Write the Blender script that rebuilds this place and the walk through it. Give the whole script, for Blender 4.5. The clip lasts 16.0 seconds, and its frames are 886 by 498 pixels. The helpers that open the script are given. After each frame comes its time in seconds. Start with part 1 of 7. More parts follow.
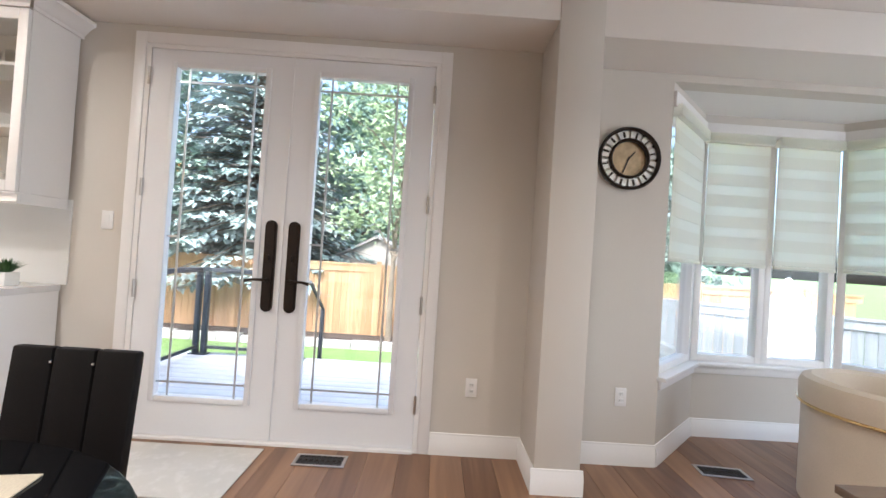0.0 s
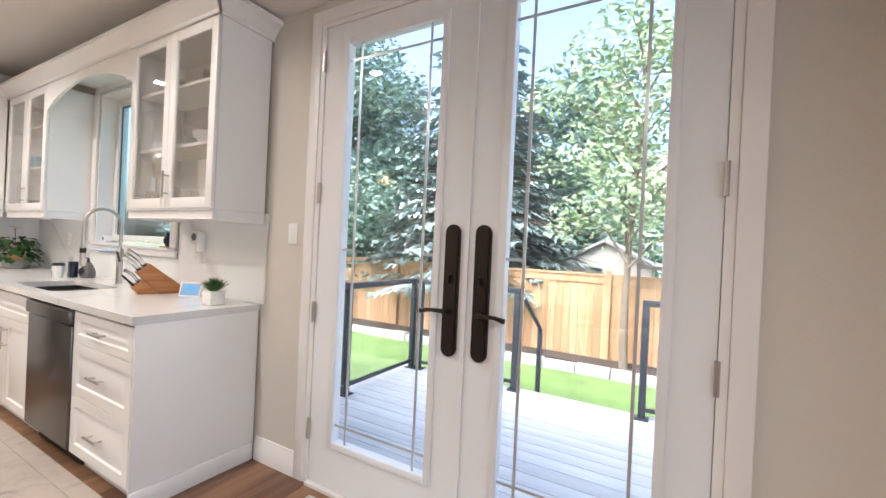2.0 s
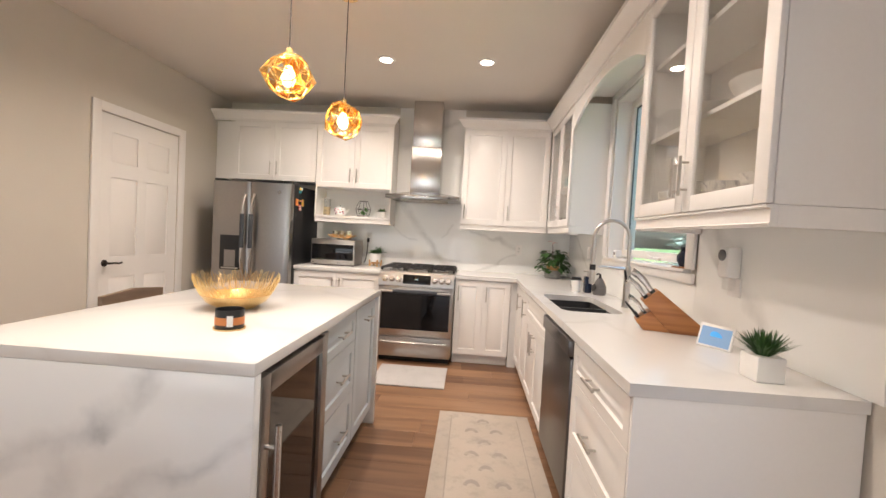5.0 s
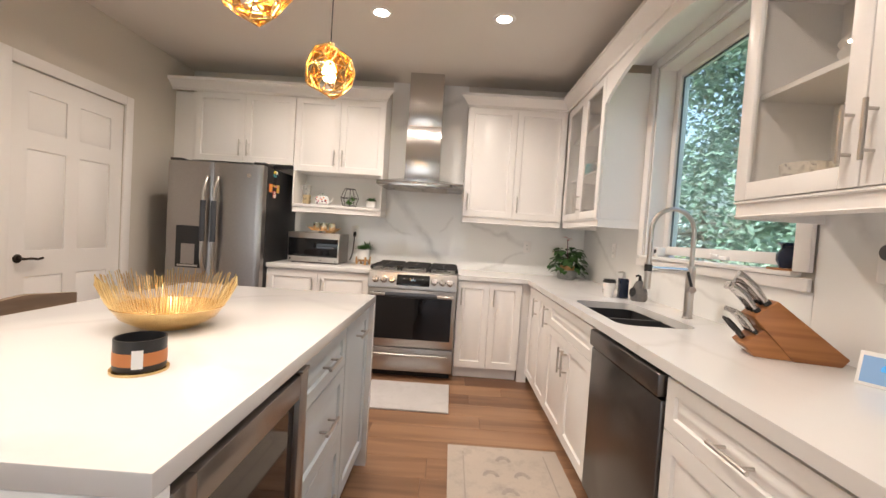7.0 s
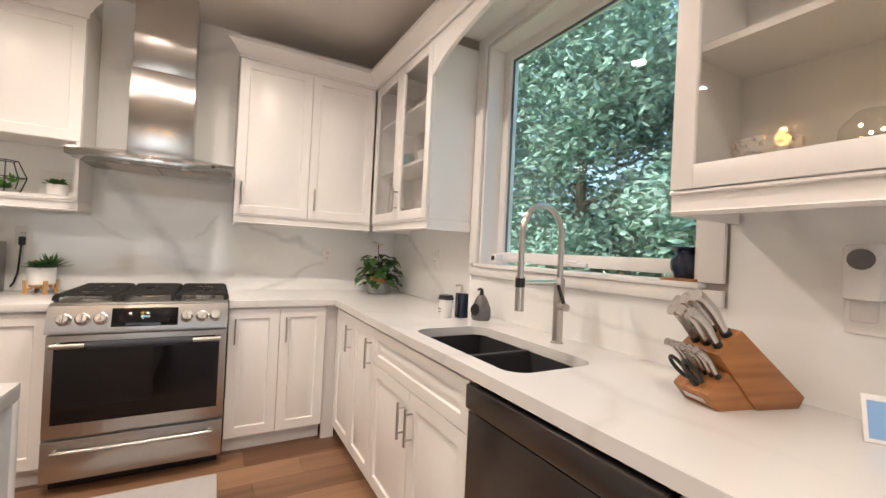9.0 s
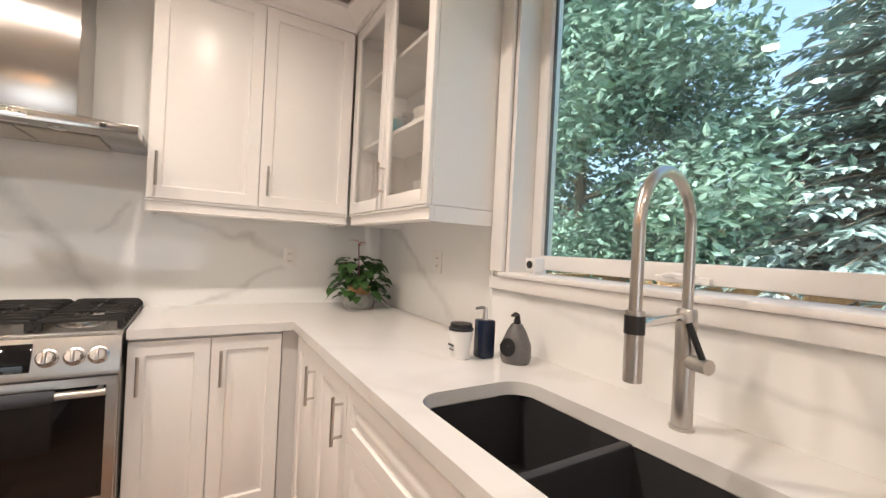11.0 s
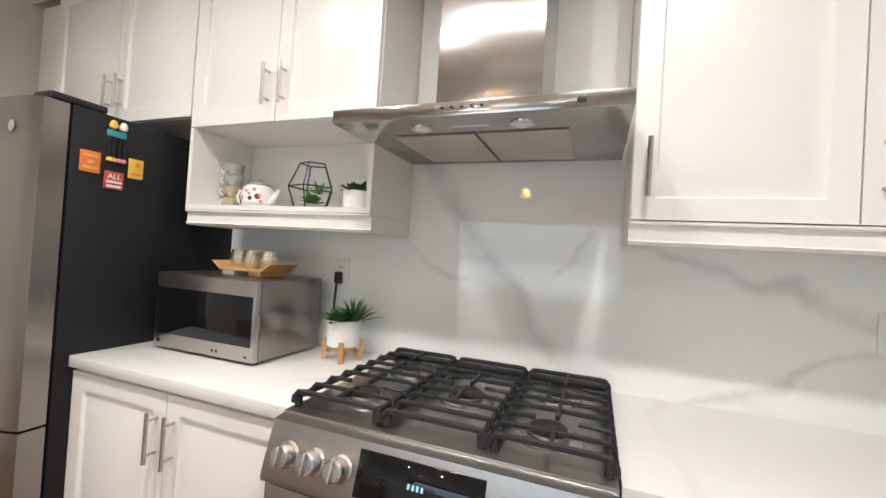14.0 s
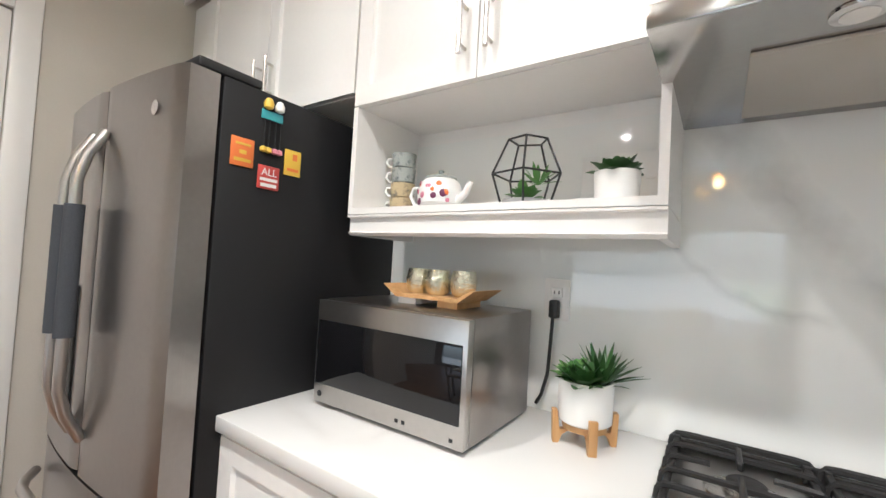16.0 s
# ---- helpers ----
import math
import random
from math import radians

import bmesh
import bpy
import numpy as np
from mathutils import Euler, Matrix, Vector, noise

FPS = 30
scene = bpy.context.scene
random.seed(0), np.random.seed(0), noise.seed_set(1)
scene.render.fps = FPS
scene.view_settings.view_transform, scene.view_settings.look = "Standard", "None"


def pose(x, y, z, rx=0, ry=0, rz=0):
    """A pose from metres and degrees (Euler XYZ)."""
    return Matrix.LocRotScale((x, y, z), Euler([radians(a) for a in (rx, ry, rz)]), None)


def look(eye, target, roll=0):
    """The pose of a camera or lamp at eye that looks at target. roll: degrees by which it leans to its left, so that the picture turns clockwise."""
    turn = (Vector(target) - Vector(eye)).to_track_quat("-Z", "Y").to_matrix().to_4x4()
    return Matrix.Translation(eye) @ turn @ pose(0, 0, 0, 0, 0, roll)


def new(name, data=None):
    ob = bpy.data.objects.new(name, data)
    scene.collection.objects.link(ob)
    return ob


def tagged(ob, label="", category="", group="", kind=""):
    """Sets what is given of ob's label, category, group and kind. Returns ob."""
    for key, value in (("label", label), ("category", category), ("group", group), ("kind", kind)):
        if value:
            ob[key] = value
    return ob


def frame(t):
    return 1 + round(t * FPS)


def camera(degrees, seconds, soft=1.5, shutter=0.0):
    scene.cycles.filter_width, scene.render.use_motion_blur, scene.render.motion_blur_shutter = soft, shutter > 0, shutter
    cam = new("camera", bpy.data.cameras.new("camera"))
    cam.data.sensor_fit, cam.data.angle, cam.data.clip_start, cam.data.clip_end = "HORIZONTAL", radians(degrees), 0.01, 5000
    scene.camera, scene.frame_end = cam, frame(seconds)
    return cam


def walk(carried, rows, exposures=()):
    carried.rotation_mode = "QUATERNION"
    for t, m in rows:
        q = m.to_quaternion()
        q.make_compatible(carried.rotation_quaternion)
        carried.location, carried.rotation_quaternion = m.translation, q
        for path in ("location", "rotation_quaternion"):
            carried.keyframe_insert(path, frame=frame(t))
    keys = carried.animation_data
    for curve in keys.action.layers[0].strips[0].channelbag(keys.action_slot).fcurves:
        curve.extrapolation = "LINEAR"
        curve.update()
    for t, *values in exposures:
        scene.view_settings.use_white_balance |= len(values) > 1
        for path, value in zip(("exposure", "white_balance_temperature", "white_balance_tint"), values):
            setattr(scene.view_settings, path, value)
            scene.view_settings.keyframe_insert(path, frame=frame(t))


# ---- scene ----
cam = camera(94.8, 16.0)
PATH = [
    (0, (-0.13, 0.048, 1.244), (-0.105, 2.048, 1.275), 3.7),
    (0.5, (-0.134, 0.283, 1.254), (-0.369, 2.269, 1.269), 4.2),
    (1, (-0.224, 0.558, 1.275), (-0.682, 2.505, 1.292), 3.8),
    (1.5, (-0.286, 0.797, 1.277), (-0.99, 2.669, 1.283), 2.9),
    (2, (-0.338, 1.057, 1.292), (-1.332, 2.793, 1.285), 2.7),
    (2.5, (-0.501, 1.253, 1.283), (-1.798, 2.775, 1.276), 3.2),
    (3, (-0.692, 1.383, 1.295), (-2.272, 2.609, 1.278), 2.9),
    (3.5, (-0.828, 1.483, 1.262), (-2.668, 2.268, 1.274), 3.9),
    (4, (-0.954, 1.555, 1.287), (-2.929, 1.865, 1.232), 3.9),
    (4.5, (-1.125, 1.539, 1.3), (-3.122, 1.46, 1.223), 3.1),
    (4.7, (-1.184, 1.519, 1.307), (-3.178, 1.385, 1.24), 3.1),
    (7, (-1.848, 1.276, 1.255), (-3.846, 1.239, 1.183), 3.7),
    (7.5, (-2.04, 1.254, 1.256), (-4.039, 1.265, 1.217), 3.2),
    (8, (-2.261, 1.278, 1.263), (-4.24, 1.562, 1.265), 2.9),
    (8.5, (-2.496, 1.278, 1.249), (-4.39, 1.919, 1.281), 2.6),
    (9, (-2.717, 1.27, 1.256), (-4.462, 2.247, 1.269), 2.8),
    (9.2, (-2.792, 1.305, 1.253), (-4.492, 2.36, 1.262), 2.8),
    (11.3, (-3.573, 1.612, 1.29), (-5.291, 2.635, 1.284), 2.9),
    (11.5, (-3.664, 1.634, 1.307), (-5.453, 2.529, 1.303), 2.8),
    (12, (-3.852, 1.636, 1.318), (-5.774, 2.189, 1.335), 2.7),
    (12.5, (-4.076, 1.531, 1.297), (-6.063, 1.742, 1.377), 2.8),
    (13, (-4.243, 1.43, 1.318), (-6.237, 1.293, 1.383), 2.6),
    (13.5, (-4.394, 1.352, 1.328), (-6.328, 0.849, 1.392), 2.9),
    (14, (-4.529, 1.291, 1.318), (-6.399, 0.585, 1.35), 3.6),
    (14.5, (-4.6, 1.126, 1.304), (-6.463, 0.4, 1.318), 3.0),
    (15, (-4.639, 0.949, 1.307), (-6.483, 0.174, 1.334), 2.1),
    (15.5, (-4.728, 0.796, 1.305), (-6.514, -0.101, 1.36), 2.4),
    (16, (-4.836, 0.675, 1.31), (-6.49, -0.448, 1.379), 3.2),
]
EXPOSURES = [
    (0.0, 2.48, 5650, 6), (2.0, 2.4, 5750, 7), (3.0, 2.08, 6150, 9), (4.5, 2.27, 6350, 10), (7.0, 2.15, 6350, 10), (9.0, 2.1, 6350, 10),
    (12.6, 2.1, 6500, 11), (13.6, 2.3, 5700, 6), (14.6, 2.3, 5550, 3), (16.0, 2.5, 5450, 3),
]
walk(cam, [(t, look(eye, target, roll)) for t, eye, target, roll in PATH], EXPOSURES)

# ---- world and light ----
world = bpy.data.worlds.new("world")
scene.world = world
world.use_nodes = True
wn = world.node_tree
sky = wn.nodes.new("ShaderNodeTexSky")
sky.sky_type = "NISHITA"
sky.sun_disc = False
sky.sun_elevation, sky.sun_rotation = radians(50), radians(200)
sky.air_density, sky.dust_density, sky.ozone_density = 1.0, 7.0, 0.6
wn.links.new(sky.outputs[0], wn.nodes["Background"].inputs[0])
wn.nodes["Background"].inputs[1].default_value = 0.15
sun_data = bpy.data.lights.new("sun", "SUN")
sun_data.energy, sun_data.angle, sun_data.color = 0.7, radians(30), (1.0, 0.97, 0.92)
sun_ob = new("sun", sun_data)
sun_ob.matrix_world = look((-8, -20, 30), (0, 6, 0))

# Added fill lamp in the unseen east opening, on top of the sky light.
east_data = bpy.data.lights.new("east_opening_fill", "AREA")
east_data.shape, east_data.size, east_data.size_y = "RECTANGLE", 4.5, 2.0
east_data.energy, east_data.color = 9.0, (0.93, 0.97, 1.0)
new("east_opening_fill", east_data).matrix_world = look((4.4, -0.4, 1.375), (0.0, -0.4, 1.375))

CEIL = 2.745
# The last four are unseen, added to brighten the dining and sitting side.
POTS = [(x, y) for x in (-4.68, -2.6) for y in (-0.17, 0.70, 1.54)] + [(-0.4, 0.2), (-0.4, -1.4), (1.6, 0.2), (1.6, -1.4)]
for px, py in POTS:
    ld = bpy.data.lights.new("pot_light_beam", "AREA")
    ld.shape, ld.size = "DISK", 0.09
    ld.energy = 3.4 if px < -4 else (2.7 if px < -2 else 3.8)
    ld.color = (1.0, 0.85, 0.72)
    ld.spread = radians(150)
    new("pot_light_beam", ld).matrix_world = pose(px, py, CEIL - 0.012)
PENDANTS = [(-3.76, 0.66, 1.975), (-3.18, 0.577, 2.02)]
for px, py, pz in PENDANTS:
    ld = bpy.data.lights.new("bulb_light", "POINT")
    ld.energy, ld.color, ld.shadow_soft_size = 1.3, (1.0, 0.66, 0.34), 0.03
    new("bulb_light", ld).matrix_world = pose(px, py, pz)
# ---- materials ----
def mat(name, col, rough=0.5, metal=0.0, grain=40.0, var=0.06, bump=0.05, spec=0.5, **kw):
    m = bpy.data.materials.new(name)
    m.use_nodes = True
    nt = m.node_tree
    b = nt.nodes["Principled BSDF"]
    b.inputs["Roughness"].default_value = rough
    b.inputs["Metallic"].default_value = metal
    b.inputs["Specular IOR Level"].default_value = spec
    tc = nt.nodes.new("ShaderNodeTexCoord")
    n1 = nt.nodes.new("ShaderNodeTexNoise")
    n1.inputs["Scale"].default_value, n1.inputs["Detail"].default_value = grain, 6
    n2 = nt.nodes.new("ShaderNodeTexNoise")
    n2.inputs["Scale"].default_value, n2.inputs["Detail"].default_value = 2.3, 3
    nt.links.new(tc.outputs["Object"], n1.inputs["Vector"])
    nt.links.new(tc.outputs["Object"], n2.inputs["Vector"])
    add = nt.nodes.new("ShaderNodeMath")
    add.operation = "MULTIPLY_ADD"
    add.inputs[1].default_value = 0.5
    half = nt.nodes.new("ShaderNodeMath")
    half.operation = "MULTIPLY"
    half.inputs[1].default_value = 0.5
    nt.links.new(n2.outputs[0], half.inputs[0])
    nt.links.new(n1.outputs[0], add.inputs[0])
    nt.links.new(half.outputs[0], add.inputs[2])
    ramp = nt.nodes.new("ShaderNodeMapRange")
    ramp.inputs[1].default_value, ramp.inputs[2].default_value = 0.3, 0.7
    ramp.inputs[3].default_value, ramp.inputs[4].default_value = 1 - var, 1 + var
    nt.links.new(add.outputs[0], ramp.inputs[0])
    mul = nt.nodes.new("ShaderNodeVectorMath")
    mul.operation = "MULTIPLY"
    mul.inputs[0].default_value = col[:3]
    nt.links.new(ramp.outputs[0], mul.inputs[1])
    nt.links.new(mul.outputs[0], b.inputs["Base Color"])
    bp = nt.nodes.new("ShaderNodeBump")
    bp.inputs["Strength"].default_value, bp.inputs["Distance"].default_value = bump, 0.01
    nt.links.new(n1.outputs[0], bp.inputs["Height"])
    nt.links.new(bp.outputs[0], b.inputs["Normal"])
    for key, value in kw.items():
        b.inputs[key.replace("_", " ")].default_value = value
    return m


def node(nt, kind, **kw):
    n = nt.nodes.new(kind)
    for k, v in kw.items():
        n.inputs[int(k[1:])].default_value = v
    return n


def marble(name, base, vein, scale, amount, rough, width=0.035):
    """White stone with a few soft wandering veins and faint clouding."""
    m = bpy.data.materials.new(name)
    m.use_nodes = True
    nt = m.node_tree
    b = nt.nodes["Principled BSDF"]
    b.inputs["Roughness"].default_value = rough
    tc = nt.nodes.new("ShaderNodeTexCoord")
    mp = nt.nodes.new("ShaderNodeMapping")
    mp.inputs["Rotation"].default_value = (0.7, 0.5, 0.3)
    nt.links.new(tc.outputs["Object"], mp.inputs[0])
    warp = nt.nodes.new("ShaderNodeTexNoise")
    warp.inputs["Scale"].default_value, warp.inputs["Detail"].default_value = 1.3, 5
    nt.links.new(mp.outputs[0], warp.inputs["Vector"])
    vm = nt.nodes.new("ShaderNodeVectorMath")
    vm.operation = "MULTIPLY_ADD"
    vm.inputs[1].default_value = (0.55, 0.55, 0.55)
    nt.links.new(warp.outputs["Color"], vm.inputs[0])
    nt.links.new(mp.outputs[0], vm.inputs[2])
    v = nt.nodes.new("ShaderNodeTexVoronoi")
    v.feature = "DISTANCE_TO_EDGE"
    v.inputs["Scale"].default_value = scale
    nt.links.new(vm.outputs[0], v.inputs["Vector"])
    r = nt.nodes.new("ShaderNodeMapRange")
    r.inputs[1].default_value, r.inputs[2].default_value = 0.0, width
    r.inputs[3].default_value, r.inputs[4].default_value = 1.0, 0.0
    nt.links.new(v.outputs[0], r.inputs[0])
    fade = nt.nodes.new("ShaderNodeTexNoise")
    fade.inputs["Scale"].default_value = 2.1
    nt.links.new(mp.outputs[0], fade.inputs["Vector"])
    fr = nt.nodes.new("ShaderNodeMapRange")
    fr.inputs[1].default_value, fr.inputs[2].default_value = 0.34, 0.56
    fr.inputs[3].default_value, fr.inputs[4].default_value = 0.0, amount
    nt.links.new(fade.outputs[0], fr.inputs[0])
    mu = nt.nodes.new("ShaderNodeMath")
    mu.operation = "MULTIPLY"
    nt.links.new(r.outputs[0], mu.inputs[0])
    nt.links.new(fr.outputs[0], mu.inputs[1])
    mix = nt.nodes.new("ShaderNodeMix")
    mix.data_type = "RGBA"
    mix.inputs["A"].default_value, mix.inputs["B"].default_value = (*base, 1), (*vein, 1)
    nt.links.new(mu.outputs[0], mix.inputs["Factor"])
    nt.links.new(mix.outputs["Result"], b.inputs["Base Color"])
    return m


def veined_slab(name, base, vein, lines, rough, corner=0.0, clouds=0.25):
    """Polished white slab with long soft diagonal veins. Each line: (u0, z0, u1, z1, half width, strength), u running along the wall and round its corner."""
    m = bpy.data.materials.new(name)
    m.use_nodes = True
    nt = m.node_tree
    b = nt.nodes["Principled BSDF"]
    b.inputs["Roughness"].default_value = rough

    def calc(op, p, q=0.0, clamp=False):
        n = nt.nodes.new("ShaderNodeMath")
        n.operation, n.use_clamp = op, clamp
        for i, v in enumerate((p, q)):
            if isinstance(v, (int, float)):
                n.inputs[i].default_value = v
            else:
                nt.links.new(v, n.inputs[i])
        return n.outputs[0]

    def noise(scale, detail=4):
        n = nt.nodes.new("ShaderNodeTexNoise")
        n.inputs["Scale"].default_value, n.inputs["Detail"].default_value = scale, detail
        nt.links.new(tc.outputs["Object"], n.inputs["Vector"])
        return n.outputs[0]
    tc = nt.nodes.new("ShaderNodeTexCoord")
    xyz = nt.nodes.new("ShaderNodeSeparateXYZ")
    nt.links.new(tc.outputs["Object"], xyz.inputs[0])
    u = calc("ADD", xyz.outputs[1], calc("SUBTRACT", xyz.outputs[0], corner))
    z = xyz.outputs[2]
    wander = calc("SUBTRACT", noise(3.2), 0.5)
    fray = calc("SUBTRACT", noise(16.0), 0.5)
    breaks = noise(5.0)
    total = 0.0
    for u0, z0, u1, z1, half, strength in lines:
        L = math.hypot(u1 - u0, z1 - z0)
        du, dz = (u1 - u0) / L, (z1 - z0) / L
        pu, pz = calc("SUBTRACT", u, u0), calc("SUBTRACT", z, z0)
        along = calc("ADD", calc("MULTIPLY", pu, du / L), calc("MULTIPLY", pz, dz / L))
        off = calc("SUBTRACT", calc("MULTIPLY", pu, -dz), calc("MULTIPLY", pz, -du))
        off = calc("ADD", off, calc("MULTIPLY", wander, 0.22))
        off = calc("ADD", off, calc("MULTIPLY", fray, half * 1.6))
        core = calc("SUBTRACT", 1.0, calc("DIVIDE", calc("ABSOLUTE", off), half * 1.8), True)
        ends = calc("MULTIPLY", calc("MULTIPLY", calc("ADD", along, 0.08), 9.0, True), calc("MULTIPLY", calc("SUBTRACT", 1.08, along), 9.0, True))
        worn = calc("MULTIPLY", calc("SUBTRACT", breaks, 0.22), 2.2, True)
        total = calc("ADD", total, calc("MULTIPLY", calc("MULTIPLY", core, ends), calc("MULTIPLY", worn, strength)))
    haze = calc("MULTIPLY", calc("SUBTRACT", noise(1.7, 5), 0.5), clouds, True)
    mix = nt.nodes.new("ShaderNodeMix")
    mix.data_type = "RGBA"
    mix.inputs["A"].default_value, mix.inputs["B"].default_value = (*base, 1), (*vein, 1)
    nt.links.new(calc("ADD", total, haze, True), mix.inputs["Factor"])
    nt.links.new(mix.outputs["Result"], b.inputs["Base Color"])
    return m


def wood(name, dark, light, along=1, rough=0.45, scale=9.0, per_piece=True, bump=0.12):
    """Wood with grain stretched along one axis (0 x, 1 y, 2 z), each piece of its own tone."""
    m = bpy.data.materials.new(name)
    m.use_nodes = True
    nt = m.node_tree
    b = nt.nodes["Principled BSDF"]
    b.inputs["Roughness"].default_value = rough
    tc = nt.nodes.new("ShaderNodeTexCoord")
    oi = nt.nodes.new("ShaderNodeObjectInfo")
    mp = nt.nodes.new("ShaderNodeMapping")
    sc = [scale, scale, scale]
    sc[along] = scale * 0.07
    mp.inputs["Scale"].default_value = sc
    nt.links.new(tc.outputs["Object"], mp.inputs[0])
    off = nt.nodes.new("ShaderNodeVectorMath")
    off.operation = "ADD"
    k = nt.nodes.new("ShaderNodeMath")
    k.operation = "MULTIPLY"
    k.inputs[1].default_value = 37.0
    nt.links.new(oi.outputs["Random"], k.inputs[0])
    nt.links.new(mp.outputs[0], off.inputs[0])
    nt.links.new(k.outputs[0], off.inputs[1])
    n = nt.nodes.new("ShaderNodeTexNoise")
    n.inputs["Scale"].default_value, n.inputs["Detail"].default_value, n.inputs["Distortion"].default_value = 1.6, 8, 0.6
    nt.links.new(off.outputs[0], n.inputs["Vector"])
    f = nt.nodes.new("ShaderNodeMath")
    f.operation = "MULTIPLY_ADD"
    f.inputs[1].default_value, f.inputs[2].default_value = (0.36, -0.18) if per_piece else (0.0, 0.0)
    nt.links.new(oi.outputs["Random"], f.inputs[0])
    a = nt.nodes.new("ShaderNodeMath")
    nt.links.new(n.outputs[0], a.inputs[0])
    nt.links.new(f.outputs[0], a.inputs[1])
    cr = nt.nodes.new("ShaderNodeValToRGB")
    cr.color_ramp.elements[0].position, cr.color_ramp.elements[0].color = 0.28, (*dark, 1)
    cr.color_ramp.elements[1].position, cr.color_ramp.elements[1].color = 0.75, (*light, 1)
    nt.links.new(a.outputs[0], cr.inputs[0])
    nt.links.new(cr.outputs[0], b.inputs["Base Color"])
    bp = nt.nodes.new("ShaderNodeBump")
    bp.inputs["Strength"].default_value, bp.inputs["Distance"].default_value = bump, 0.005
    nt.links.new(n.outputs[0], bp.inputs["Height"])
    nt.links.new(bp.outputs[0], b.inputs["Normal"])
    return m


def steel(name, col, rough, along=0):
    """Brushed metal, the brushing along one axis."""
    m = mat(name, col, rough, 1.0, 60, 0.05, 0.0)
    nt = m.node_tree
    b = nt.nodes["Principled BSDF"]
    tc = nt.nodes.new("ShaderNodeTexCoord")
    mp = nt.nodes.new("ShaderNodeMapping")
    sc = [420.0, 420.0, 420.0]
    sc[along] = 6.0
    mp.inputs["Scale"].default_value = sc
    n = nt.nodes.new("ShaderNodeTexNoise")
    n.inputs["Scale"].default_value = 1.0
    nt.links.new(tc.outputs["Object"], mp.inputs[0])
    nt.links.new(mp.outputs[0], n.inputs["Vector"])
    bp = nt.nodes.new("ShaderNodeBump")
    bp.inputs["Strength"].default_value, bp.inputs["Distance"].default_value = 0.06, 0.004
    nt.links.new(n.outputs[0], bp.inputs["Height"])
    nt.links.new(bp.outputs[0], b.inputs["Normal"])
    return m


def glass(name, tint=(1, 1, 1), alpha=0.12, rough=0.0):
    """Thin clear pane: mostly see-through, with a sharp gloss."""
    m = bpy.data.materials.new(name)
    m.use_nodes = True
    nt = m.node_tree
    nt.nodes.remove(nt.nodes["Principled BSDF"])
    tr = nt.nodes.new("ShaderNodeBsdfTransparent")
    tr.inputs[0].default_value = (*tint, 1)
    gl = nt.nodes.new("ShaderNodeBsdfGlossy")
    gl.inputs["Roughness"].default_value = rough
    lw = nt.nodes.new("ShaderNodeLayerWeight")
    pw = nt.nodes.new("ShaderNodeMath")
    pw.operation = "POWER"
    pw.inputs[1].default_value = 4.0
    nt.links.new(lw.outputs["Facing"], pw.inputs[0])
    fr = nt.nodes.new("ShaderNodeMath")
    fr.operation = "MULTIPLY_ADD"
    fr.inputs[1].default_value, fr.inputs[2].default_value = 0.8, 0.045
    nt.links.new(pw.outputs[0], fr.inputs[0])
    mx = nt.nodes.new("ShaderNodeMixShader")
    nt.links.new(fr.outputs[0], mx.inputs[0])
    nt.links.new(tr.outputs[0], mx.inputs[1])
    nt.links.new(gl.outputs[0], mx.inputs[2])
    nt.links.new(mx.outputs[0], nt.nodes["Material Output"].inputs[0])
    return m


def glow(name, col, strength):
    m = bpy.data.materials.new(name)
    m.use_nodes = True
    b = m.node_tree.nodes["Principled BSDF"]
    b.inputs["Base Color"].default_value = (*col, 1)
    b.inputs["Emission Color"].default_value = (*col, 1)
    b.inputs["Emission Strength"].default_value = strength
    return m


M_WALL = mat("greige_wall_paint", (0.62, 0.58, 0.52), 0.7, grain=180, var=0.025, bump=0.08)
M_CEIL = mat("ceiling_paint", (0.74, 0.70, 0.65), 0.85, grain=220, var=0.02, bump=0.12)
M_BAYCEIL = mat("white_ceiling_paint", (0.80, 0.79, 0.77), 0.85, grain=220, var=0.02, bump=0.1)
M_TRIM = mat("white_trim_paint", (0.82, 0.80, 0.78), 0.35, grain=90, var=0.015, bump=0.02)
M_CAB = mat("white_cabinet_paint", (0.84, 0.82, 0.80), 0.32, grain=70, var=0.015, bump=0.015)
M_ISL = mat("pale_grey_cabinet_paint", (0.56, 0.61, 0.64), 0.35, grain=70, var=0.02, bump=0.015)
M_DOOR = mat("white_door_paint", (0.80, 0.80, 0.81), 0.4, grain=60, var=0.015, bump=0.03)
M_FLOOR = wood("hardwood_floor", (0.14, 0.07, 0.037), (0.32, 0.18, 0.10), 1, 0.38, 7.0)
M_SUB = mat("subfloor", (0.06, 0.035, 0.02), 0.9)
M_QUARTZ = marble("white_quartz", (0.75, 0.74, 0.725), (0.62, 0.60, 0.58), 1.1, 0.5, 0.16)
M_SPLASH = veined_slab("marble_splash", (0.86, 0.865, 0.85), (0.48, 0.48, 0.47), [
    (0.62, 1.74, 1.20, 0.97, 0.032, 0.8), (0.56, 1.40, 0.86, 1.22, 0.010, 0.5), (1.30, 1.42, 1.18, 1.26, 0.008, 0.5),
    (1.40, 1.40, 2.05, 1.21, 0.018, 0.55), (1.55, 0.88, 2.05, 1.16, 0.016, 0.55), (0.66, 2.30, 1.32, 2.62, 0.03, 0.5),
    (2.75, 1.42, 3.55, 0.95, 0.02, 0.5), (5.35, 1.42, 5.80, 0.93, 0.025, 0.5), (3.9, 1.12, 5.1, 0.98, 0.012, 0.4)], 0.035, -5.985)
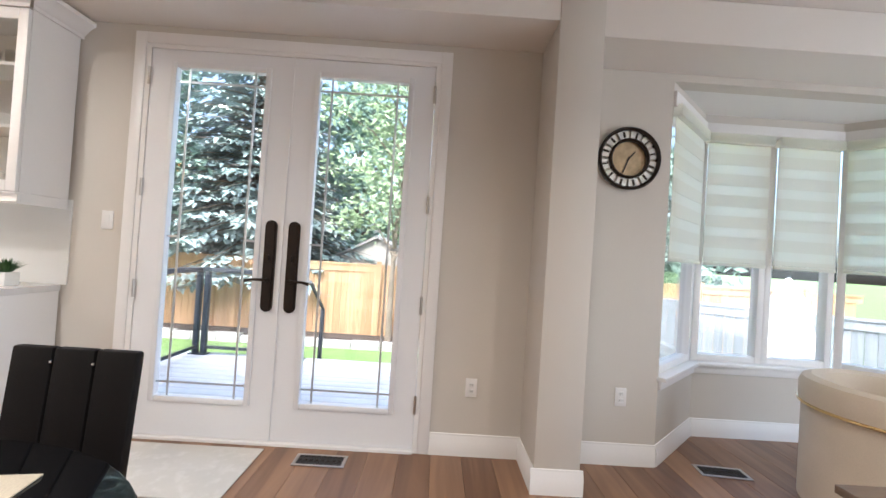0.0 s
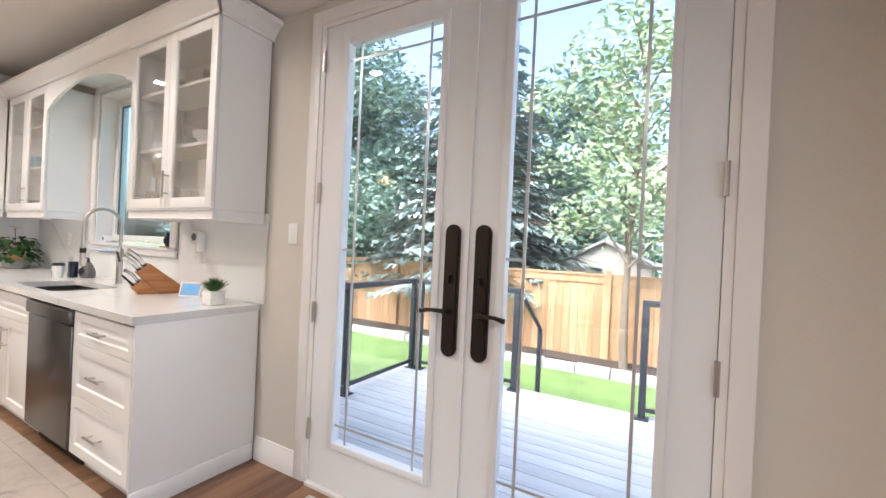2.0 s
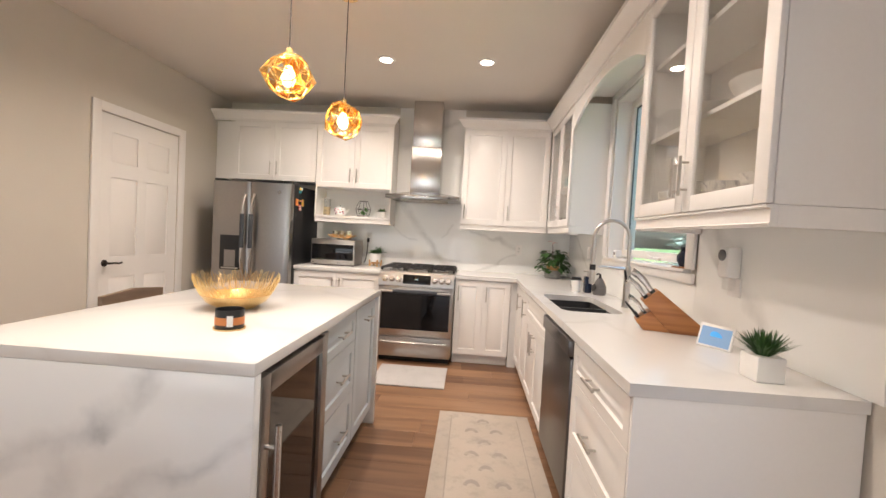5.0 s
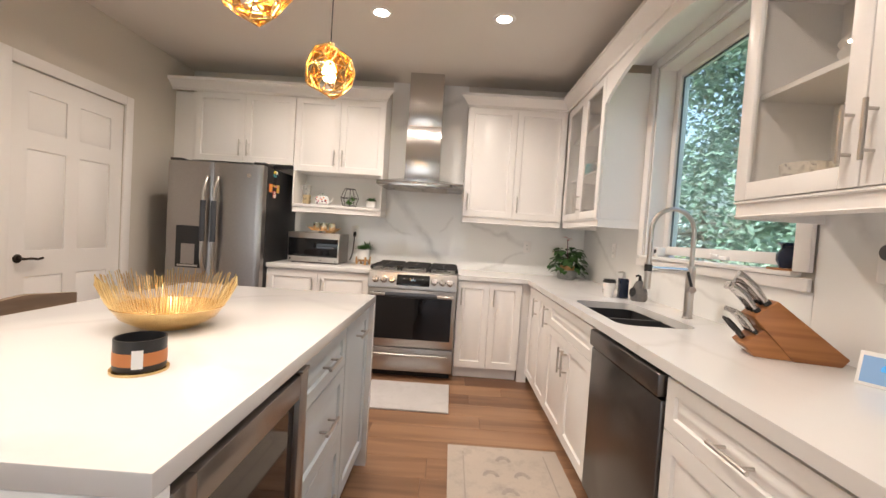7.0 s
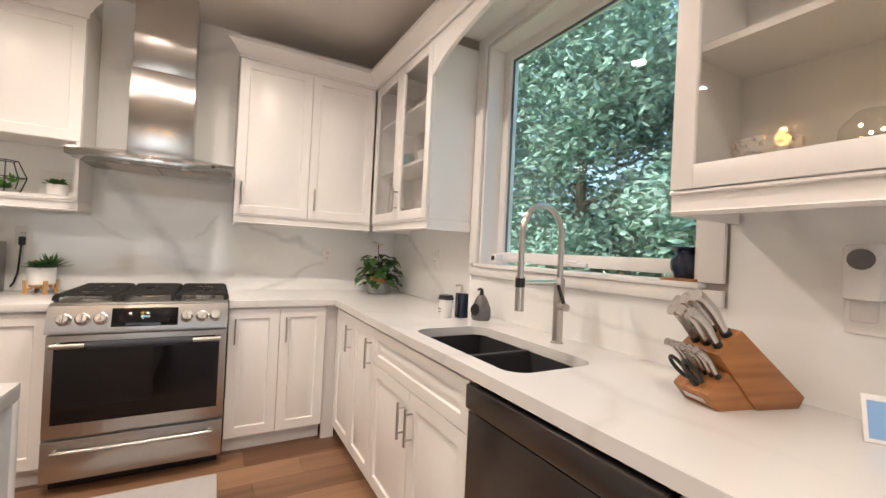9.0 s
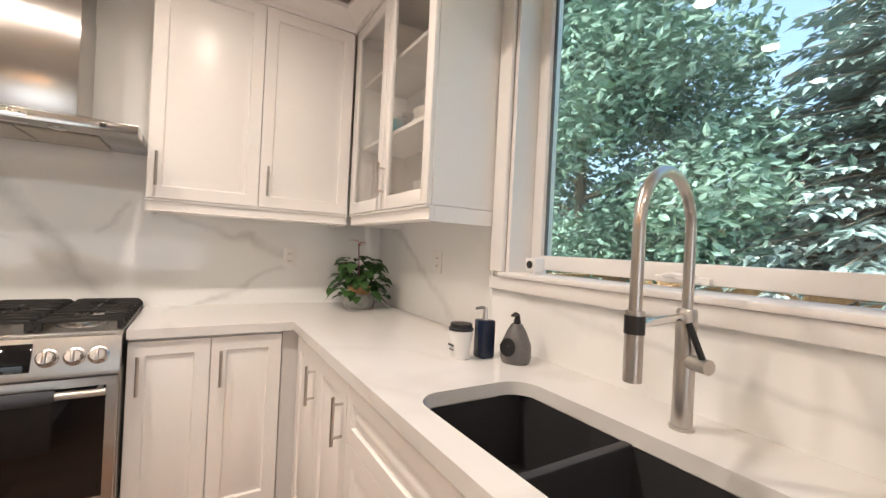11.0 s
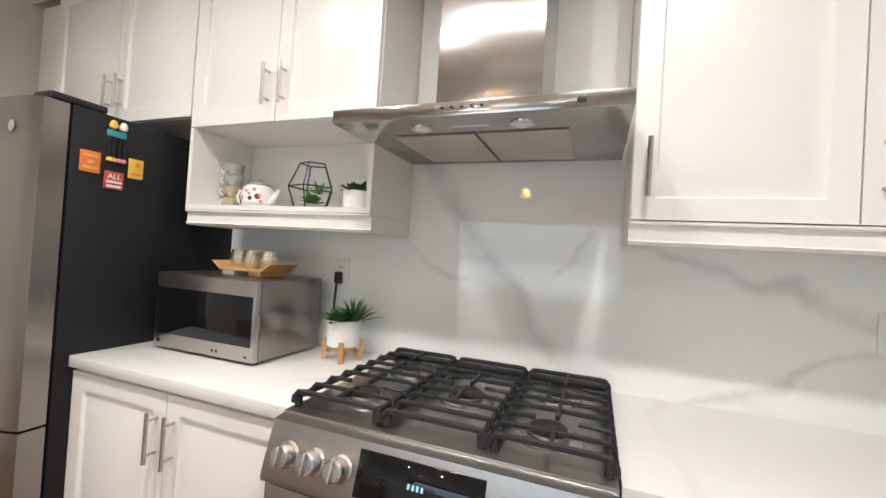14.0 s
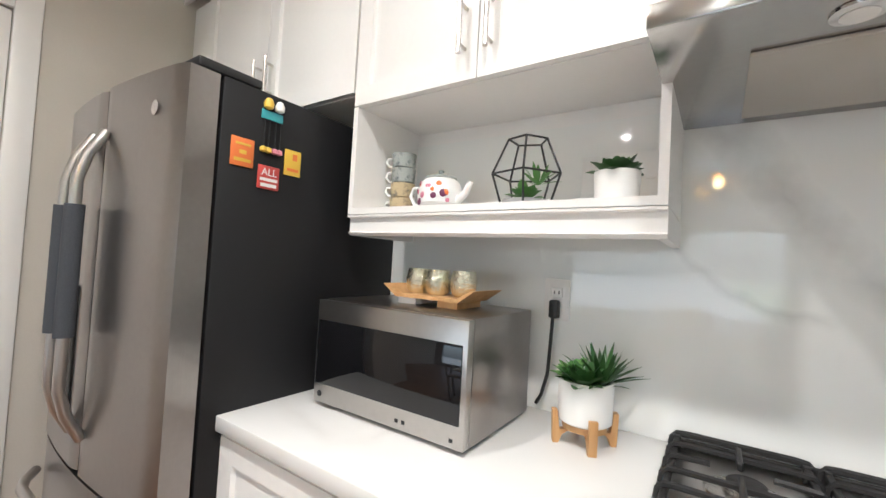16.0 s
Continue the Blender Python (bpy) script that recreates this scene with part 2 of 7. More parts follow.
M_WATERFALL = veined_slab("veined_quartz", (0.84, 0.85, 0.85), (0.44, 0.46, 0.48), [
    (0.62, 0.93, 0.42, 0.64, 0.030, 0.75), (0.46, 0.68, 0.02, 0.50, 0.030, 0.6), (0.92, 0.70, 0.40, 0.42, 0.026, 0.65), (0.34, 0.60, 0.20, 0.05, 0.04, 0.45)], 0.14, -2.375)
M_STEEL = steel("brushed_steel", (0.60, 0.58, 0.56), 0.26, 0)
M_STEELV = steel("brushed_steel_upright", (0.48, 0.46, 0.44), 0.30, 2)
M_DSTEEL = steel("dark_stainless", (0.33, 0.31, 0.295), 0.28, 2)
M_DWSTEEL = steel("black_stainless", (0.15, 0.138, 0.132), 0.30, 2)
M_CANOPY = steel("canopy_steel", (0.46, 0.45, 0.435), 0.17, 0)
M_HOOD = steel("hood_steel", (0.56, 0.54, 0.52), 0.24, 2)
hood_nodes = M_HOOD.node_tree
hood_tangent = hood_nodes.nodes.new("ShaderNodeTangent")
hood_tangent.direction_type, hood_tangent.axis = "RADIAL", "Z"
hood_nodes.nodes["Principled BSDF"].inputs["Anisotropic"].default_value = 0.85
hood_nodes.links.new(hood_tangent.outputs[0], hood_nodes.nodes["Principled BSDF"].inputs["Tangent"])
M_NICKEL = mat("brushed_nickel", (0.55, 0.52, 0.49), 0.3, 1.0, 120, 0.03, 0.01)
M_CHROME = mat("chrome", (0.78, 0.77, 0.76), 0.09, 1.0, 50, 0.02, 0.0)
M_BLACK = mat("black_plastic", (0.012, 0.012, 0.013), 0.4, grain=200, var=0.1, bump=0.05)
M_FRSIDE = mat("black_textured_metal", (0.011, 0.011, 0.012), 0.5, grain=500, var=0.15, bump=0.12, spec=0.3)
M_IRON = mat("cast_iron", (0.016, 0.015, 0.015), 0.5, grain=300, var=0.2, bump=0.2)
M_BGLASS = mat("black_glass", (0.006, 0.006, 0.007), 0.04, grain=10, var=0.05, bump=0.0)
M_BRONZE = mat("oil_rubbed_bronze", (0.045, 0.034, 0.028), 0.35, 0.7, 120, 0.25, 0.06)
M_GOLD = mat("gold_metal", (0.80, 0.58, 0.27), 0.27, 1.0, 60, 0.08, 0.02)
M_PANE = glass("clear_pane")
M_COATED = glass("coated_pane", (0.88, 0.97, 0.97))
M_CABPANE = glass("cabinet_glass", (0.93, 0.93, 0.92))
M_POT = glow("lamp_lens", (1.0, 0.90, 0.78), 4.0)
M_BULB = glow("warm_bulb", (1.0, 0.66, 0.28), 14.0)
M_SINK = mat("black_granite_composite", (0.028, 0.028, 0.030), 0.5, grain=400, var=0.3, bump=0.05)
M_SLEEVE = mat("grey_sleeve", (0.05, 0.055, 0.065), 0.9, grain=300, var=0.2, bump=0.2)
M_LEATHER = mat("black_leather", (0.006, 0.005, 0.005), 0.55, grain=260, var=0.2, bump=0.12, spec=0.2)
M_GREEN = mat("leaf_green", (0.035, 0.095, 0.022), 0.45, grain=30, var=0.45, bump=0.05)
M_GREEN2 = mat("succulent_green", (0.10, 0.24, 0.055), 0.45, grain=30, var=0.4, bump=0.05)
M_WHITEPOT = mat("white_ceramic", (0.80, 0.79, 0.77), 0.28, grain=40, var=0.02, bump=0.01)
M_LTWOOD = wood("light_wood", (0.42, 0.22, 0.08), (0.62, 0.38, 0.17), 2, 0.45, 24, False)
M_ACACIA = wood("acacia_wood", (0.20, 0.07, 0.022), (0.52, 0.23, 0.075), 0, 0.4, 16, False)

# ---- builders ----
def box(bm, x0, x1, y0, y1, z0, z1, bev=0.0, seg=2):
    vs = [bm.verts.new((x, y, z)) for z in (z0, z1) for y in (y0, y1) for x in (x0, x1)]
    fs = [bm.faces.new([vs[i] for i in q]) for q in ((0, 2, 3, 1), (4, 5, 7, 6), (0, 1, 5, 4), (2, 6, 7, 3), (0, 4, 6, 2), (1, 3, 7, 5))]
    if bev:
        es = list({e for f in fs for e in f.edges})
        bmesh.ops.bevel(bm, geom=es, offset=bev, segments=seg, affect="EDGES", profile=0.5)
    return fs


def boxes(*rows, bev=0.0):
    bm = bmesh.new()
    for r in rows:
        box(bm, *r, bev=bev)
    return bm


def prism(outline, axis, a, b, bm=None):
    """Extrude a 2D outline along an axis from a to b. Axis x: outline is (y, z); y: (x, z); z: (x, y)."""
    bm = bm or bmesh.new()
    def at(p, h):
        return {"x": (h, p[0], p[1]), "y": (p[0], h, p[1]), "z": (p[0], p[1], h)}[axis]
    lo = [bm.verts.new(at(p, a)) for p in outline]
    hi = [bm.verts.new(at(p, b)) for p in outline]
    n = len(outline)
    fs = [bm.faces.new(lo[::-1]), bm.faces.new(hi)] + [bm.faces.new((lo[i], lo[(i + 1) % n], hi[(i + 1) % n], hi[i])) for i in range(n)]
    bmesh.ops.recalc_face_normals(bm, faces=fs)
    return bm


def lathe(profile, seg=28, bm=None, centre=(0, 0, 0), closed=True):
    """Spin (radius, height) pairs round z."""
    bm = bm or bmesh.new()
    rings = []
    for r, z in profile:
        rings.append([bm.verts.new((centre[0] + max(r, 1e-4) * math.cos(2 * math.pi * i / seg), centre[1] + max(r, 1e-4) * math.sin(2 * math.pi * i / seg), centre[2] + z)) for i in range(seg)])
    for a, b in zip(rings, rings[1:]):
        for i in range(seg):
            bm.faces.new((a[i], a[(i + 1) % seg], b[(i + 1) % seg], b[i]))
    if closed:
        bm.faces.new(rings[0][::-1])
        bm.faces.new(rings[-1])
    return bm


def tube(points, r, seg=10, bm=None, radii=None):
    """A round bar through the points."""
    bm = bm or bmesh.new()
    pts = [Vector(p) for p in points]
    rings = []
    up = None
    for i, p in enumerate(pts):
        d = (pts[min(i + 1, len(pts) - 1)] - pts[max(i - 1, 0)]).normalized()
        if up is None:
            up = d.orthogonal().normalized()
        up = (up - up.dot(d) * d).normalized()
        side = d.cross(up)
        rr = radii[i] if radii else r
        rings.append([bm.verts.new(p + rr * (math.cos(2 * math.pi * k / seg) * up + math.sin(2 * math.pi * k / seg) * side)) for k in range(seg)])
    for a, b in zip(rings, rings[1:]):
        for k in range(seg):
            bm.faces.new((a[k], a[(k + 1) % seg], b[(k + 1) % seg], b[k]))
    bm.faces.new(rings[0][::-1])
    bm.faces.new(rings[-1])
    return bm


def mesh_of(name, bm, material):
    me = bpy.data.meshes.new(name)
    bmesh.ops.recalc_face_normals(bm, faces=bm.faces)
    bm.to_mesh(me)
    bm.free()
    me.materials.append(material)
    me.shade_smooth()
    me.set_sharp_from_angle(angle=radians(32))
    return me


def part(name, bm, material, parent=None, label=""):
    ob = new(name, mesh_of(name, bm, material))
    ob.parent = parent
    if label:
        tagged(ob, label)
    return ob


def thing(name, label, category, x=0, y=0, z=0, rz=0, group=""):
    ob = new(name)
    ob.empty_display_size = 0.1
    ob.matrix_basis = pose(x, y, z, 0, 0, rz)
    return tagged(ob, label, category, group)


def solid(name, bm, material, label, category, x=0, y=0, z=0, rz=0, group="", kind=""):
    ob = part(name, bm, material)
    ob.matrix_basis = pose(x, y, z, 0, 0, rz)
    return tagged(ob, label, category, group, kind)


def structure(name, bm, material, label=""):
    return tagged(part(name, bm, material), label, "", "", "structure")


def raised_panel(w, h, t=0.02, frame_w=0.055):
    """Cabinet front with a raised centre panel; x 0..w, z 0..h, its face at y = -t."""
    bm = bmesh.new()
    fs = box(bm, 0, w, -t, 0, 0, h, 0.0)
    front = fs[2]
    fw = min(frame_w, w * 0.28, h * 0.28)
    bmesh.ops.inset_individual(bm, faces=[front], thickness=0.003, depth=0.0, use_even_offset=True)
    bmesh.ops.inset_individual(bm, faces=[front], thickness=fw, depth=0.0, use_even_offset=True)
    bmesh.ops.inset_individual(bm, faces=[front], thickness=0.005, depth=-0.010, use_even_offset=True)
    bmesh.ops.inset_individual(bm, faces=[front], thickness=0.007, depth=0.0, use_even_offset=True)
    bmesh.ops.inset_individual(bm, faces=[front], thickness=min(0.028, h * 0.1), depth=0.009, use_even_offset=True)
    return bm


def bar_pull(parent, x, z, length=0.15, upright=True, y=-0.02, out=0.032, material=None):
    bm = bmesh.new()
    h = length / 2
    if upright:
        tube([(x, y - out, z - h), (x, y - out, z + h)], 0.006, 10, bm)
        for s in (-1, 1):
            tube([(x, y, z + s * h * 0.68), (x, y - out, z + s * h * 0.68)], 0.0045, 8, bm)
    else:
        tube([(x - h, y - out, z), (x + h, y - out, z)], 0.006, 10, bm)
        for s in (-1, 1):
            tube([(x + s * h * 0.68, y, z), (x + s * h * 0.68, y - out, z)], 0.0045, 8, bm)
    return part("handle", bm, material or M_NICKEL, parent, "brushed nickel bar handle")


def front_door(parent, x, z, w, h, handle=None, name="door", hl=0.15, material=None):
    d = part(name, raised_panel(w - 0.004, h - 0.004), material or M_CAB, parent)
    d.location = (x + 0.002, -0.001, z + 0.002)
    if handle == "l":
        bar_pull(d, 0.035, hl_z(h, hl), hl)
    elif handle == "r":
        bar_pull(d, w - 0.039, hl_z(h, hl), hl)
    elif handle == "lt":
        bar_pull(d, 0.035, h - 0.13, hl)
    elif handle == "rt":
        bar_pull(d, w - 0.039, h - 0.13, hl)
    elif handle == "h":
        bar_pull(d, w / 2, h / 2, hl, False)
    return d


def hl_z(h, hl):
    return 0.035 + hl / 2 + 0.02


def glass_door(parent, x, z, w, h, handle):
    bm = boxes((0.002, 0.058, -0.021, -0.001, 0, h), (w - 0.058, w - 0.002, -0.021, -0.001, 0, h), (0.058, w - 0.058, -0.021, -0.001, 0, 0.06), (0.058, w - 0.058, -0.021, -0.001, h - 0.06, h), bev=0.003)
    d = part("door", bm, M_CAB, parent, "white framed glass door")
    d.location = (x, 0, z)
    p = part("pane", boxes((0.056, w - 0.056, -0.013, -0.009, 0.058, h - 0.058)), M_CABPANE, d, "clear glass pane")
    p.visible_shadow = False
    bar_pull(d, 0.03 if handle == "l" else w - 0.03, 0.135, 0.15)
    return d


def carcass(parent, w, d, z0, z1, shelves=()):
    t = 0.018
    part("side_panel", boxes((0, t, 0, d, z0, z1)), M_CAB, parent)
    part("side_panel", boxes((w - t, w, 0, d, z0, z1)), M_CAB, parent)
    part("bottom_panel", boxes((t, w - t, 0, d, z0, z0 + t)), M_CAB, parent)
    part("top_panel", boxes((t, w - t, 0, d, z1 - t, z1)), M_CAB, parent)
    part("back_panel", boxes((t, w - t, d - 0.008, d, z0 + t, z1 - t)), M_CAB, parent)
    for s in shelves:
        part("shelf", boxes((t, w - t, 0.03, d - 0.008, s, s + t)), M_CAB, parent)

# ---- structure ----
NW, WW, SW, EW = 2.62, -5.985, -1.43, 4.3   # inner faces: north, west, pantry wall, east
WALL_T = 0.2
TOPZ = 2.95
BACK = -3.2                                  # south end behind the walk


def wall_with_holes(name, x0, x1, holes, y0, y1, z0=-0.05, z1=TOPZ):
    """North wall along x with openings (hx0, hx1, hz0, hz1)."""
    bm = bmesh.new()
    x = x0
    for hx0, hx1, hz0, hz1 in holes:
        box(bm, x, hx0, y0, y1, z0, z1)
        if hz0 > z0:
            box(bm, hx0, hx1, y0, y1, z0, hz0)
        box(bm, hx0, hx1, y0, y1, hz1, z1)
        x = hx1
    box(bm, x, x1, y0, y1, z0, z1)
    return structure(name, bm, M_WALL, "greige painted wall")


DX0, DX1, DTOP = -2.030, -0.180, 2.455       # french door opening
WX0, WX1, WZ0, WZ1 = -4.68, -3.44, 1.195, 2.47   # kitchen window opening
BX0, BX1, BXI0, BXI1, BY = 1.315, 3.49, 1.86, 2.945, 3.14  # bay
wall_with_holes("wall_north", WW - WALL_T, BX0, [(WX0, WX1, WZ0, WZ1), (DX0, DX1, -0.05, DTOP)], NW, NW + WALL_T)
structure("wall_north_east", boxes((BX1, EW + WALL_T, NW, NW + WALL_T, -0.05, TOPZ)), M_WALL, "greige painted wall")
structure("wall_over_bay", boxes((BX0, BX1, NW, NW + 0.12, 2.452, TOPZ)), M_WALL, "greige painted beam over the bay")
structure("wall_west", boxes((WW - WALL_T, WW, SW - WALL_T, NW, -0.05, TOPZ)), M_WALL, "greige painted wall")
PDX0, PDX1, PDTOP = -5.13, -4.27, 2.13       # pantry door opening in the wall at SW
bm = boxes((WW, PDX0, SW - WALL_T, SW, -0.05, TOPZ), (PDX0, PDX1, SW - WALL_T, SW, PDTOP, TOPZ), (PDX1, -3.0, SW - WALL_T, SW, -0.05, TOPZ))
structure("wall_pantry", bm, M_WALL, "greige painted wall beside the pantry door")
structure("wall_return", boxes((-3.2, -3.0, BACK, SW - WALL_T, -0.05, TOPZ)), M_WALL, "greige painted wall")
structure("wall_south", boxes((-3.2, EW + WALL_T, BACK - WALL_T, BACK, -0.05, TOPZ)), M_WALL, "greige painted wall")
structure("wall_east", boxes((EW, EW + WALL_T, BACK, -2.7, -0.05, TOPZ), (EW, EW + WALL_T, 1.9, NW, -0.05, TOPZ), (EW, EW + WALL_T, -2.7, 1.9, -0.05, 0.35), (EW, EW + WALL_T, -2.7, 1.9, 2.4, TOPZ)), M_WALL, "greige painted wall")
structure("ceiling", boxes((WW, EW, BACK, NW, CEIL, CEIL + 0.12)), M_CEIL, "painted flat ceiling")
structure("soffit_over_doors", boxes((-2.40, 0.46, 2.255, NW - 0.003, 2.572, CEIL - 0.003)), M_CEIL, "dropped soffit over the french doors")
structure("soffit_bay", boxes((0.71, EW - 0.003, 2.255, NW - 0.003, 2.50, CEIL - 0.003)), M_CEIL, "dropped soffit before the bay")
structure("column", boxes((0.46, 0.71, 2.25, NW - 0.003, 0, CEIL - 0.002), bev=0.004), M_WALL, "greige boxed column")

# bay walls below and above its windows
def bay_segment(name, p, q, z0, z1, material, label, thick=0.14, out=1):
    d = Vector((q[0] - p[0], q[1] - p[1], 0))
    L = d.length
    ob = structure(name, boxes((0, L, 0, thick, z0, z1)), material, label)
    ob.matrix_basis = pose(p[0], p[1], 0, 0, 0, math.degrees(math.atan2(d.y, d.x)))
    return ob


BAY = [((BX0, NW + 0.002), (BXI0, BY)), ((BXI0, BY), (BXI1, BY)), ((BXI1, BY), (BX1, NW + 0.002))]
SILL = 0.565
BHEAD = 2.31
for p, q in BAY:
    bay_segment("wall_bay", p, q, -0.05, SILL - 0.03, M_WALL, "greige wall under the bay windows")
    bay_segment("wall_bay_head", p, q, BHEAD, 2.62, M_WALL, "wall over the bay windows")
structure("ceiling_bay", prism([(BX0 - 0.05, NW + 0.12), (BX1 + 0.05, NW + 0.12), (BXI1 + 0.1, BY + 0.14), (BXI0 - 0.1, BY + 0.14)], "z", 2.456, 2.52), M_BAYCEIL, "white bay ceiling")
structure("roof_over_house", boxes((WW - 0.4, EW + 0.4, BACK - 0.4, NW + 0.22, 2.97, 3.1)), M_TRIM, "eave slab over the house")
structure("roof_over_bay", boxes((BX0 - 0.2, BX1 + 0.2, NW + 0.13, BY + 0.4, 2.61, 2.7)), M_TRIM, "small roof over the bay")

# floor: sub floor and planks
structure("subfloor", prism([(WW, BACK), (EW, BACK), (EW, NW + 0.001), (BX1, NW + 0.001), (BXI1, BY), (BXI0, BY), (BX0, NW + 0.001), (WW, NW + 0.001)], "z", -0.05, -0.012), M_SUB, "dark floor base")

# baseboards
def baseboard(p, q, label="tall white moulded baseboard"):
    d = Vector((q[0] - p[0], q[1] - p[1], 0))
    prof = [(0, 0), (-0.017, 0), (-0.017, 0.088), (-0.013, 0.095), (-0.013, 0.108), (-0.007, 0.118), (-0.006, 0.132), (0, 0.135)]
    ob = structure("baseboard", prism(prof, "x", 0, d.length), M_TRIM, label)
    ob.matrix_basis = pose(p[0], p[1], 0, 0, 0, math.degrees(math.atan2(d.y, d.x)))
    return ob


baseboard((-2.44, NW), (DX0 - 0.071, NW))
baseboard((DX1 + 0.071, NW), (0.46, NW))
baseboard((0.46, NW - 0.018), (0.46, 2.25))
baseboard((0.442, 2.25), (0.728, 2.25))
baseboard((0.71, 2.25), (0.71, NW - 0.018))
baseboard((0.728, NW), (BX0, NW))
for p, q in BAY:
    baseboard(p, q)
baseboard((BX1, NW), (EW, NW))

# ---- french doors ----
def french_doors():
    root = tagged(new("door_1"), "white double french door with leaded glass lites, closed", "door", "", "structure")
    c = 0.07
    part("casing", boxes((DX0 - c, DX0, NW - 0.02, NW + 0.0, 0, DTOP + c), (DX1, DX1 + c, NW - 0.02, NW + 0.0, 0, DTOP + c), (DX0, DX1, NW - 0.02, NW + 0.0, DTOP, DTOP + c), bev=0.004), M_TRIM, root)
    part("door_frame", boxes((DX0 + 0.001, DX0 + 0.03, NW - 0.012, NW + 0.19, 0.0, DTOP), (DX1 - 0.03, DX1 - 0.001, NW - 0.012, NW + 0.19, 0, DTOP), (DX0 + 0.03, DX1 - 0.03, NW - 0.012, NW + 0.19, DTOP - 0.025, DTOP - 0.001)), M_TRIM, root)
    part("threshold", boxes((DX0 + 0.03, DX1 - 0.03, NW - 0.03, NW + 0.19, -0.01, 0.018), bev=0.004), M_TRIM, root)
    mid = (DX0 + DX1) / 2
    for k, (x0, x1) in enumerate(((DX0 + 0.033, mid - 0.002), (mid + 0.002, DX1 - 0.033))):
        y0, y1, z0, z1 = NW - 0.005, NW + 0.04, 0.022, DTOP - 0.028
        w = x1 - x0
        gx0, gx1, gz0, gz1 = x0 + 0.160, x1 - 0.165, 0.262, 2.318
        if k == 1:
            gx0, gx1 = x0 + 0.165, x1 - 0.160
        leaf = part("door_leaf", boxes((x0, gx0, y0, y1, z0, z1), (gx1, x1, y0, y1, z0, z1), (gx0, gx1, y0, y1, z0, gz0), (gx0, gx1, y0, y1, gz1, z1)), M_DOOR, root, "white glazed door leaf")
        bd = 0.03
        part("glazing_bead", boxes((gx0 - bd, gx0 + 0.004, y0 - 0.012, y0 + 0.006, gz0 - bd, gz1 + bd), (gx1 - 0.004, gx1 + bd, y0 - 0.012, y0 + 0.006, gz0 - bd, gz1 + bd), (gx0 + 0.004, gx1 - 0.004, y0 - 0.012, y0 + 0.006, gz0 - bd, gz0 + 0.004), (gx0 + 0.004, gx1 - 0.004, y0 - 0.012, y0 + 0.006, gz1 - 0.004, gz1 + bd), bev=0.005), M_DOOR, leaf, "white moulded glazing bead")
        pane = part("pane", boxes((gx0, gx1, y0 + 0.018, y0 + 0.022, gz0, gz1)), M_PANE, leaf, "clear glass pane")
        pane.visible_shadow = False
        rows = []
        for gx in (gx0 + 0.075, gx1 - 0.075):
            rows.append((gx - 0.006, gx + 0.006, y0 + 0.012, y0 + 0.017, gz0, gz1))
        for gz in (gz0 + 0.085, gz1 - 0.085):
            rows.append((gx0, gx1, y0 + 0.0135, y0 + 0.0165, gz - 0.006, gz + 0.006))
        for gx in (gx0, gx1 - 0.075):
            rows.append((gx, gx + 0.075, y0 + 0.0135, y0 + 0.0165, 1.25, 1.262))
        part("came", boxes(*rows), M_CAME, leaf, "brushed silver glazing bar")
        # handle set
        hx = x1 - 0.070 if k == 0 else x0 + 0.070
        s = -1 if k == 0 else 1
        bm = bmesh.new()
        for (hw, dep) in ((0.036, 0.012), (0.027, 0.019)):
            o = [(hx + hw * math.cos(a), 1.358 + hw * math.sin(a)) for a in [math.pi * i / 12 for i in range(13)]]
            o += [(hx + hw * math.cos(a), 0.858 + hw * math.sin(a)) for a in [math.pi + math.pi * i / 12 for i in range(13)]]
            prism(o, "y", y0 - dep, y0 + 0.001, bm)
        hp = part("handle_plate", bm, M_BRONZE, leaf, "long oil rubbed bronze escutcheon plate")
        bm = tube([(hx, y0 - 0.015, 1.02), (hx, y0 - 0.055, 1.02)], 0.011, 12)
        tube([(hx, y0 - 0.05, 1.02), (hx + s * 0.03, y0 - 0.054, 1.022), (hx + s * 0.08, y0 - 0.054, 1.022), (hx + s * 0.125, y0 - 0.05, 1.012)], 0.008, 10, bm, [0.011, 0.009, 0.008, 0.011])
        part("lever", bm, M_BRONZE, leaf, "bronze lever")
        part("thumb_turn", boxes((hx - 0.004, hx + 0.004, y0 - 0.04, y0 - 0.018, 1.14, 1.175), bev=0.003), M_BRONZE, leaf)
        ex = x0 - 0.002 if k == 0 else x1 + 0.002
        for hz in (0.30, 0.92, 1.55, 2.25):
            part("hinge", tube([(ex, y0 - 0.012, hz - 0.055), (ex, y0 - 0.012, hz + 0.055)], 0.009, 10), M_NICKEL, leaf, "nickel hinge knuckle")
    part("astragal", boxes((mid - 0.016, mid + 0.004, NW - 0.014, NW - 0.006, 0.022, DTOP - 0.028)), M_DOOR, root)


M_CAME = mat("silver_came", (0.62, 0.64, 0.66), 0.3, 0.6, 100, 0.05, 0.02)
french_doors()

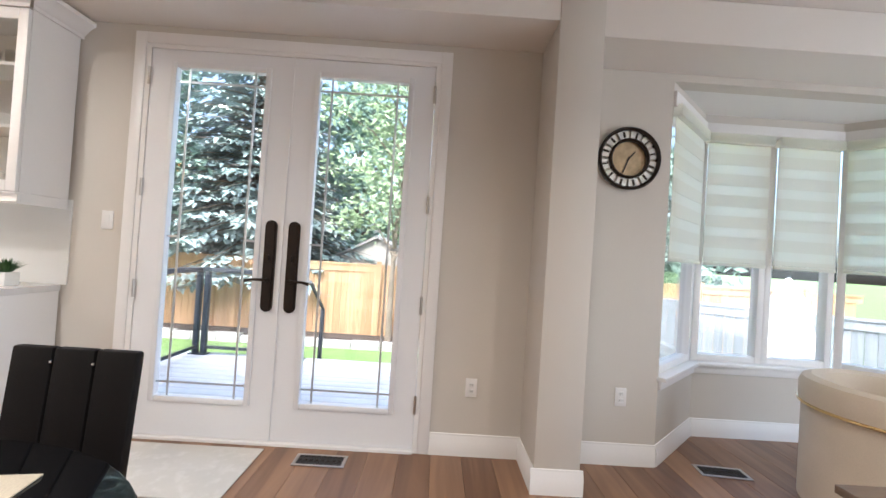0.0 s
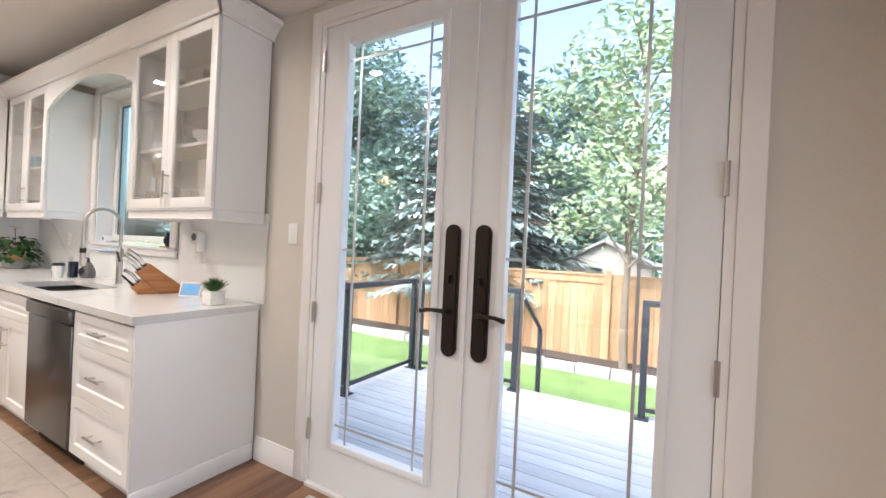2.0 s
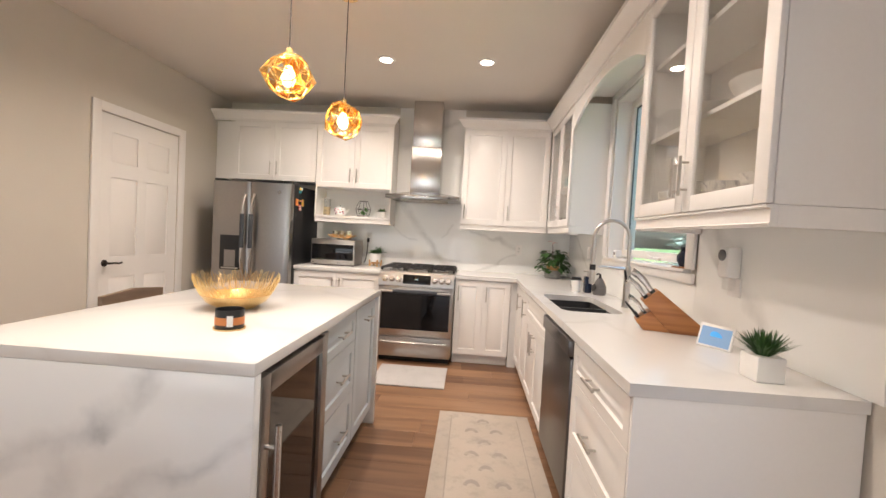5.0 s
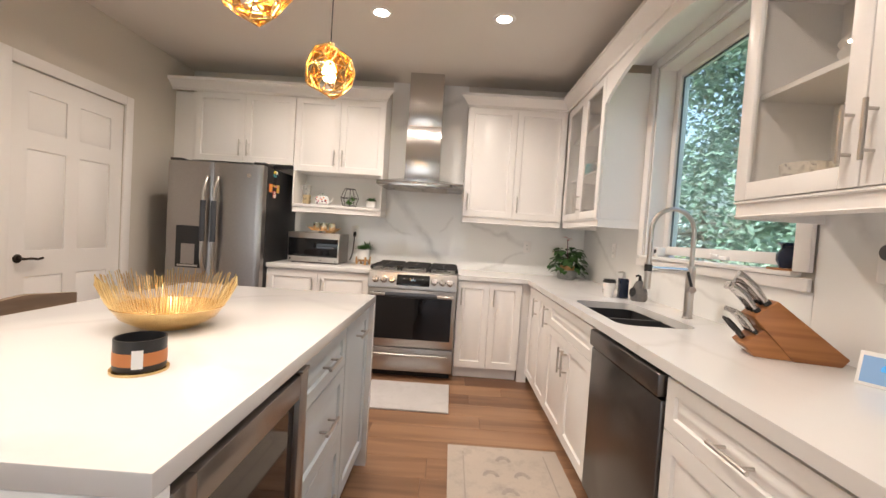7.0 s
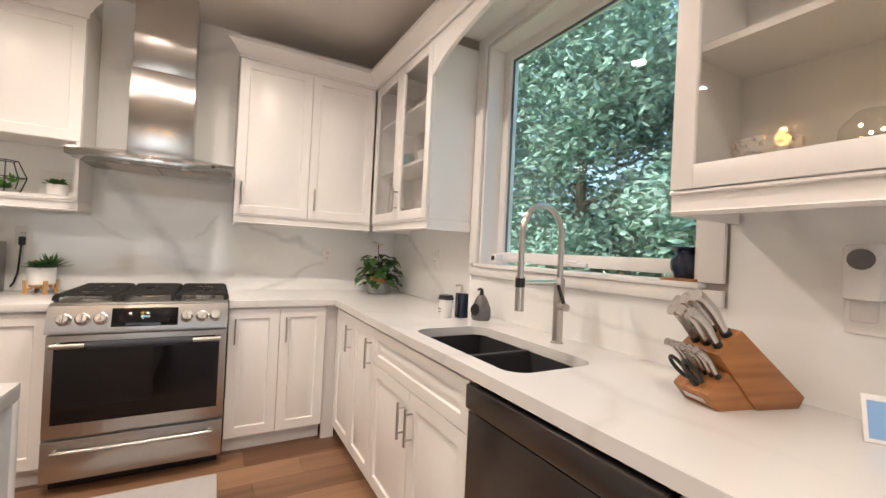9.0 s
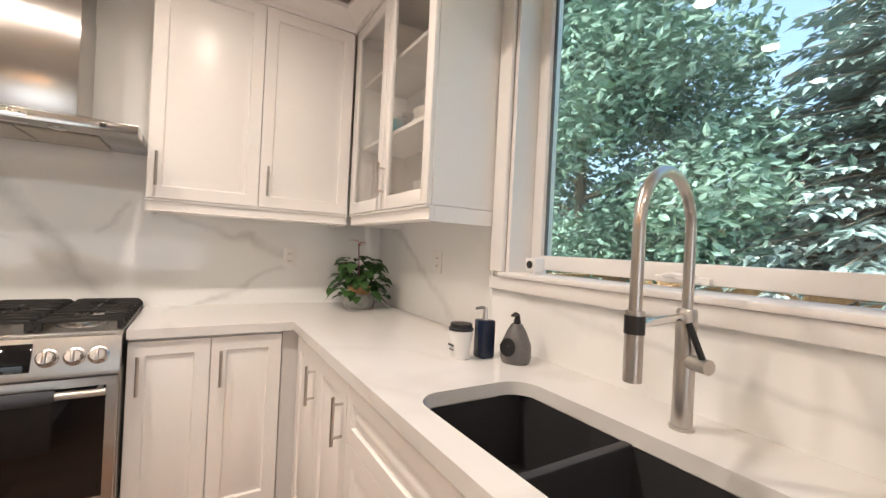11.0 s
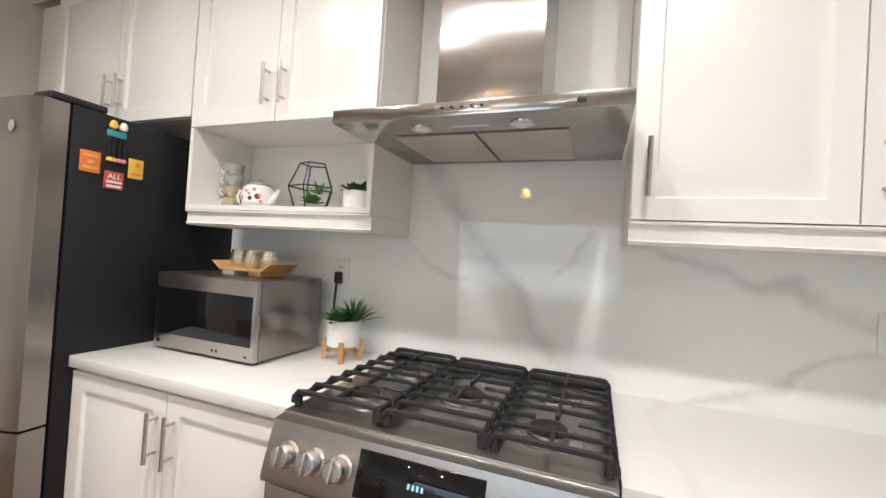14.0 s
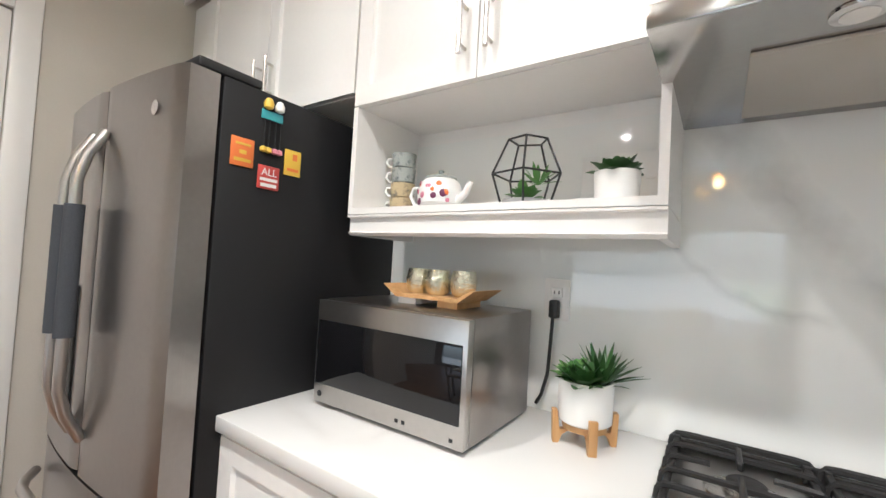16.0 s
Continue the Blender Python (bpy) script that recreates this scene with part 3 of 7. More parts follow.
# ---- kitchen window ----
def kitchen_window():
    root = tagged(new("window_1"), "white casement window over the sink", "window", "", "structure")
    y = NW + 0.10
    part("window_reveal", boxes((WX0 + 0.001, WX0 + 0.02, NW - 0.01, NW + 0.19, WZ0, WZ1), (WX1 - 0.02, WX1 - 0.001, NW - 0.01, NW + 0.19, WZ0, WZ1), (WX0 + 0.02, WX1 - 0.02, NW - 0.01, NW + 0.19, WZ1 - 0.02, WZ1 - 0.001)), M_TRIM, root)
    part("window_frame", boxes((WX0 + 0.02, WX0 + 0.075, y, y + 0.06, WZ0 + 0.02, WZ1 - 0.02), (WX1 - 0.075, WX1 - 0.02, y, y + 0.06, WZ0 + 0.02, WZ1 - 0.02), (WX0 + 0.075, WX1 - 0.075, y, y + 0.06, WZ0 + 0.02, WZ0 + 0.075), (WX0 + 0.075, WX1 - 0.075, y, y + 0.06, WZ1 - 0.08, WZ1 - 0.02), bev=0.004), M_TRIM, root)
    p = part("pane", boxes((WX0 + 0.07, WX1 - 0.07, y + 0.028, y + 0.034, WZ0 + 0.07, WZ1 - 0.075)), M_COATED, root, "clear glass pane")
    p.visible_shadow = False
    part("gasket", boxes((WX0 + 0.075, WX0 + 0.085, y + 0.018, y + 0.026, WZ0 + 0.075, WZ1 - 0.08), (WX1 - 0.085, WX1 - 0.075, y + 0.018, y + 0.026, WZ0 + 0.075, WZ1 - 0.08), (WX0 + 0.085, WX1 - 0.085, y + 0.018, y + 0.026, WZ1 - 0.09, WZ1 - 0.08)), M_GASKET, root, "grey glazing gasket")
    part("window_sill", boxes((WX0 - 0.012, WX1 + 0.012, NW - 0.042, NW + 0.10, WZ0 - 0.016, WZ0 + 0.004), bev=0.005), M_TRIM, root)
    c = 0.075
    part("casing", boxes((WX0 - c, WX0, NW - 0.03, NW - 0.011, WZ0 + 0.005, WZ1 + c), (WX1, WX1 + c, NW - 0.03, NW - 0.011, WZ0 + 0.005, WZ1 + c), (WX0, WX1, NW - 0.03, NW - 0.011, WZ1, WZ1 + c), (WX0 - c, WX1 + c, NW - 0.03, NW - 0.011, WZ0 - 0.066, WZ0 - 0.017), bev=0.004), M_TRIM, root)
    bm = boxes((-4.13, -3.98, y - 0.02, y, WZ0 + 0.02, WZ0 + 0.04), bev=0.005)
    tube([(-4.10, y - 0.02, WZ0 + 0.04), (-4.06, y - 0.05, WZ0 + 0.045), (-4.0, y - 0.05, WZ0 + 0.04)], 0.006, 8, bm)
    part("crank", bm, M_TRIM, root, "white casement crank")


M_GASKET = mat("grey_gasket", (0.10, 0.13, 0.14), 0.6)
kitchen_window()

# ---- bay windows with banded roller blinds ----
M_BLIND = mat("sheer_blind", (0.83, 0.82, 0.76), 0.9, grain=300, var=0.03, bump=0.05)
M_BAND = mat("opaque_blind_band", (0.79, 0.76, 0.68), 0.9, grain=300, var=0.04, bump=0.05)
for m, f in ((M_BLIND, 0.72), (M_BAND, 0.52)):
    nt = m.node_tree
    tl = nt.nodes.new("ShaderNodeBsdfTranslucent")
    tl.inputs[0].default_value = (0.95, 0.95, 0.9, 1)
    mx = nt.nodes.new("ShaderNodeMixShader")
    mx.inputs[0].default_value = f
    nt.links.new(nt.nodes["Principled BSDF"].outputs[0], mx.inputs[1])
    nt.links.new(tl.outputs[0], mx.inputs[2])
    nt.links.new(mx.outputs[0], nt.nodes["Material Output"].inputs[0])


def bay_window(name, p, q, lights):
    d = Vector((q[0] - p[0], q[1] - p[1], 0))
    L = d.length
    m = pose(p[0], p[1], 0, 0, 0, math.degrees(math.atan2(d.y, d.x)))
    root = tagged(new(name), "white bay window with banded roller blinds half lowered", "window", "", "structure")
    root.matrix_basis = m
    part("window_sill", boxes((-0.01, L + 0.01, -0.05, 0.13, SILL - 0.028, SILL), bev=0.006), M_TRIM, root)
    part("apron", boxes((0, L, -0.018, -0.001, SILL - 0.085, SILL - 0.029), bev=0.004), M_TRIM, root)
    part("head_trim", boxes((0, L, -0.02, -0.001, BHEAD - 0.02, BHEAD + 0.08), bev=0.004), M_TRIM, root)
    step = L / lights
    for i in range(lights):
        a, b = i * step, (i + 1) * step
        part("window_frame", boxes((a, a + 0.05, 0.02, 0.10, SILL, BHEAD), (b - 0.05, b, 0.02, 0.10, SILL, BHEAD), (a + 0.05, b - 0.05, 0.02, 0.10, SILL, SILL + 0.05), (a + 0.05, b - 0.05, 0.02, 0.10, BHEAD - 0.04, BHEAD), bev=0.004), M_TRIM, root)
        pn = part("pane", boxes((a + 0.045, b - 0.045, 0.06, 0.066, SILL + 0.045, BHEAD - 0.035)), M_PANE, root, "clear glass pane")
        pn.visible_shadow = False
        bl = thing("roller_blind", "cream banded roller blind lowered over half the window", "blind")
        bl.matrix_basis = m
        part("cassette", boxes((a + 0.02, b - 0.02, -0.05, 0.018, BHEAD - 0.075, BHEAD), bev=0.008), M_BLIND, bl)
        z, k = BHEAD - 0.075, 0
        while z > 1.335:
            h = 0.09 if k % 2 else 0.07
            zb = max(z - h, 1.33)
            part("woven_band" if k % 2 else "sheer_band", boxes((a + 0.03, b - 0.03, -0.012 - 0.002 * (k % 2), -0.010, zb, z)), M_BAND if k % 2 else M_BLIND, bl)
            z, k = zb, k + 1
        part("bottom_bar", boxes((a + 0.03, b - 0.03, -0.022, -0.004, 1.30, 1.329), bev=0.006), M_BAND, bl)


for i, (p, q) in enumerate(BAY):
    bay_window("window_%d" % (i + 2), p, q, 2 if i == 1 else 1)

# ---- pantry door ----
def pantry_door():
    root = tagged(new("door_2"), "white six panel interior door, closed", "door", "", "structure")
    c = 0.075
    part("casing", boxes((PDX0 - c, PDX0, SW, SW + 0.018, 0, PDTOP + c), (PDX1, PDX1 + c, SW, SW + 0.018, 0, PDTOP + c), (PDX0, PDX1, SW, SW + 0.018, PDTOP, PDTOP + c), bev=0.004), M_TRIM, root)
    w, h = PDX1 - PDX0 - 0.006, PDTOP - 0.012
    bm = bmesh.new()
    st, mr = 0.115, 0.10
    pw = (w - 2 * st - mr) / 2
    rows = ((0.24, 0.80), (0.97, 1.62), (1.74, 1.98))
    zs = [0] + [z for r in rows for z in r] + [h]
    x0 = PDX0 + 0.003
    y0, y1 = SW - 0.045, SW - 0.006
    for i in range(0, len(zs), 2):
        box(bm, x0, x0 + w, y0, y1, 0.008 + zs[i], 0.008 + zs[i + 1])
    for a, b in rows:
        for xa in (0, st + pw, w - st):
            ww = mr if xa == st + pw else st
            box(bm, x0 + xa, x0 + xa + ww, y0, y1, 0.008 + a, 0.008 + b)
    leaf = part("door_leaf", bm, M_TRIM, root, "white door leaf")
    for a, b in rows:
        for xa in (st, st + pw + mr):
            bm = bmesh.new()
            fs = box(bm, x0 + xa, x0 + xa + pw, y0, y1 - 0.010, 0.008 + a, 0.008 + b)
            bmesh.ops.inset_individual(bm, faces=[fs[3]], thickness=0.022, depth=0.0)
            bmesh.ops.inset_individual(bm, faces=[fs[3]], thickness=0.02, depth=0.008)
            part("panel", bm, M_TRIM, leaf)
    kx = PDX1 - 0.075
    bm = lathe([(0.028, 0), (0.028, 0.004), (0.02, 0.010)], 20)
    bmesh.ops.rotate(bm, verts=bm.verts, matrix=Matrix.Rotation(radians(-90), 3, "X"))
    bmesh.ops.translate(bm, verts=bm.verts, vec=(kx, y1, 0.93))
    tube([(kx, y1, 0.93), (kx, y1 + 0.05, 0.93)], 0.009, 10, bm)
    tube([(kx, y1 + 0.05, 0.93), (kx - 0.04, y1 + 0.052, 0.932), (kx - 0.085, y1 + 0.05, 0.925), (kx - 0.115, y1 + 0.05, 0.932)], 0.008, 8, bm)
    part("lever", bm, M_BRONZE, leaf, "dark bronze lever handle")


pantry_door()

# ---- ceiling lights ----
# includes the four unseen ones added over the dining side
for px, py in POTS:
    t = thing("pot_light", "round recessed pot light, switched on", "ceiling light", px, py, CEIL, 0, "recessed ceiling lights")
    part("trim_ring", lathe([(0.052, -0.002), (0.052, -0.008), (0.07, -0.008), (0.078, 0.0), (0.052, 0.0)], 28, closed=False), M_TRIM, t)
    part("lens", lathe([(0.0, -0.0015), (0.052, -0.0015), (0.052, -0.003), (0.0, -0.003)], 28, closed=False), M_POT, t, "glowing lens")


def pendant(px, py, pz, seed):
    rnd = random.Random(seed)
    t = thing("pendant_light", "faceted gold wire pendant lamp, lit, over the island", "pendant lamp", px, py, CEIL, 0, "pendants over the island")
    dz = pz - CEIL
    part("canopy", lathe([(0.0, 0), (0.06, 0), (0.06, -0.02), (0.0, -0.022)], 24), M_GOLD, t)
    part("cord", tube([(0, 0, -0.02), (0, 0, dz + 0.12)], 0.003, 8), M_BLACK, t)
    part("socket", lathe([(0.016, dz + 0.13), (0.02, dz + 0.06), (0.016, dz + 0.045)], 16), M_GOLD, t)
    part("bulb", lathe([(0.002, dz - 0.05), (0.022, dz - 0.042), (0.033, dz - 0.015), (0.028, dz + 0.015), (0.014, dz + 0.045)], 18), M_BULB, t, "warm glowing bulb")
    bm = bmesh.new()
    bmesh.ops.create_icosphere(bm, subdivisions=2, radius=0.118)
    for v in bm.verts:
        v.co *= rnd.uniform(0.86, 1.1)
        v.co.z *= 0.95
    bmesh.ops.translate(bm, verts=bm.verts, vec=(0, 0, dz))
    edges = [(e.verts[0].co.copy(), e.verts[1].co.copy()) for e in bm.edges]
    tris = [[v.co.copy() for v in f.verts] for f in bm.faces]
    bm.free()
    cage = bmesh.new()
    for a, b in edges:
        tube([a, b], 0.0032, 5, cage)
    part("cage", cage, M_GOLD, t, "gold wire cage")
    for tri in tris:
        if rnd.random() < 0.6:
            c = sum(tri, Vector()) / 3
            axis = (tri[1] - tri[0]).cross(tri[2] - tri[0]).normalized() * 0.0012
            shard = bmesh.new()
            lo = [shard.verts.new(c + (p - c) * 0.93 - axis) for p in tri]
            hi = [shard.verts.new(c + (p - c) * 0.93 + axis) for p in tri]
            shard.faces.new(lo), shard.faces.new(hi[::-1])
            for k in range(3):
                shard.faces.new((lo[k], hi[k], hi[(k + 1) % 3], lo[(k + 1) % 3]))
            part("facet", shard, M_AMBER, t)


M_AMBER = glass("amber_glass", (1.0, 0.80, 0.52), rough=0.06)
for i, (px, py, pz) in enumerate(PENDANTS):
    pendant(px, py, pz, 11 + i)

# ---- kitchen: counters and cabinets ----
CT = 0.91           # counter top
CB = 0.872          # underside
CF, CE = 1.965, -2.455   # north counter: front edge, east end
SY0, SY1 = 0.590, 1.354  # range, along the west wall
CWF = -5.37         # west counter front edge
SX0, SX1, SKY0, SKY1 = -4.33, -3.635, 2.04, 2.395   # sink cut-out

bm = bmesh.new()
for r in ((CWF, SX0, CF, NW - 0.004), (SX1, CE, CF, NW - 0.004), (SX0, SX1, CF, SKY0), (SX0, SX1, SKY1, NW - 0.004), (WW + 0.004, CWF, SY1 + 0.004, NW - 0.004)):
    box(bm, *r, CB, CT)
SINK_R = 0.075
for cx, cy, sx, sy in ((SX0, SKY0, 1, 1), (SX1, SKY0, -1, 1), (SX0, SKY1, 1, -1), (SX1, SKY1, -1, -1)):
    arc = [(cx + sx * SINK_R * (1 - math.cos(a)), cy + sy * SINK_R * (1 - math.sin(a))) for a in [math.pi / 2 * i / 8 for i in range(9)]]
    prism([(cx, cy)] + arc, "z", CB + 0.0002, CT - 0.0002, bm)
bmesh.ops.remove_doubles(bm, verts=bm.verts, dist=0.0001)
solid("countertop", bm, M_QUARTZ, "white quartz L-shaped countertop with a sink cut-out", "countertop")
solid("countertop", boxes((WW + 0.004, CWF, -0.33, SY0 - 0.004, CB, CT), bev=0.003), M_QUARTZ, "short white quartz countertop beside the range", "countertop")
structure("backsplash", boxes((WW, WW + 0.006, -0.33, NW - 0.008, CT, 1.72), (WW, WW + 0.006, 0.6, 1.36, 1.72, CEIL - 0.001)), M_SPLASH, "glossy white marble slab backsplash with grey veins")
for sx0, sx1, sz1 in ((WW + 0.007, WX0 - 0.08, 1.44), (WX0 - 0.079, WX1 + 0.079, WZ0 - 0.067), (WX1 + 0.08, -2.42, 1.44)):
    structure("backsplash_north", boxes((sx0, sx1, NW - 0.008, NW - 0.001, CT, sz1)), M_SPLASH, "glossy white marble slab backsplash")

FACE_N = CF + 0.035   # fronts of the north base cabinets
FACE_W = CWF - 0.035


def base_unit(name, x, w, label, doors=0, drawers=(), rz=0, y=None, false_top=0.0, side_panel=False, handles=("rt", "lt"), material=None):
    """Base cabinet; local x along the run, front towards local -y."""
    depth = 0.56
    t = thing(name, label, "cabinet", x if rz == 0 else FACE_W, FACE_N if rz == 0 else x, 0, rz, "base cabinets")
    mt = material or M_CAB
    if false_top:
        part("body", boxes((0, w, 0.02, depth, 0.10, 0.64)), mt, t)
        part("face_board", boxes((0, w, 0, 0.019, 0.10, CB - 0.001)), mt, t)
    else:
        part("body", boxes((0, w, 0, depth, 0.10, CB - 0.001)), mt, t)
    part("toe_kick", boxes((0, w, 0.05, 0.06, 0, 0.099)), mt, t)
    top = CB - 0.012
    if drawers:
        z = top
        for h in drawers:
            z -= h
            front_door(t, 0, z, w, h, "h", "drawer", 0.14, mt)
    if false_top:
        front_door(t, 0, top - false_top, w, false_top, None, "false_front", material=mt)
        top -= false_top
    if doors:
        dw = w / doors
        for i in range(doors):
            front_door(t, i * dw, 0.105, dw, top - 0.105, handles[i], "door", 0.15, mt)
    return t


# north run, from the corner to the open end
base_unit("base_cabinet", -5.33, 0.70, "white raised panel corner base cabinet", 2, handles=("rt", "rt"))
base_unit("sink_cabinet", -4.63, 0.86, "white sink base cabinet with two doors", 2, false_top=0.17)
base_unit("drawer_cabinet", -3.12, 0.645, "white three drawer base cabinet", 0, (0.165, 0.28, 0.31))
solid("end_panel", boxes((-2.470, -2.458, FACE_N - 0.022, NW - 0.01, 0.0, CB - 0.001), bev=0.002), M_CAB, "plain white cabinet end panel with a base rail", "panel")
solid("end_panel_base", boxes((-2.457, -2.446, FACE_N - 0.022, NW - 0.02, 0.0, 0.10), bev=0.003), M_TRIM, "white base rail on the cabinet end", "trim", kind="structure")
# west run
base_unit("base_cabinet", SY1 + 0.006, 0.56, "white raised panel base cabinet beside the range", 2, rz=90, handles=("lt", "lt"))
base_unit("base_cabinet", -0.325, SY0 + 0.32, "white raised panel base cabinet between fridge and range", 2, rz=90)
solid("corner_filler", boxes((CWF - 0.055, CWF - 0.035, 1.925, 2.008, 0.0, CB - 0.001)), M_CAB, "white filler strip in the cabinet corner", "panel")


def dishwasher():
    x0, x1 = -3.765, -3.125
    t = thing("dishwasher", "dark stainless built-in dishwasher", "dishwasher", x0, FACE_N, 0)
    w = x1 - x0
    part("body", boxes((0.005, w - 0.005, 0, 0.55, 0.10, 0.65), (0.005, w - 0.005, 0, 0.06, 0.651, CB - 0.004)), M_BLACK, t)
    part("front_panel", boxes((0.005, w - 0.005, -0.03, -0.001, 0.11, 0.775), bev=0.004), M_DWSTEEL, t, "dark brushed steel front")
    part("control_strip", boxes((0.005, w - 0.005, -0.045, -0.001, 0.785, CB - 0.012), bev=0.008), M_DWSTEEL, t, "rounded dark steel pocket handle strip")
    part("toe_kick", boxes((0.005, w - 0.005, 0.04, 0.05, 0.0, 0.10)), M_BLACK, t)


dishwasher()

UZ0, UZ1 = 1.44, 2.452   # wall cabinets, doors from bottom to top
RAILB = 1.378
UF_N, UF_W = 2.31, -5.70


def light_rail(t, w, d, ends=True):
    part("light_rail", prism([(-0.020, UZ0 - 0.002), (-0.020, UZ0 - 0.008), (-0.008, UZ0 - 0.011), (-0.008, RAILB + 0.012), (-0.014, RAILB + 0.008), (-0.006, RAILB), (0.012, RAILB), (0.012, UZ0 - 0.002)], "x", 0, w), M_CAB, t)
    if ends:
        part("light_rail_end", boxes((w - 0.018, w, 0.013, d, RAILB, UZ0 - 0.002)), M_CAB, t)
        part("light_rail_end", boxes((0, 0.018, 0.013, d, RAILB, UZ0 - 0.002)), M_CAB, t)


def crown(L, name="crown_moulding", d0=0.0, d1=0.0):
    """Crown along local x, face towards -y; ends stretch by d0 and d1 at the outer edge for mitres."""
    prof = [(0.0, UZ1), (-0.012, UZ1), (-0.012, UZ1 + 0.02), (-0.025, UZ1 + 0.03), (-0.045, UZ1 + 0.055), (-0.07, UZ1 + 0.075), (-0.08, UZ1 + 0.08), (-0.08, UZ1 + 0.105), (0.0, UZ1 + 0.105)]
    bm = prism(prof, "x", 0, L)
    for v in bm.verts:
        k = -v.co.y / 0.08
        v.co.x += (-d0 * k if v.co.x < L / 2 else d1 * k)
    return bm


def glass_unit(x0, x1, label):
    w = x1 - x0
    t = thing("glass_wall_cabinet", label, "cabinet", x0, UF_N, 0, 0, "wall cabinets")
    carcass(t, w, 0.298, UZ0, UZ1, (1.80, 2.15))
    glass_door(t, 0, UZ0 + 0.002, w / 2, UZ1 - UZ0 - 0.006, "r")
    glass_door(t, w / 2, UZ0 + 0.002, w / 2, UZ1 - UZ0 - 0.006, "l")
    light_rail(t, w, 0.298)
    return t


GL0, GL1, GR0, GR1 = -5.66, -4.76, -3.355, -2.445
glass_unit(GL0, GL1, "white wall cabinet with two glass doors beside the window")
glass_unit(GR0, GR1, "white wall cabinet with two glass doors and dishes inside")


def wall_unit(y0, y1, label, z0=UZ0, handles=("r", "l"), rail=True, depth=0.298, hl=0.15):
    w = y1 - y0
    t = thing("wall_cabinet", label, "cabinet", UF_W, y0, 0, 90, "wall cabinets")
    part("body", boxes((0, w, 0, depth, z0, UZ1)), M_CAB, t)
    for i in range(2):
        front_door(t, i * w / 2, z0, w / 2, UZ1 - z0, handles[i], "door", hl)
    if rail:
        light_rail(t, w, depth)
    return t


wall_unit(1.365, 2.285, "white raised panel wall cabinet beside the range hood", handles=("l", "l"))
wall_unit(-1.20, -0.255, "white raised panel cabinet over the fridge", 1.81, rail=False)
solid("filler_panel", boxes((WW + 0.008, UF_W - 0.02, SW + 0.004, -1.203, 1.81, UZ1)), M_CAB, "white filler panel beside the wall cabinet", "panel")
sh = wall_unit(-0.25, 0.595, "white wall cabinet with an open display shelf below", 1.765, rail=False)
part("side_panel", boxes((0, 0.018, -0.02, 0.29, UZ0, 1.764)), M_CAB, sh)
part("side_panel", boxes((0.827, 0.845, -0.02, 0.29, UZ0, 1.764)), M_CAB, sh)
part("display_shelf", boxes((0.018, 0.827, -0.02, 0.29, UZ0, UZ0 + 0.018)), M_CAB, sh, "white open display shelf")
part("back_panel", boxes((0.018, 0.827, 0.282, 0.29, UZ0 + 0.018, 1.764)), M_CAB, sh)
light_rail(sh, 0.845, 0.298)

# crown mouldings, and the arched valance over the window
def crown_at(L, x, y, rz, d0=0.0, d1=0.0):
    solid("crown_moulding", crown(L, d0=d0, d1=d1), M_CAB, "white stepped crown moulding on the wall cabinets", "moulding", x, y, 0, rz, kind="structure")


crown_at(GR1 - (UF_W + 0.0), UF_W, UF_N - 0.02, 0, -0.08, 0.08)
crown_at(2.29 - 1.365, UF_W + 0.02, 1.365, 90, 0.08, -0.08)
crown_at(0.595 - SW, UF_W + 0.02, SW, 90, 0.0, 0.08)
crown_at(0.31, GR1, UF_N, 90, 0.08, 0.0)
crown_at(0.28, UF_W, 1.365, 180, 0.0, 0.08)
crown_at(0.28, UF_W - 0.28, 0.595, 0, 0.0, 0.08)

vx0, vx1 = GL1 + 0.001, GR0 - 0.001
o = [(vx0, UZ1)]
o.append((vx0, 2.24))
n = 16
for i in range(n + 1):
    u = i / n
    o.append((vx0 + 0.03 + (vx1 - vx0 - 0.06) * u, 2.255 + 0.14 * math.sin(math.pi * u) ** 0.75))
o.append((vx1, 2.24))
o.append((vx1, UZ1))
solid("arched_valance", prism(o, "y", UF_N - 0.018, UF_N + 0.004), M_CAB, "white arched valance between the wall cabinets", "valance")
structure("window_soffit", boxes((vx0, vx1, UF_N + 0.005, NW - 0.03, 2.52, 2.555)), M_CAB, "white board over the window recess")
for bx0, bx1 in ((UF_W, GL1), (GR0, GR1)):
    structure("cabinet_top_board", boxes((bx0, bx1, UF_N, NW - 0.002, UZ1 + 0.001, UZ1 + 0.012)), M_CAB, "white board on the cabinet tops")

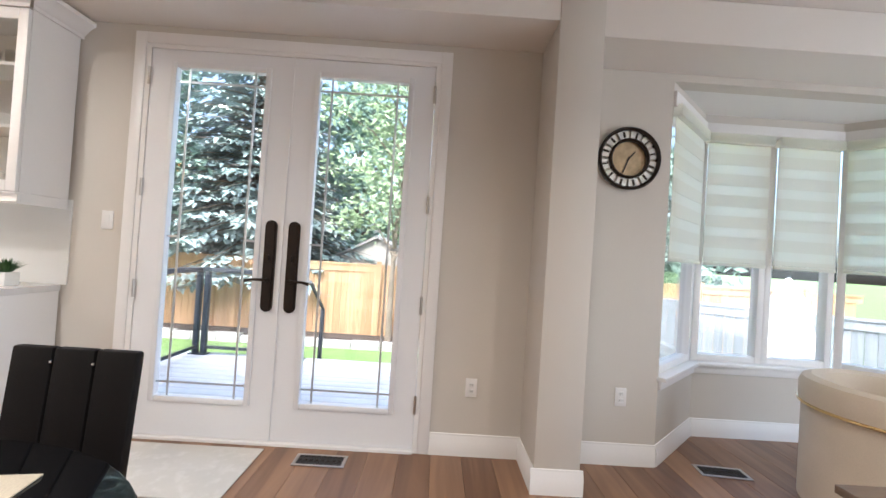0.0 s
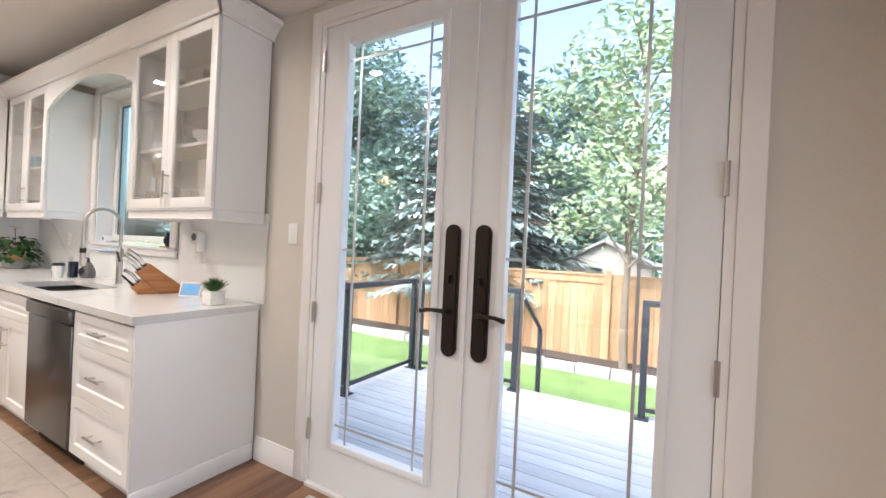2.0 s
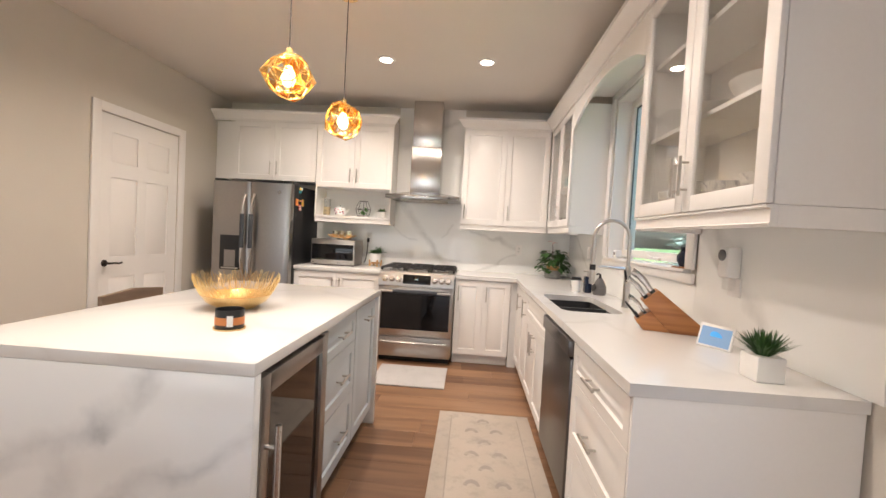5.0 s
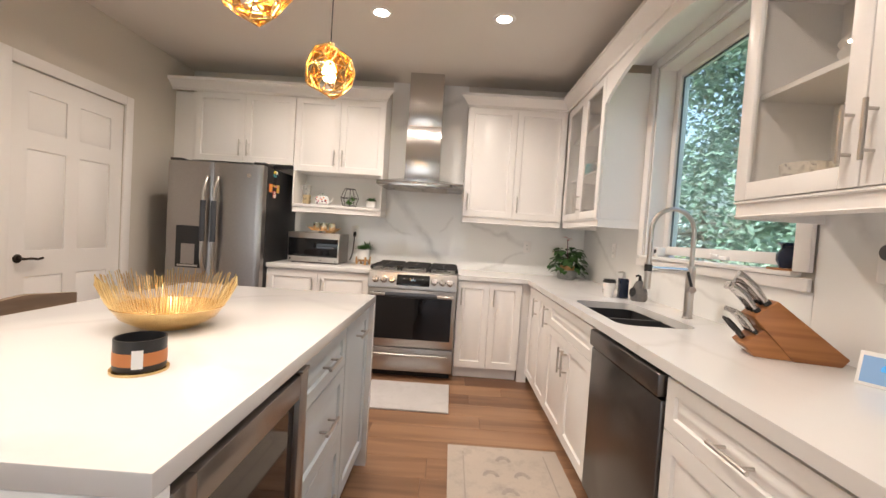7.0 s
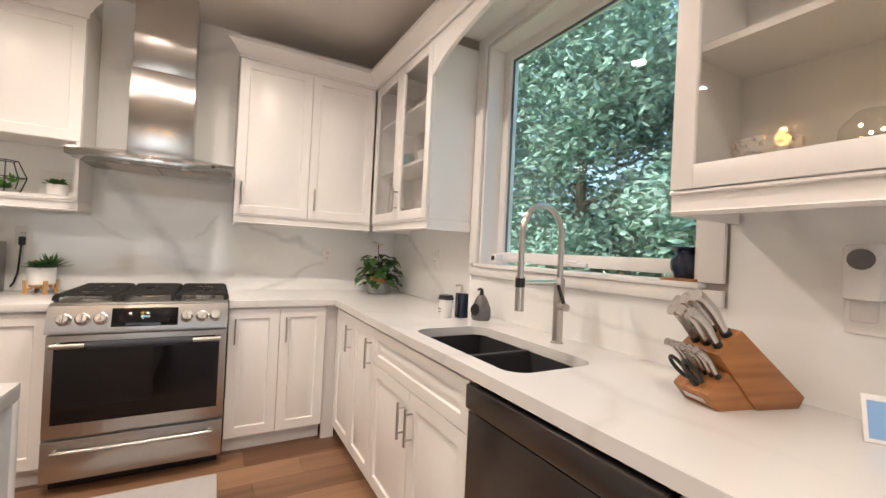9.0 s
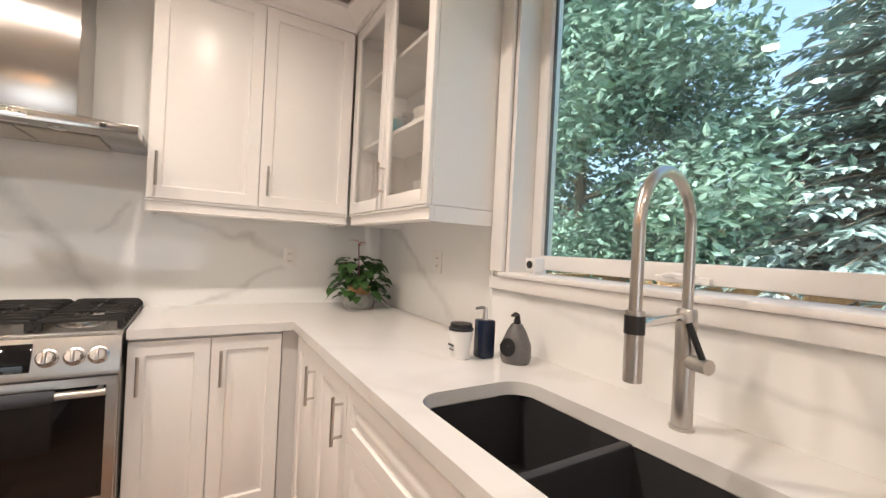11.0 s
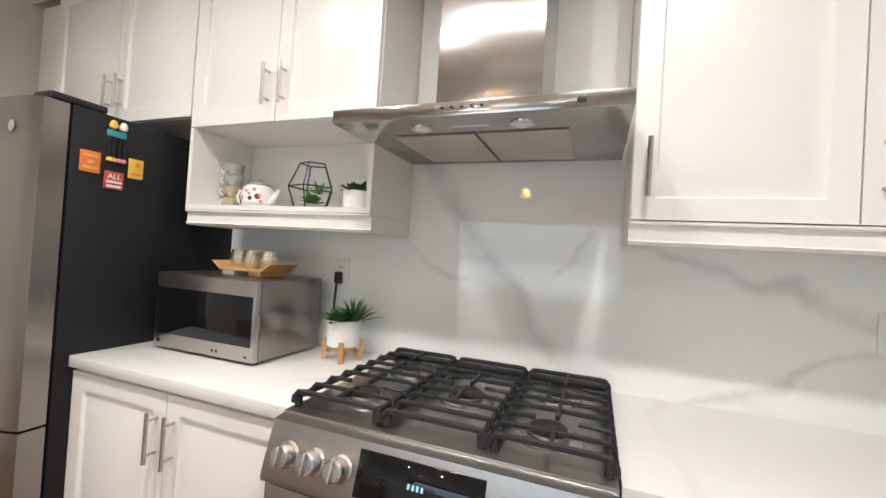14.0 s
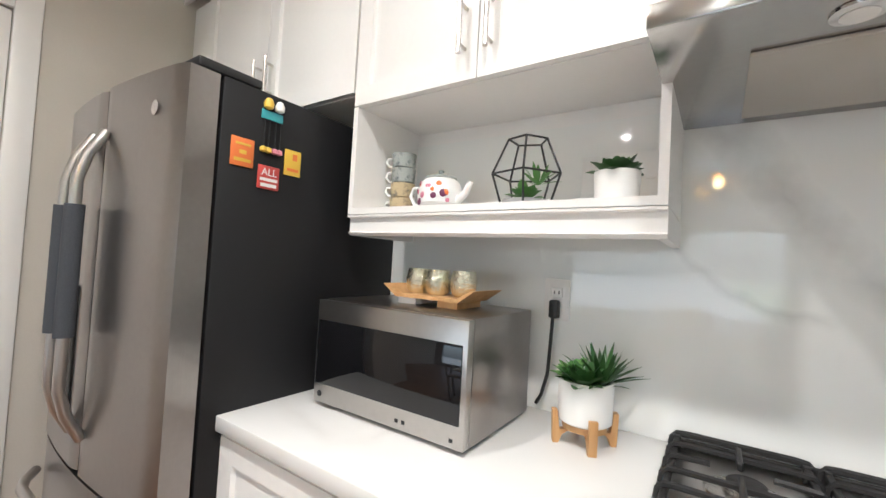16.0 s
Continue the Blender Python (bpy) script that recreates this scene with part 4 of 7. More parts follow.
# ---- range ----
def gas_range():
    w = SY1 - SY0 - 0.004
    t = thing("gas_range", "stainless slide-in gas range with black grates", "range", -5.325, SY0 + 0.002, 0, 90)
    part("body", boxes((0, w, 0.0, 0.66, 0.06, 0.895)), M_STEELV, t)
    part("foot_plinth", boxes((0.02, w - 0.02, 0.05, 0.6, 0.0, 0.06)), M_BLACK, t)
    d = part("oven_door", boxes((0.004, w - 0.004, -0.035, -0.001, 0.275, 0.765), bev=0.004), M_STEELV, t, "stainless oven door")
    part("oven_window", boxes((0.035, w - 0.035, -0.0375, -0.034, 0.34, 0.735)), M_BGLASS, d, "black oven glass")
    bm = tube([(0.03, -0.085, 0.725), (w - 0.03, -0.085, 0.725)], 0.013, 14)
    for s in (0.05, w - 0.05):
        tube([(s, -0.034, 0.725), (s, -0.085, 0.725)], 0.010, 10, bm)
    part("oven_handle", bm, M_STEELV, d, "brushed steel oven handle")
    part("handle_sleeve", tube([(0.16, -0.085, 0.725), (0.20, -0.087, 0.724), (w - 0.20, -0.087, 0.724), (w - 0.16, -0.085, 0.725)], 0.02, 14, None, [0.018, 0.022, 0.022, 0.018]), M_SLEEVE, d, "dark grey cloth sleeve on the oven handle")
    dr = part("drawer", boxes((0.004, w - 0.004, -0.035, -0.001, 0.065, 0.262), bev=0.004), M_STEELV, t, "stainless warming drawer")
    bm = tube([(0.05, -0.07, 0.215), (w / 2, -0.078, 0.215), (w - 0.05, -0.07, 0.215)], 0.010, 12)
    for s in (0.06, w - 0.06):
        tube([(s, -0.034, 0.215), (s, -0.07, 0.215)], 0.008, 8, bm)
    part("drawer_handle", bm, M_STEELV, dr, "brushed steel drawer handle")
    part("control_panel", prism([(-0.045, 0.775), (-0.045, 0.79), (-0.01, 0.905), (0.06, 0.915), (0.06, 0.775)], "x", 0.0, w), M_STEELV, t, "sloped stainless control panel")
    tilt = Matrix.Rotation(math.atan2(0.035, 0.115), 3, "X")

    def onto(bm):
        bmesh.ops.rotate(bm, verts=bm.verts, matrix=Matrix.Rotation(-math.atan2(0.035, 0.115), 3, "X"))
        bmesh.ops.translate(bm, verts=bm.verts, vec=(0, -0.0285, 0.845))
        return bm
    disp = part("display", onto(boxes((0.245, 0.525, -0.004, 0.004, -0.047, 0.047), bev=0.002)), M_BGLASS, t, "black glass display")
    dg = bmesh.new()
    for i in range(4):
        box(dg, 0.366 + 0.010 * i, 0.371 + 0.010 * i, -0.0062, -0.0052, -0.004, 0.006)
    part("clock_digits", onto(dg), M_DIGIT, disp, "pale glowing digits")
    for kx in (0.065, 0.135, 0.205, 0.565, 0.635, 0.700):
        bm = lathe([(0.031, 0.0), (0.031, 0.004), (0.025, 0.007), (0.0235, 0.034), (0.020, 0.038), (0.0, 0.038)], 26)
        box(bm, -0.0045, 0.0045, -0.022, 0.022, 0.036, 0.047, 0.002)
        bmesh.ops.rotate(bm, verts=bm.verts, matrix=Matrix.Rotation(radians(90), 3, "X"))
        bmesh.ops.translate(bm, verts=bm.verts, vec=(kx, -0.001, -0.004))
        part("knob", onto(bm), M_STEEL, t, "steel control knob")
    part("cooktop", boxes((0.0, w, 0.02, 0.655, 0.896, 0.916), bev=0.003), M_STEELV, t, "stainless cooktop")
    trim = part("rear_trim", boxes((0.0, w, 0.62, 0.656, 0.917, 0.935), bev=0.003), M_IRON, t, "black rear vent trim")
    for i in range(6):
        part("vent_slot", boxes((0.03 + i * 0.118, 0.125 + i * 0.118, 0.63, 0.645, 0.9352, 0.9362)), M_BGLASS, trim)
    for bx, by, br in ((0.135, 0.18, 0.045), (0.135, 0.46, 0.038), (0.376, 0.32, 0.05), (0.617, 0.18, 0.05), (0.617, 0.46, 0.036)):
        b = part("burner", lathe([(br + 0.03, 0), (br + 0.028, 0.004), (br, 0.007), (br, 0.018), (br - 0.006, 0.018), (0.0, 0.018)], 26, centre=(bx, by, 0.9165)), M_STEEL, t, "burner ring")
        part("burner_cap", lathe([(br - 0.007, 0.0185), (br - 0.007, 0.024), (br - 0.012, 0.027), (0.0, 0.027)], 24, centre=(bx, by, 0.9165)), M_IRON, b, "black burner cap")
    gw = w / 3
    for gi in range(3):
        a, b = gi * gw + 0.003, (gi + 1) * gw - 0.003
        y0, y1, z0, z1 = 0.050, 0.605, 0.946, 0.960
        mx = (a + b) / 2
        burners = ((0.18, 0.46) if gi != 1 else (0.32,))
        bm = bmesh.new()
        for k in range(9):
            yy = y0 + (y1 - y0) * k / 8
            outer = k in (0, 8)
            near = min(abs(yy - c) for c in burners)
            # a bar with rounded ends that bend down to the cooktop
            ends = [(a, 0.925), (a + 0.002, 0.941), (a + 0.012, 0.9525), (a + 0.03, 0.954)]
            far = [(b - a + a - (p - a), q) for p, q in ends][::-1]
            if near < 0.045 and not outer:
                cut = gw * (0.36 if near > 0.02 else 0.30)
                tube([(p, yy, q) for p, q in ends] + [(a + cut, yy, 0.955)], 0.0062, 6, bm)
                tube([(b - cut, yy, 0.955)] + [(p, yy, q) for p, q in far], 0.0062, 6, bm)
            else:
                tube([(p, yy, q) for p, q in ends + far], 0.0075 if outer else 0.0062, 6, bm)
        for c in burners:
            for s0, s1 in ((c - 0.125, c - 0.03), (c + 0.03, c + 0.125)):
                box(bm, mx - 0.005, mx + 0.005, max(s0, y0), min(s1, y1), z0, z1 + 0.001, 0.002, 1)
        for xx in (a + 0.006, b - 0.018):
            box(bm, xx, xx + 0.012, y0, y1, 0.934, 0.947, 0.002, 1)
            for yy in (y0 - 0.004, y1 - 0.012):
                box(bm, xx - 0.002, xx + 0.014, yy, yy + 0.016, 0.917, 0.952, 0.002, 1)
        part("grate", bm, M_IRON, t, "black cast iron grate")


M_DIGIT = glow("digit_glow", (0.20, 0.34, 0.42), 0.25)
gas_range()


def range_hood():
    y0, y1 = 0.577, 1.352
    w = y1 - y0
    t = thing("range_hood", "stainless steel chimney range hood", "range hood", WW + 0.008, y0, 0, 90)
    dep = 0.50
    bm = bmesh.new()
    box(bm, 0, w, -dep, 0, 1.668, 1.705, 0.002)
    part("canopy", bm, M_CANOPY, t, "flat steel canopy")
    top = [(0.215, -0.30), (0.55, -0.30), (0.55, -0.001), (0.215, -0.001)]
    bot = [(0.012, -dep + 0.012), (w - 0.012, -dep + 0.012), (w - 0.012, -0.001), (0.012, -0.001)]
    bm = bmesh.new()
    lo = [bm.verts.new((x, y, 1.706)) for x, y in bot]
    hi = [bm.verts.new((x, y, 1.755)) for x, y in top]
    bm.faces.new(lo[::-1]), bm.faces.new(hi)
    for i in range(4):
        bm.faces.new((lo[i], lo[(i + 1) % 4], hi[(i + 1) % 4], hi[i]))
    part("canopy_slope", bm, M_CANOPY, t)
    part("chimney", boxes((0.22, 0.545, -0.285, -0.001, 1.75, 2.25), bev=0.003), M_HOOD, t, "brushed steel chimney")
    part("chimney_top", boxes((0.225, 0.54, -0.28, -0.001, 2.25, CEIL - 0.002), bev=0.003), M_HOOD, t, "telescopic chimney top")
    for a, b in ((0.13, 0.375), (0.385, 0.63)):
        part("filter", boxes((a, b, -0.36, -0.06, 1.660, 1.667), bev=0.002), M_FILTER, t, "mesh grease filter")
    for lx in (0.24, 0.52):
        l = part("lamp", lathe([(0.03, 0.0), (0.03, -0.004), (0.022, -0.006), (0.0, -0.006)], 22, centre=(lx, -0.42, 1.6675)), M_CHROME, t, "round hood lamp, off")
        part("lamp_lens", lathe([(0.02, -0.0065), (0.02, -0.0075), (0.0, -0.0075)], 20, centre=(lx, -0.42, 1.6675)), M_WHITEPOT, l)
    part("slot_bar", boxes((0.325, 0.435, -0.425, -0.415, 1.6655, 1.6678)), M_WHITEPOT, t, "pale slot between the lamps")
    pan = part("button_panel", boxes((0.31, 0.455, -dep - 0.002, -dep + 0.001, 1.677, 1.697), bev=0.001), M_CHROME, t, "button strip")
    for i in range(5):
        part("button", lathe([(0.004, 0), (0.004, 0.003), (0.0, 0.003)], 12, centre=(0.33 + 0.026 * i, -dep - 0.0045, 1.687)), M_BLACK, pan)
    part("badge", boxes((0.655, 0.675, -dep - 0.002, -dep + 0.001, 1.68, 1.694), bev=0.001), M_BLACK, t, "small dark badge")


M_FILTER = mat("grey_filter_mesh", (0.55, 0.52, 0.47), 0.5, 0.4, 900, 0.25, 0.25)
range_hood()


def fridge():
    y0, y1 = -1.14, -0.325
    w = y1 - y0
    t = thing("fridge", "dark stainless french door fridge with black sides", "fridge", -5.33, y0, 0, 90)
    part("case", boxes((0, w, 0.0, 0.68, 0.02, 1.735), bev=0.004), M_FRSIDE, t, "black textured fridge case")
    for hx in (0.0, w - 0.10):
        part("hinge_cover", boxes((hx, hx + 0.10, -0.06, 0.1, 1.736, 1.76), bev=0.006), M_BLACK, t)

    def bowed(x0, x1, z0, z1, th=0.075, bow=0.028):
        n = 14
        o = [(x0, -0.008)]
        for i in range(n + 1):
            x = x0 + (x1 - x0) * i / n
            u = (x / w - 0.5) * 2
            e = min(x - x0, x1 - x) / 0.012
            o.append((x, -0.008 - th - bow * (1 - u * u) + 0.008 * max(0, 1 - e)))
        o.append((x1, -0.008))
        return prism(o, "z", z0, z1)
    left = part("door", bowed(0.002, w / 2 - 0.002, 0.70, 1.733), M_DSTEEL, t, "dark stainless door with ice dispenser")
    right = part("door", bowed(w / 2 + 0.002, w - 0.002, 0.70, 1.733), M_DSTEEL, t, "dark stainless door")
    low = part("freezer_drawer", bowed(0.002, w - 0.002, 0.06, 0.692), M_DSTEEL, t, "dark stainless freezer drawer")
    for d, hx in ((left, w / 2 - 0.045), (right, w / 2 + 0.045)):
        zs = [0.80 + 0.81 * i / 12 for i in range(13)]
        pts = [(hx, -0.115 - 0.052 * min(1, 2.6 * math.sin(math.pi * i / 12)), z) for i, z in enumerate(zs)]
        h = part("handle", tube(pts, 0.0135, 12), M_STEELV, d, "curved steel handle")
        part("grip_sleeve", tube(pts[4:10], 0.021, 12), M_SLEEVE, h, "dark grey cloth handle sleeve")
    pts = [(0.08 + (w - 0.16) * i / 12, -0.115 - 0.05 * min(1, 2.6 * math.sin(math.pi * i / 12)), 0.60) for i in range(13)]
    part("handle", tube(pts, 0.0135, 12), M_STEELV, low, "curved steel handle")
    disp = part("dispenser", boxes((0.11, 0.325, -0.116, -0.08, 0.84, 1.19), bev=0.006), M_BLACK, left, "black water and ice dispenser")
    part("dispenser_tray", boxes((0.13, 0.305, -0.120, -0.1, 0.85, 0.865), bev=0.003), M_STEELV, left)
    part("dispenser_cup_recess", boxes((0.16, 0.275, -0.1178, -0.1162, 0.87, 1.04)), M_DSTEEL, left, "grey dispenser paddle")
    part("badge", lathe([(0.018, 0), (0.018, 0.002), (0.0, 0.003)], 20), M_STEEL, right, "round grey badge").matrix_basis = pose(w - 0.115, -0.097, 1.64, 90)


fridge()

# ---- island ----
IX0, IX1, IY0, IY1 = -4.0, -2.375, -0.12, 0.897


def island():
    t = thing("kitchen_island", "kitchen island with white waterfall quartz top and pale grey drawers", "island", 0, 0, 0)
    part("countertop", boxes((IX0, IX1, IY0, IY1, CB, CT), bev=0.002), M_QUARTZ, t, "white quartz top")
    part("waterfall_end", boxes((IX1 - 0.038, IX1, IY0, IY1, 0, CB - 0.001), bev=0.002), M_WATERFALL, t, "veined white quartz waterfall end")
    part("end_panel", boxes((IX0, IX0 + 0.04, IY0 + 0.22, IY1, 0, CB - 0.001), bev=0.002), M_QUARTZ, t, "white end panel")
    fy = IY1 - 0.045
    part("body", boxes((IX0 + 0.041, -3.0, IY0 + 0.22, fy, 0.10, CB - 0.001), (-3.0, IX1 - 0.039, IY0 + 0.22, IY1 - 0.65, 0.1, CB - 0.001)), M_ISL, t)
    part("toe_kick", boxes((IX0 + 0.041, IX1 - 0.039, IY0 + 0.225, fy - 0.06, 0.0, 0.099)), M_ISL, t)
    return t, fy


isl, ify = island()


def island_fronts():
    # drawers and narrow door face north; local frame turned by 180 degrees
    x1 = -2.99
    for (xa, xb, rows) in ((-3.50, x1, (0.165, 0.28, 0.31)),):
        z = CB - 0.012
        for h in rows:
            z -= h
            d = part("drawer", raised_panel(xb - xa - 0.004, h - 0.004), M_ISL, isl, "pale grey raised panel drawer")
            d.matrix_basis = pose(xb - 0.002, ify + 0.001, z + 0.002, 0, 0, 180)
            bar_pull(d, (xb - xa) / 2, h / 2, 0.14, False)
    d = part("door", raised_panel(0.45 - 0.004, 0.75), M_ISL, isl, "pale grey raised panel door")
    d.matrix_basis = pose(-3.508, ify + 0.001, 0.107, 0, 0, 180)
    bar_pull(d, 0.225, 0.66, 0.14, False)


island_fronts()


def wine_cooler():
    xa, xb = -2.985, -2.418
    w = xb - xa
    t = thing("wine_cooler", "stainless under-counter wine cooler with glass door in the island", "wine cooler", xb, ify, 0, 180)
    part("case", boxes((0, w, 0.001, 0.58, 0.02, CB - 0.004)), M_BLACK, t)
    part("door_frame", boxes((0.002, 0.06, -0.045, -0.001, 0.1, CB - 0.02), (w - 0.06, w - 0.002, -0.045, -0.001, 0.1, CB - 0.02), (0.06, w - 0.06, -0.045, -0.001, 0.1, 0.16), (0.06, w - 0.06, -0.045, -0.001, CB - 0.085, CB - 0.02), bev=0.003), M_DSTEEL, t, "dark steel door frame")
    part("door_glass", boxes((0.058, w - 0.058, -0.03, -0.02, 0.158, CB - 0.083)), M_BGLASS, t, "black tinted glass")
    bm = tube([(0.035, -0.085, 0.17), (0.035, -0.085, 0.70)], 0.011, 12)
    for z in (0.24, 0.63):
        tube([(0.035, -0.045, z), (0.035, -0.085, z)], 0.008, 8, bm)
    part("handle", bm, M_STEEL, t, "straight steel handle")
    part("hinge", boxes((w - 0.06, w - 0.005, -0.05, 0.0, CB - 0.019, CB - 0.008), bev=0.003), M_DSTEEL, t)


wine_cooler()

# ---- outdoors ----
M_LAWN = mat("lawn", (0.13, 0.21, 0.065), 0.9, grain=160, var=0.35, bump=0.5)
M_DECK = wood("weathered_deck", (0.48, 0.49, 0.50), (0.64, 0.65, 0.66), 0, 0.7, 9, True)
M_RAIL = mat("charcoal_powder_coat", (0.045, 0.055, 0.07), 0.45, 0.2, 200, 0.1, 0.05)
M_FENCE = wood("cedar_fence", (0.28, 0.17, 0.09), (0.45, 0.30, 0.18), 2, 0.8, 7, True)
M_GFENCE = wood("grey_stained_boards", (0.15, 0.17, 0.20), (0.25, 0.27, 0.31), 2, 0.8, 7, True)
M_SOIL = mat("dark_soil", (0.045, 0.035, 0.03), 0.95, grain=60, var=0.5, bump=0.8)
M_STONE = mat("pale_stone", (0.34, 0.34, 0.335), 0.85, grain=40, var=0.3, bump=0.5)
M_BARK = mat("bark", (0.17, 0.14, 0.11), 0.9, grain=40, var=0.4, bump=0.6)
M_SPRUCE = mat("blue_spruce_needles", (0.28, 0.36, 0.355), 0.7, grain=6, var=0.5, bump=0.3)
M_LEAF = mat("light_leaves", (0.27, 0.36, 0.21), 0.55, grain=5, var=0.45, bump=0.2)
M_MAPLE = mat("maple_leaves", (0.20, 0.295, 0.245), 0.75, grain=5, var=0.4, bump=0.2, spec=0.2)
M_SIDING = mat("white_siding", (0.62, 0.64, 0.66), 0.6, grain=30, var=0.08, bump=0.1)
M_ROOF = mat("pinkish_shingles", (0.30, 0.22, 0.21), 0.9, grain=60, var=0.3, bump=0.4)
M_FELT = mat("shed_boards", (0.48, 0.46, 0.43), 0.85, grain=30, var=0.15, bump=0.2)
M_CANVAS = mat("white_canvas", (0.80, 0.80, 0.78), 0.9, grain=200, var=0.04, bump=0.1)
GZ = -0.78
structure("ground", boxes((-400, 400, NW + 0.21, 800, GZ - 0.3, GZ)), M_LAWN, "green lawn")
# Unseen ground, made grey so that no green lawn light bounces indoors.
structure("unseen_ground", boxes((-400, 400, -400, NW + 0.21, GZ - 0.31, GZ - 0.01)), M_STONE, "unseen grey ground round the house")
structure("garden_bed", boxes((-9.0, 6.0, 8.55, 9.08, GZ - 0.05, GZ + 0.16)), M_SOIL, "dark mulched garden bed along the fence")
rnd = random.Random(8)
kerb = tagged(new("bed_edging"), "pale rough stone edging along the garden bed", "", "", "structure")
x = -9.0
while x < 6:
    w = rnd.uniform(0.35, 0.6)
    s = part("stone", boxes((x, x + w - 0.012, 8.36, 8.55 + rnd.uniform(-0.02, 0), GZ - 0.05, GZ + 0.15 + rnd.uniform(-0.02, 0.03)), bev=0.015), M_STONE, kerb)
    x += w
structure("paving", boxes((-3.3, 1.0, 5.32, 6.6, GZ - 0.05, GZ + 0.02)), M_STONE, "pale stone paving before the deck steps")

# deck
deck = tagged(new("deck"), "weathered grey board deck outside the french doors", "deck", "", "structure")
DZ = -0.17
y = NW + WALL_T + 0.01
me_board = None
while y < 5.27:
    if me_board is None:
        ob = part("deck_board", boxes((-3.2, 1.05, 0, 0.138, -0.03, 0), bev=0.003), M_DECK, deck)
        me_board = ob.data
    else:
        ob = new("deck_board", me_board)
        ob.parent = deck
    ob.location = (rnd.uniform(-0.004, 0.004), y, DZ)
    y += 0.144
part("deck_skirt", boxes((-3.18, 1.03, 2.85, 5.24, GZ, DZ - 0.04)), M_GFENCE, deck)
for i in range(3):
    solid("deck_step", boxes((-1.62, -0.5, 5.29 + 0.27 * i, 5.58 + 0.27 * i, GZ, DZ - 0.15 * (i + 1)), bev=0.006), M_DECK, "grey wooden deck step", "step", group="deck steps")


def railing(name, p, q, z, posts, label):
    d = Vector((q[0] - p[0], q[1] - p[1], 0))
    L = d.length
    t = thing(name, label, "railing", p[0], p[1], z, math.degrees(math.atan2(d.y, d.x)))
    part("top_rail", boxes((0, L, -0.032, 0.032, 1.02, 1.075), bev=0.006), M_RAIL, t)
    part("bottom_rail", boxes((0.03, L - 0.03, -0.018, 0.018, 0.07, 0.105), bev=0.003), M_RAIL, t)
    for u in posts:
        ps = part("post", boxes((u - 0.03, u + 0.03, -0.03, 0.03, 0, 1.0195), bev=0.004), M_RAIL, t)
        part("post_foot", boxes((u - 0.06, u + 0.06, -0.06, 0.06, 0, 0.015), bev=0.004), M_RAIL, ps)
    for a, b in zip(posts, posts[1:]):
        pn = part("glass_panel", boxes((a + 0.05, b - 0.05, -0.004, 0.004, 0.106, 1.019)), M_PANE, t, "clear glass panel")
        pn.visible_shadow = False


railing("deck_railing", (-3.06, 2.86), (-3.06, 5.17), DZ, (0.04, 1.17, 2.31), "charcoal metal deck railing with clear glass panels")
railing("deck_railing", (-3.02, 5.17), (-1.73, 5.17), DZ, (0.06, 1.26), "charcoal metal deck railing with clear glass panels")
railing("deck_railing", (-0.58, 5.17), (1.0, 5.17), DZ, (0.03, 1.55), "charcoal metal deck railing with clear glass panels")
t = thing("stair_rail", "charcoal sloped handrail beside the deck steps", "handrail", -1.70, 5.2, 0)
part("sloped_rail", tube([(0, 0.0, 0.80), (0, 0.62, 0.40), (0, 0.66, 0.30)], 0.022, 10), M_RAIL, t)
part("post", boxes((-0.025, 0.025, 0.62, 0.67, GZ + 0.3, 0.38), bev=0.003), M_RAIL, t)


def board_fence(name, p, q, z0, z1, material, label, step=0.145, cap=True):
    d = Vector((q[0] - p[0], q[1] - p[1], 0))
    L = d.length
    t = thing(name, label, "fence", p[0], p[1], z0, math.degrees(math.atan2(d.y, d.x)))
    n = int(L / step)
    shared = None
    for i in range(n):
        if shared is None:
            ob = part("board", boxes((0, step - 0.006, -0.01, 0.01, 0, z1 - z0)), material, t)
            shared = ob.data
        else:
            ob = new("board", shared)
            ob.parent = t
        ob.location = (i * step, rnd.uniform(-0.003, 0.003), 0)
    if cap:
        part("cap_rail", boxes((0, L, -0.06, 0.06, z1 - z0 + 0.001, z1 - z0 + 0.04), (0, L, -0.035, -0.012, z1 - z0 - 0.14, z1 - z0 - 0.001)), material, t)
    for i in range(int(L / 2.4) + 1):
        part("post", boxes((i * 2.4 - 0.05, i * 2.4 + 0.05, -0.075, -0.036, 0, z1 - z0 + 0.11)), material, t)


board_fence("wooden_fence", (-8.6, 9.15), (9.5, 9.15), GZ, 0.90, M_FENCE, "golden cedar board fence with a cap rail")
board_fence("wooden_fence", (-8.6, 3.0), (-8.6, 9.0), GZ, 0.90, M_FENCE, "golden cedar board fence with a cap rail")
board_fence("grey_fence", (3.4, 8.2), (7.6, 5.2), GZ, 0.66, M_GFENCE, "blue grey stained board fence")

def garden_shed():
    t = thing("garden_shed", "small pale gabled shed behind the fence", "shed", -1.8, 11.3, GZ + 0.0)
    part("wall", boxes((-1.0, 1.0, 0, 1.8, 0, 1.85)), M_FELT, t)
    part("gable", prism([(-1.0, 1.851), (1.0, 1.851), (0, 2.37)], "y", 0, 1.8), M_FELT, t)
    for s in (-1, 1):
        part("roof", prism([(0, 2.38), (s * 1.15, 1.78), (s * 1.15, 1.84), (0, 2.45)], "y", -0.15, 1.95), M_STONE, t, "grey roof slope")


garden_shed()


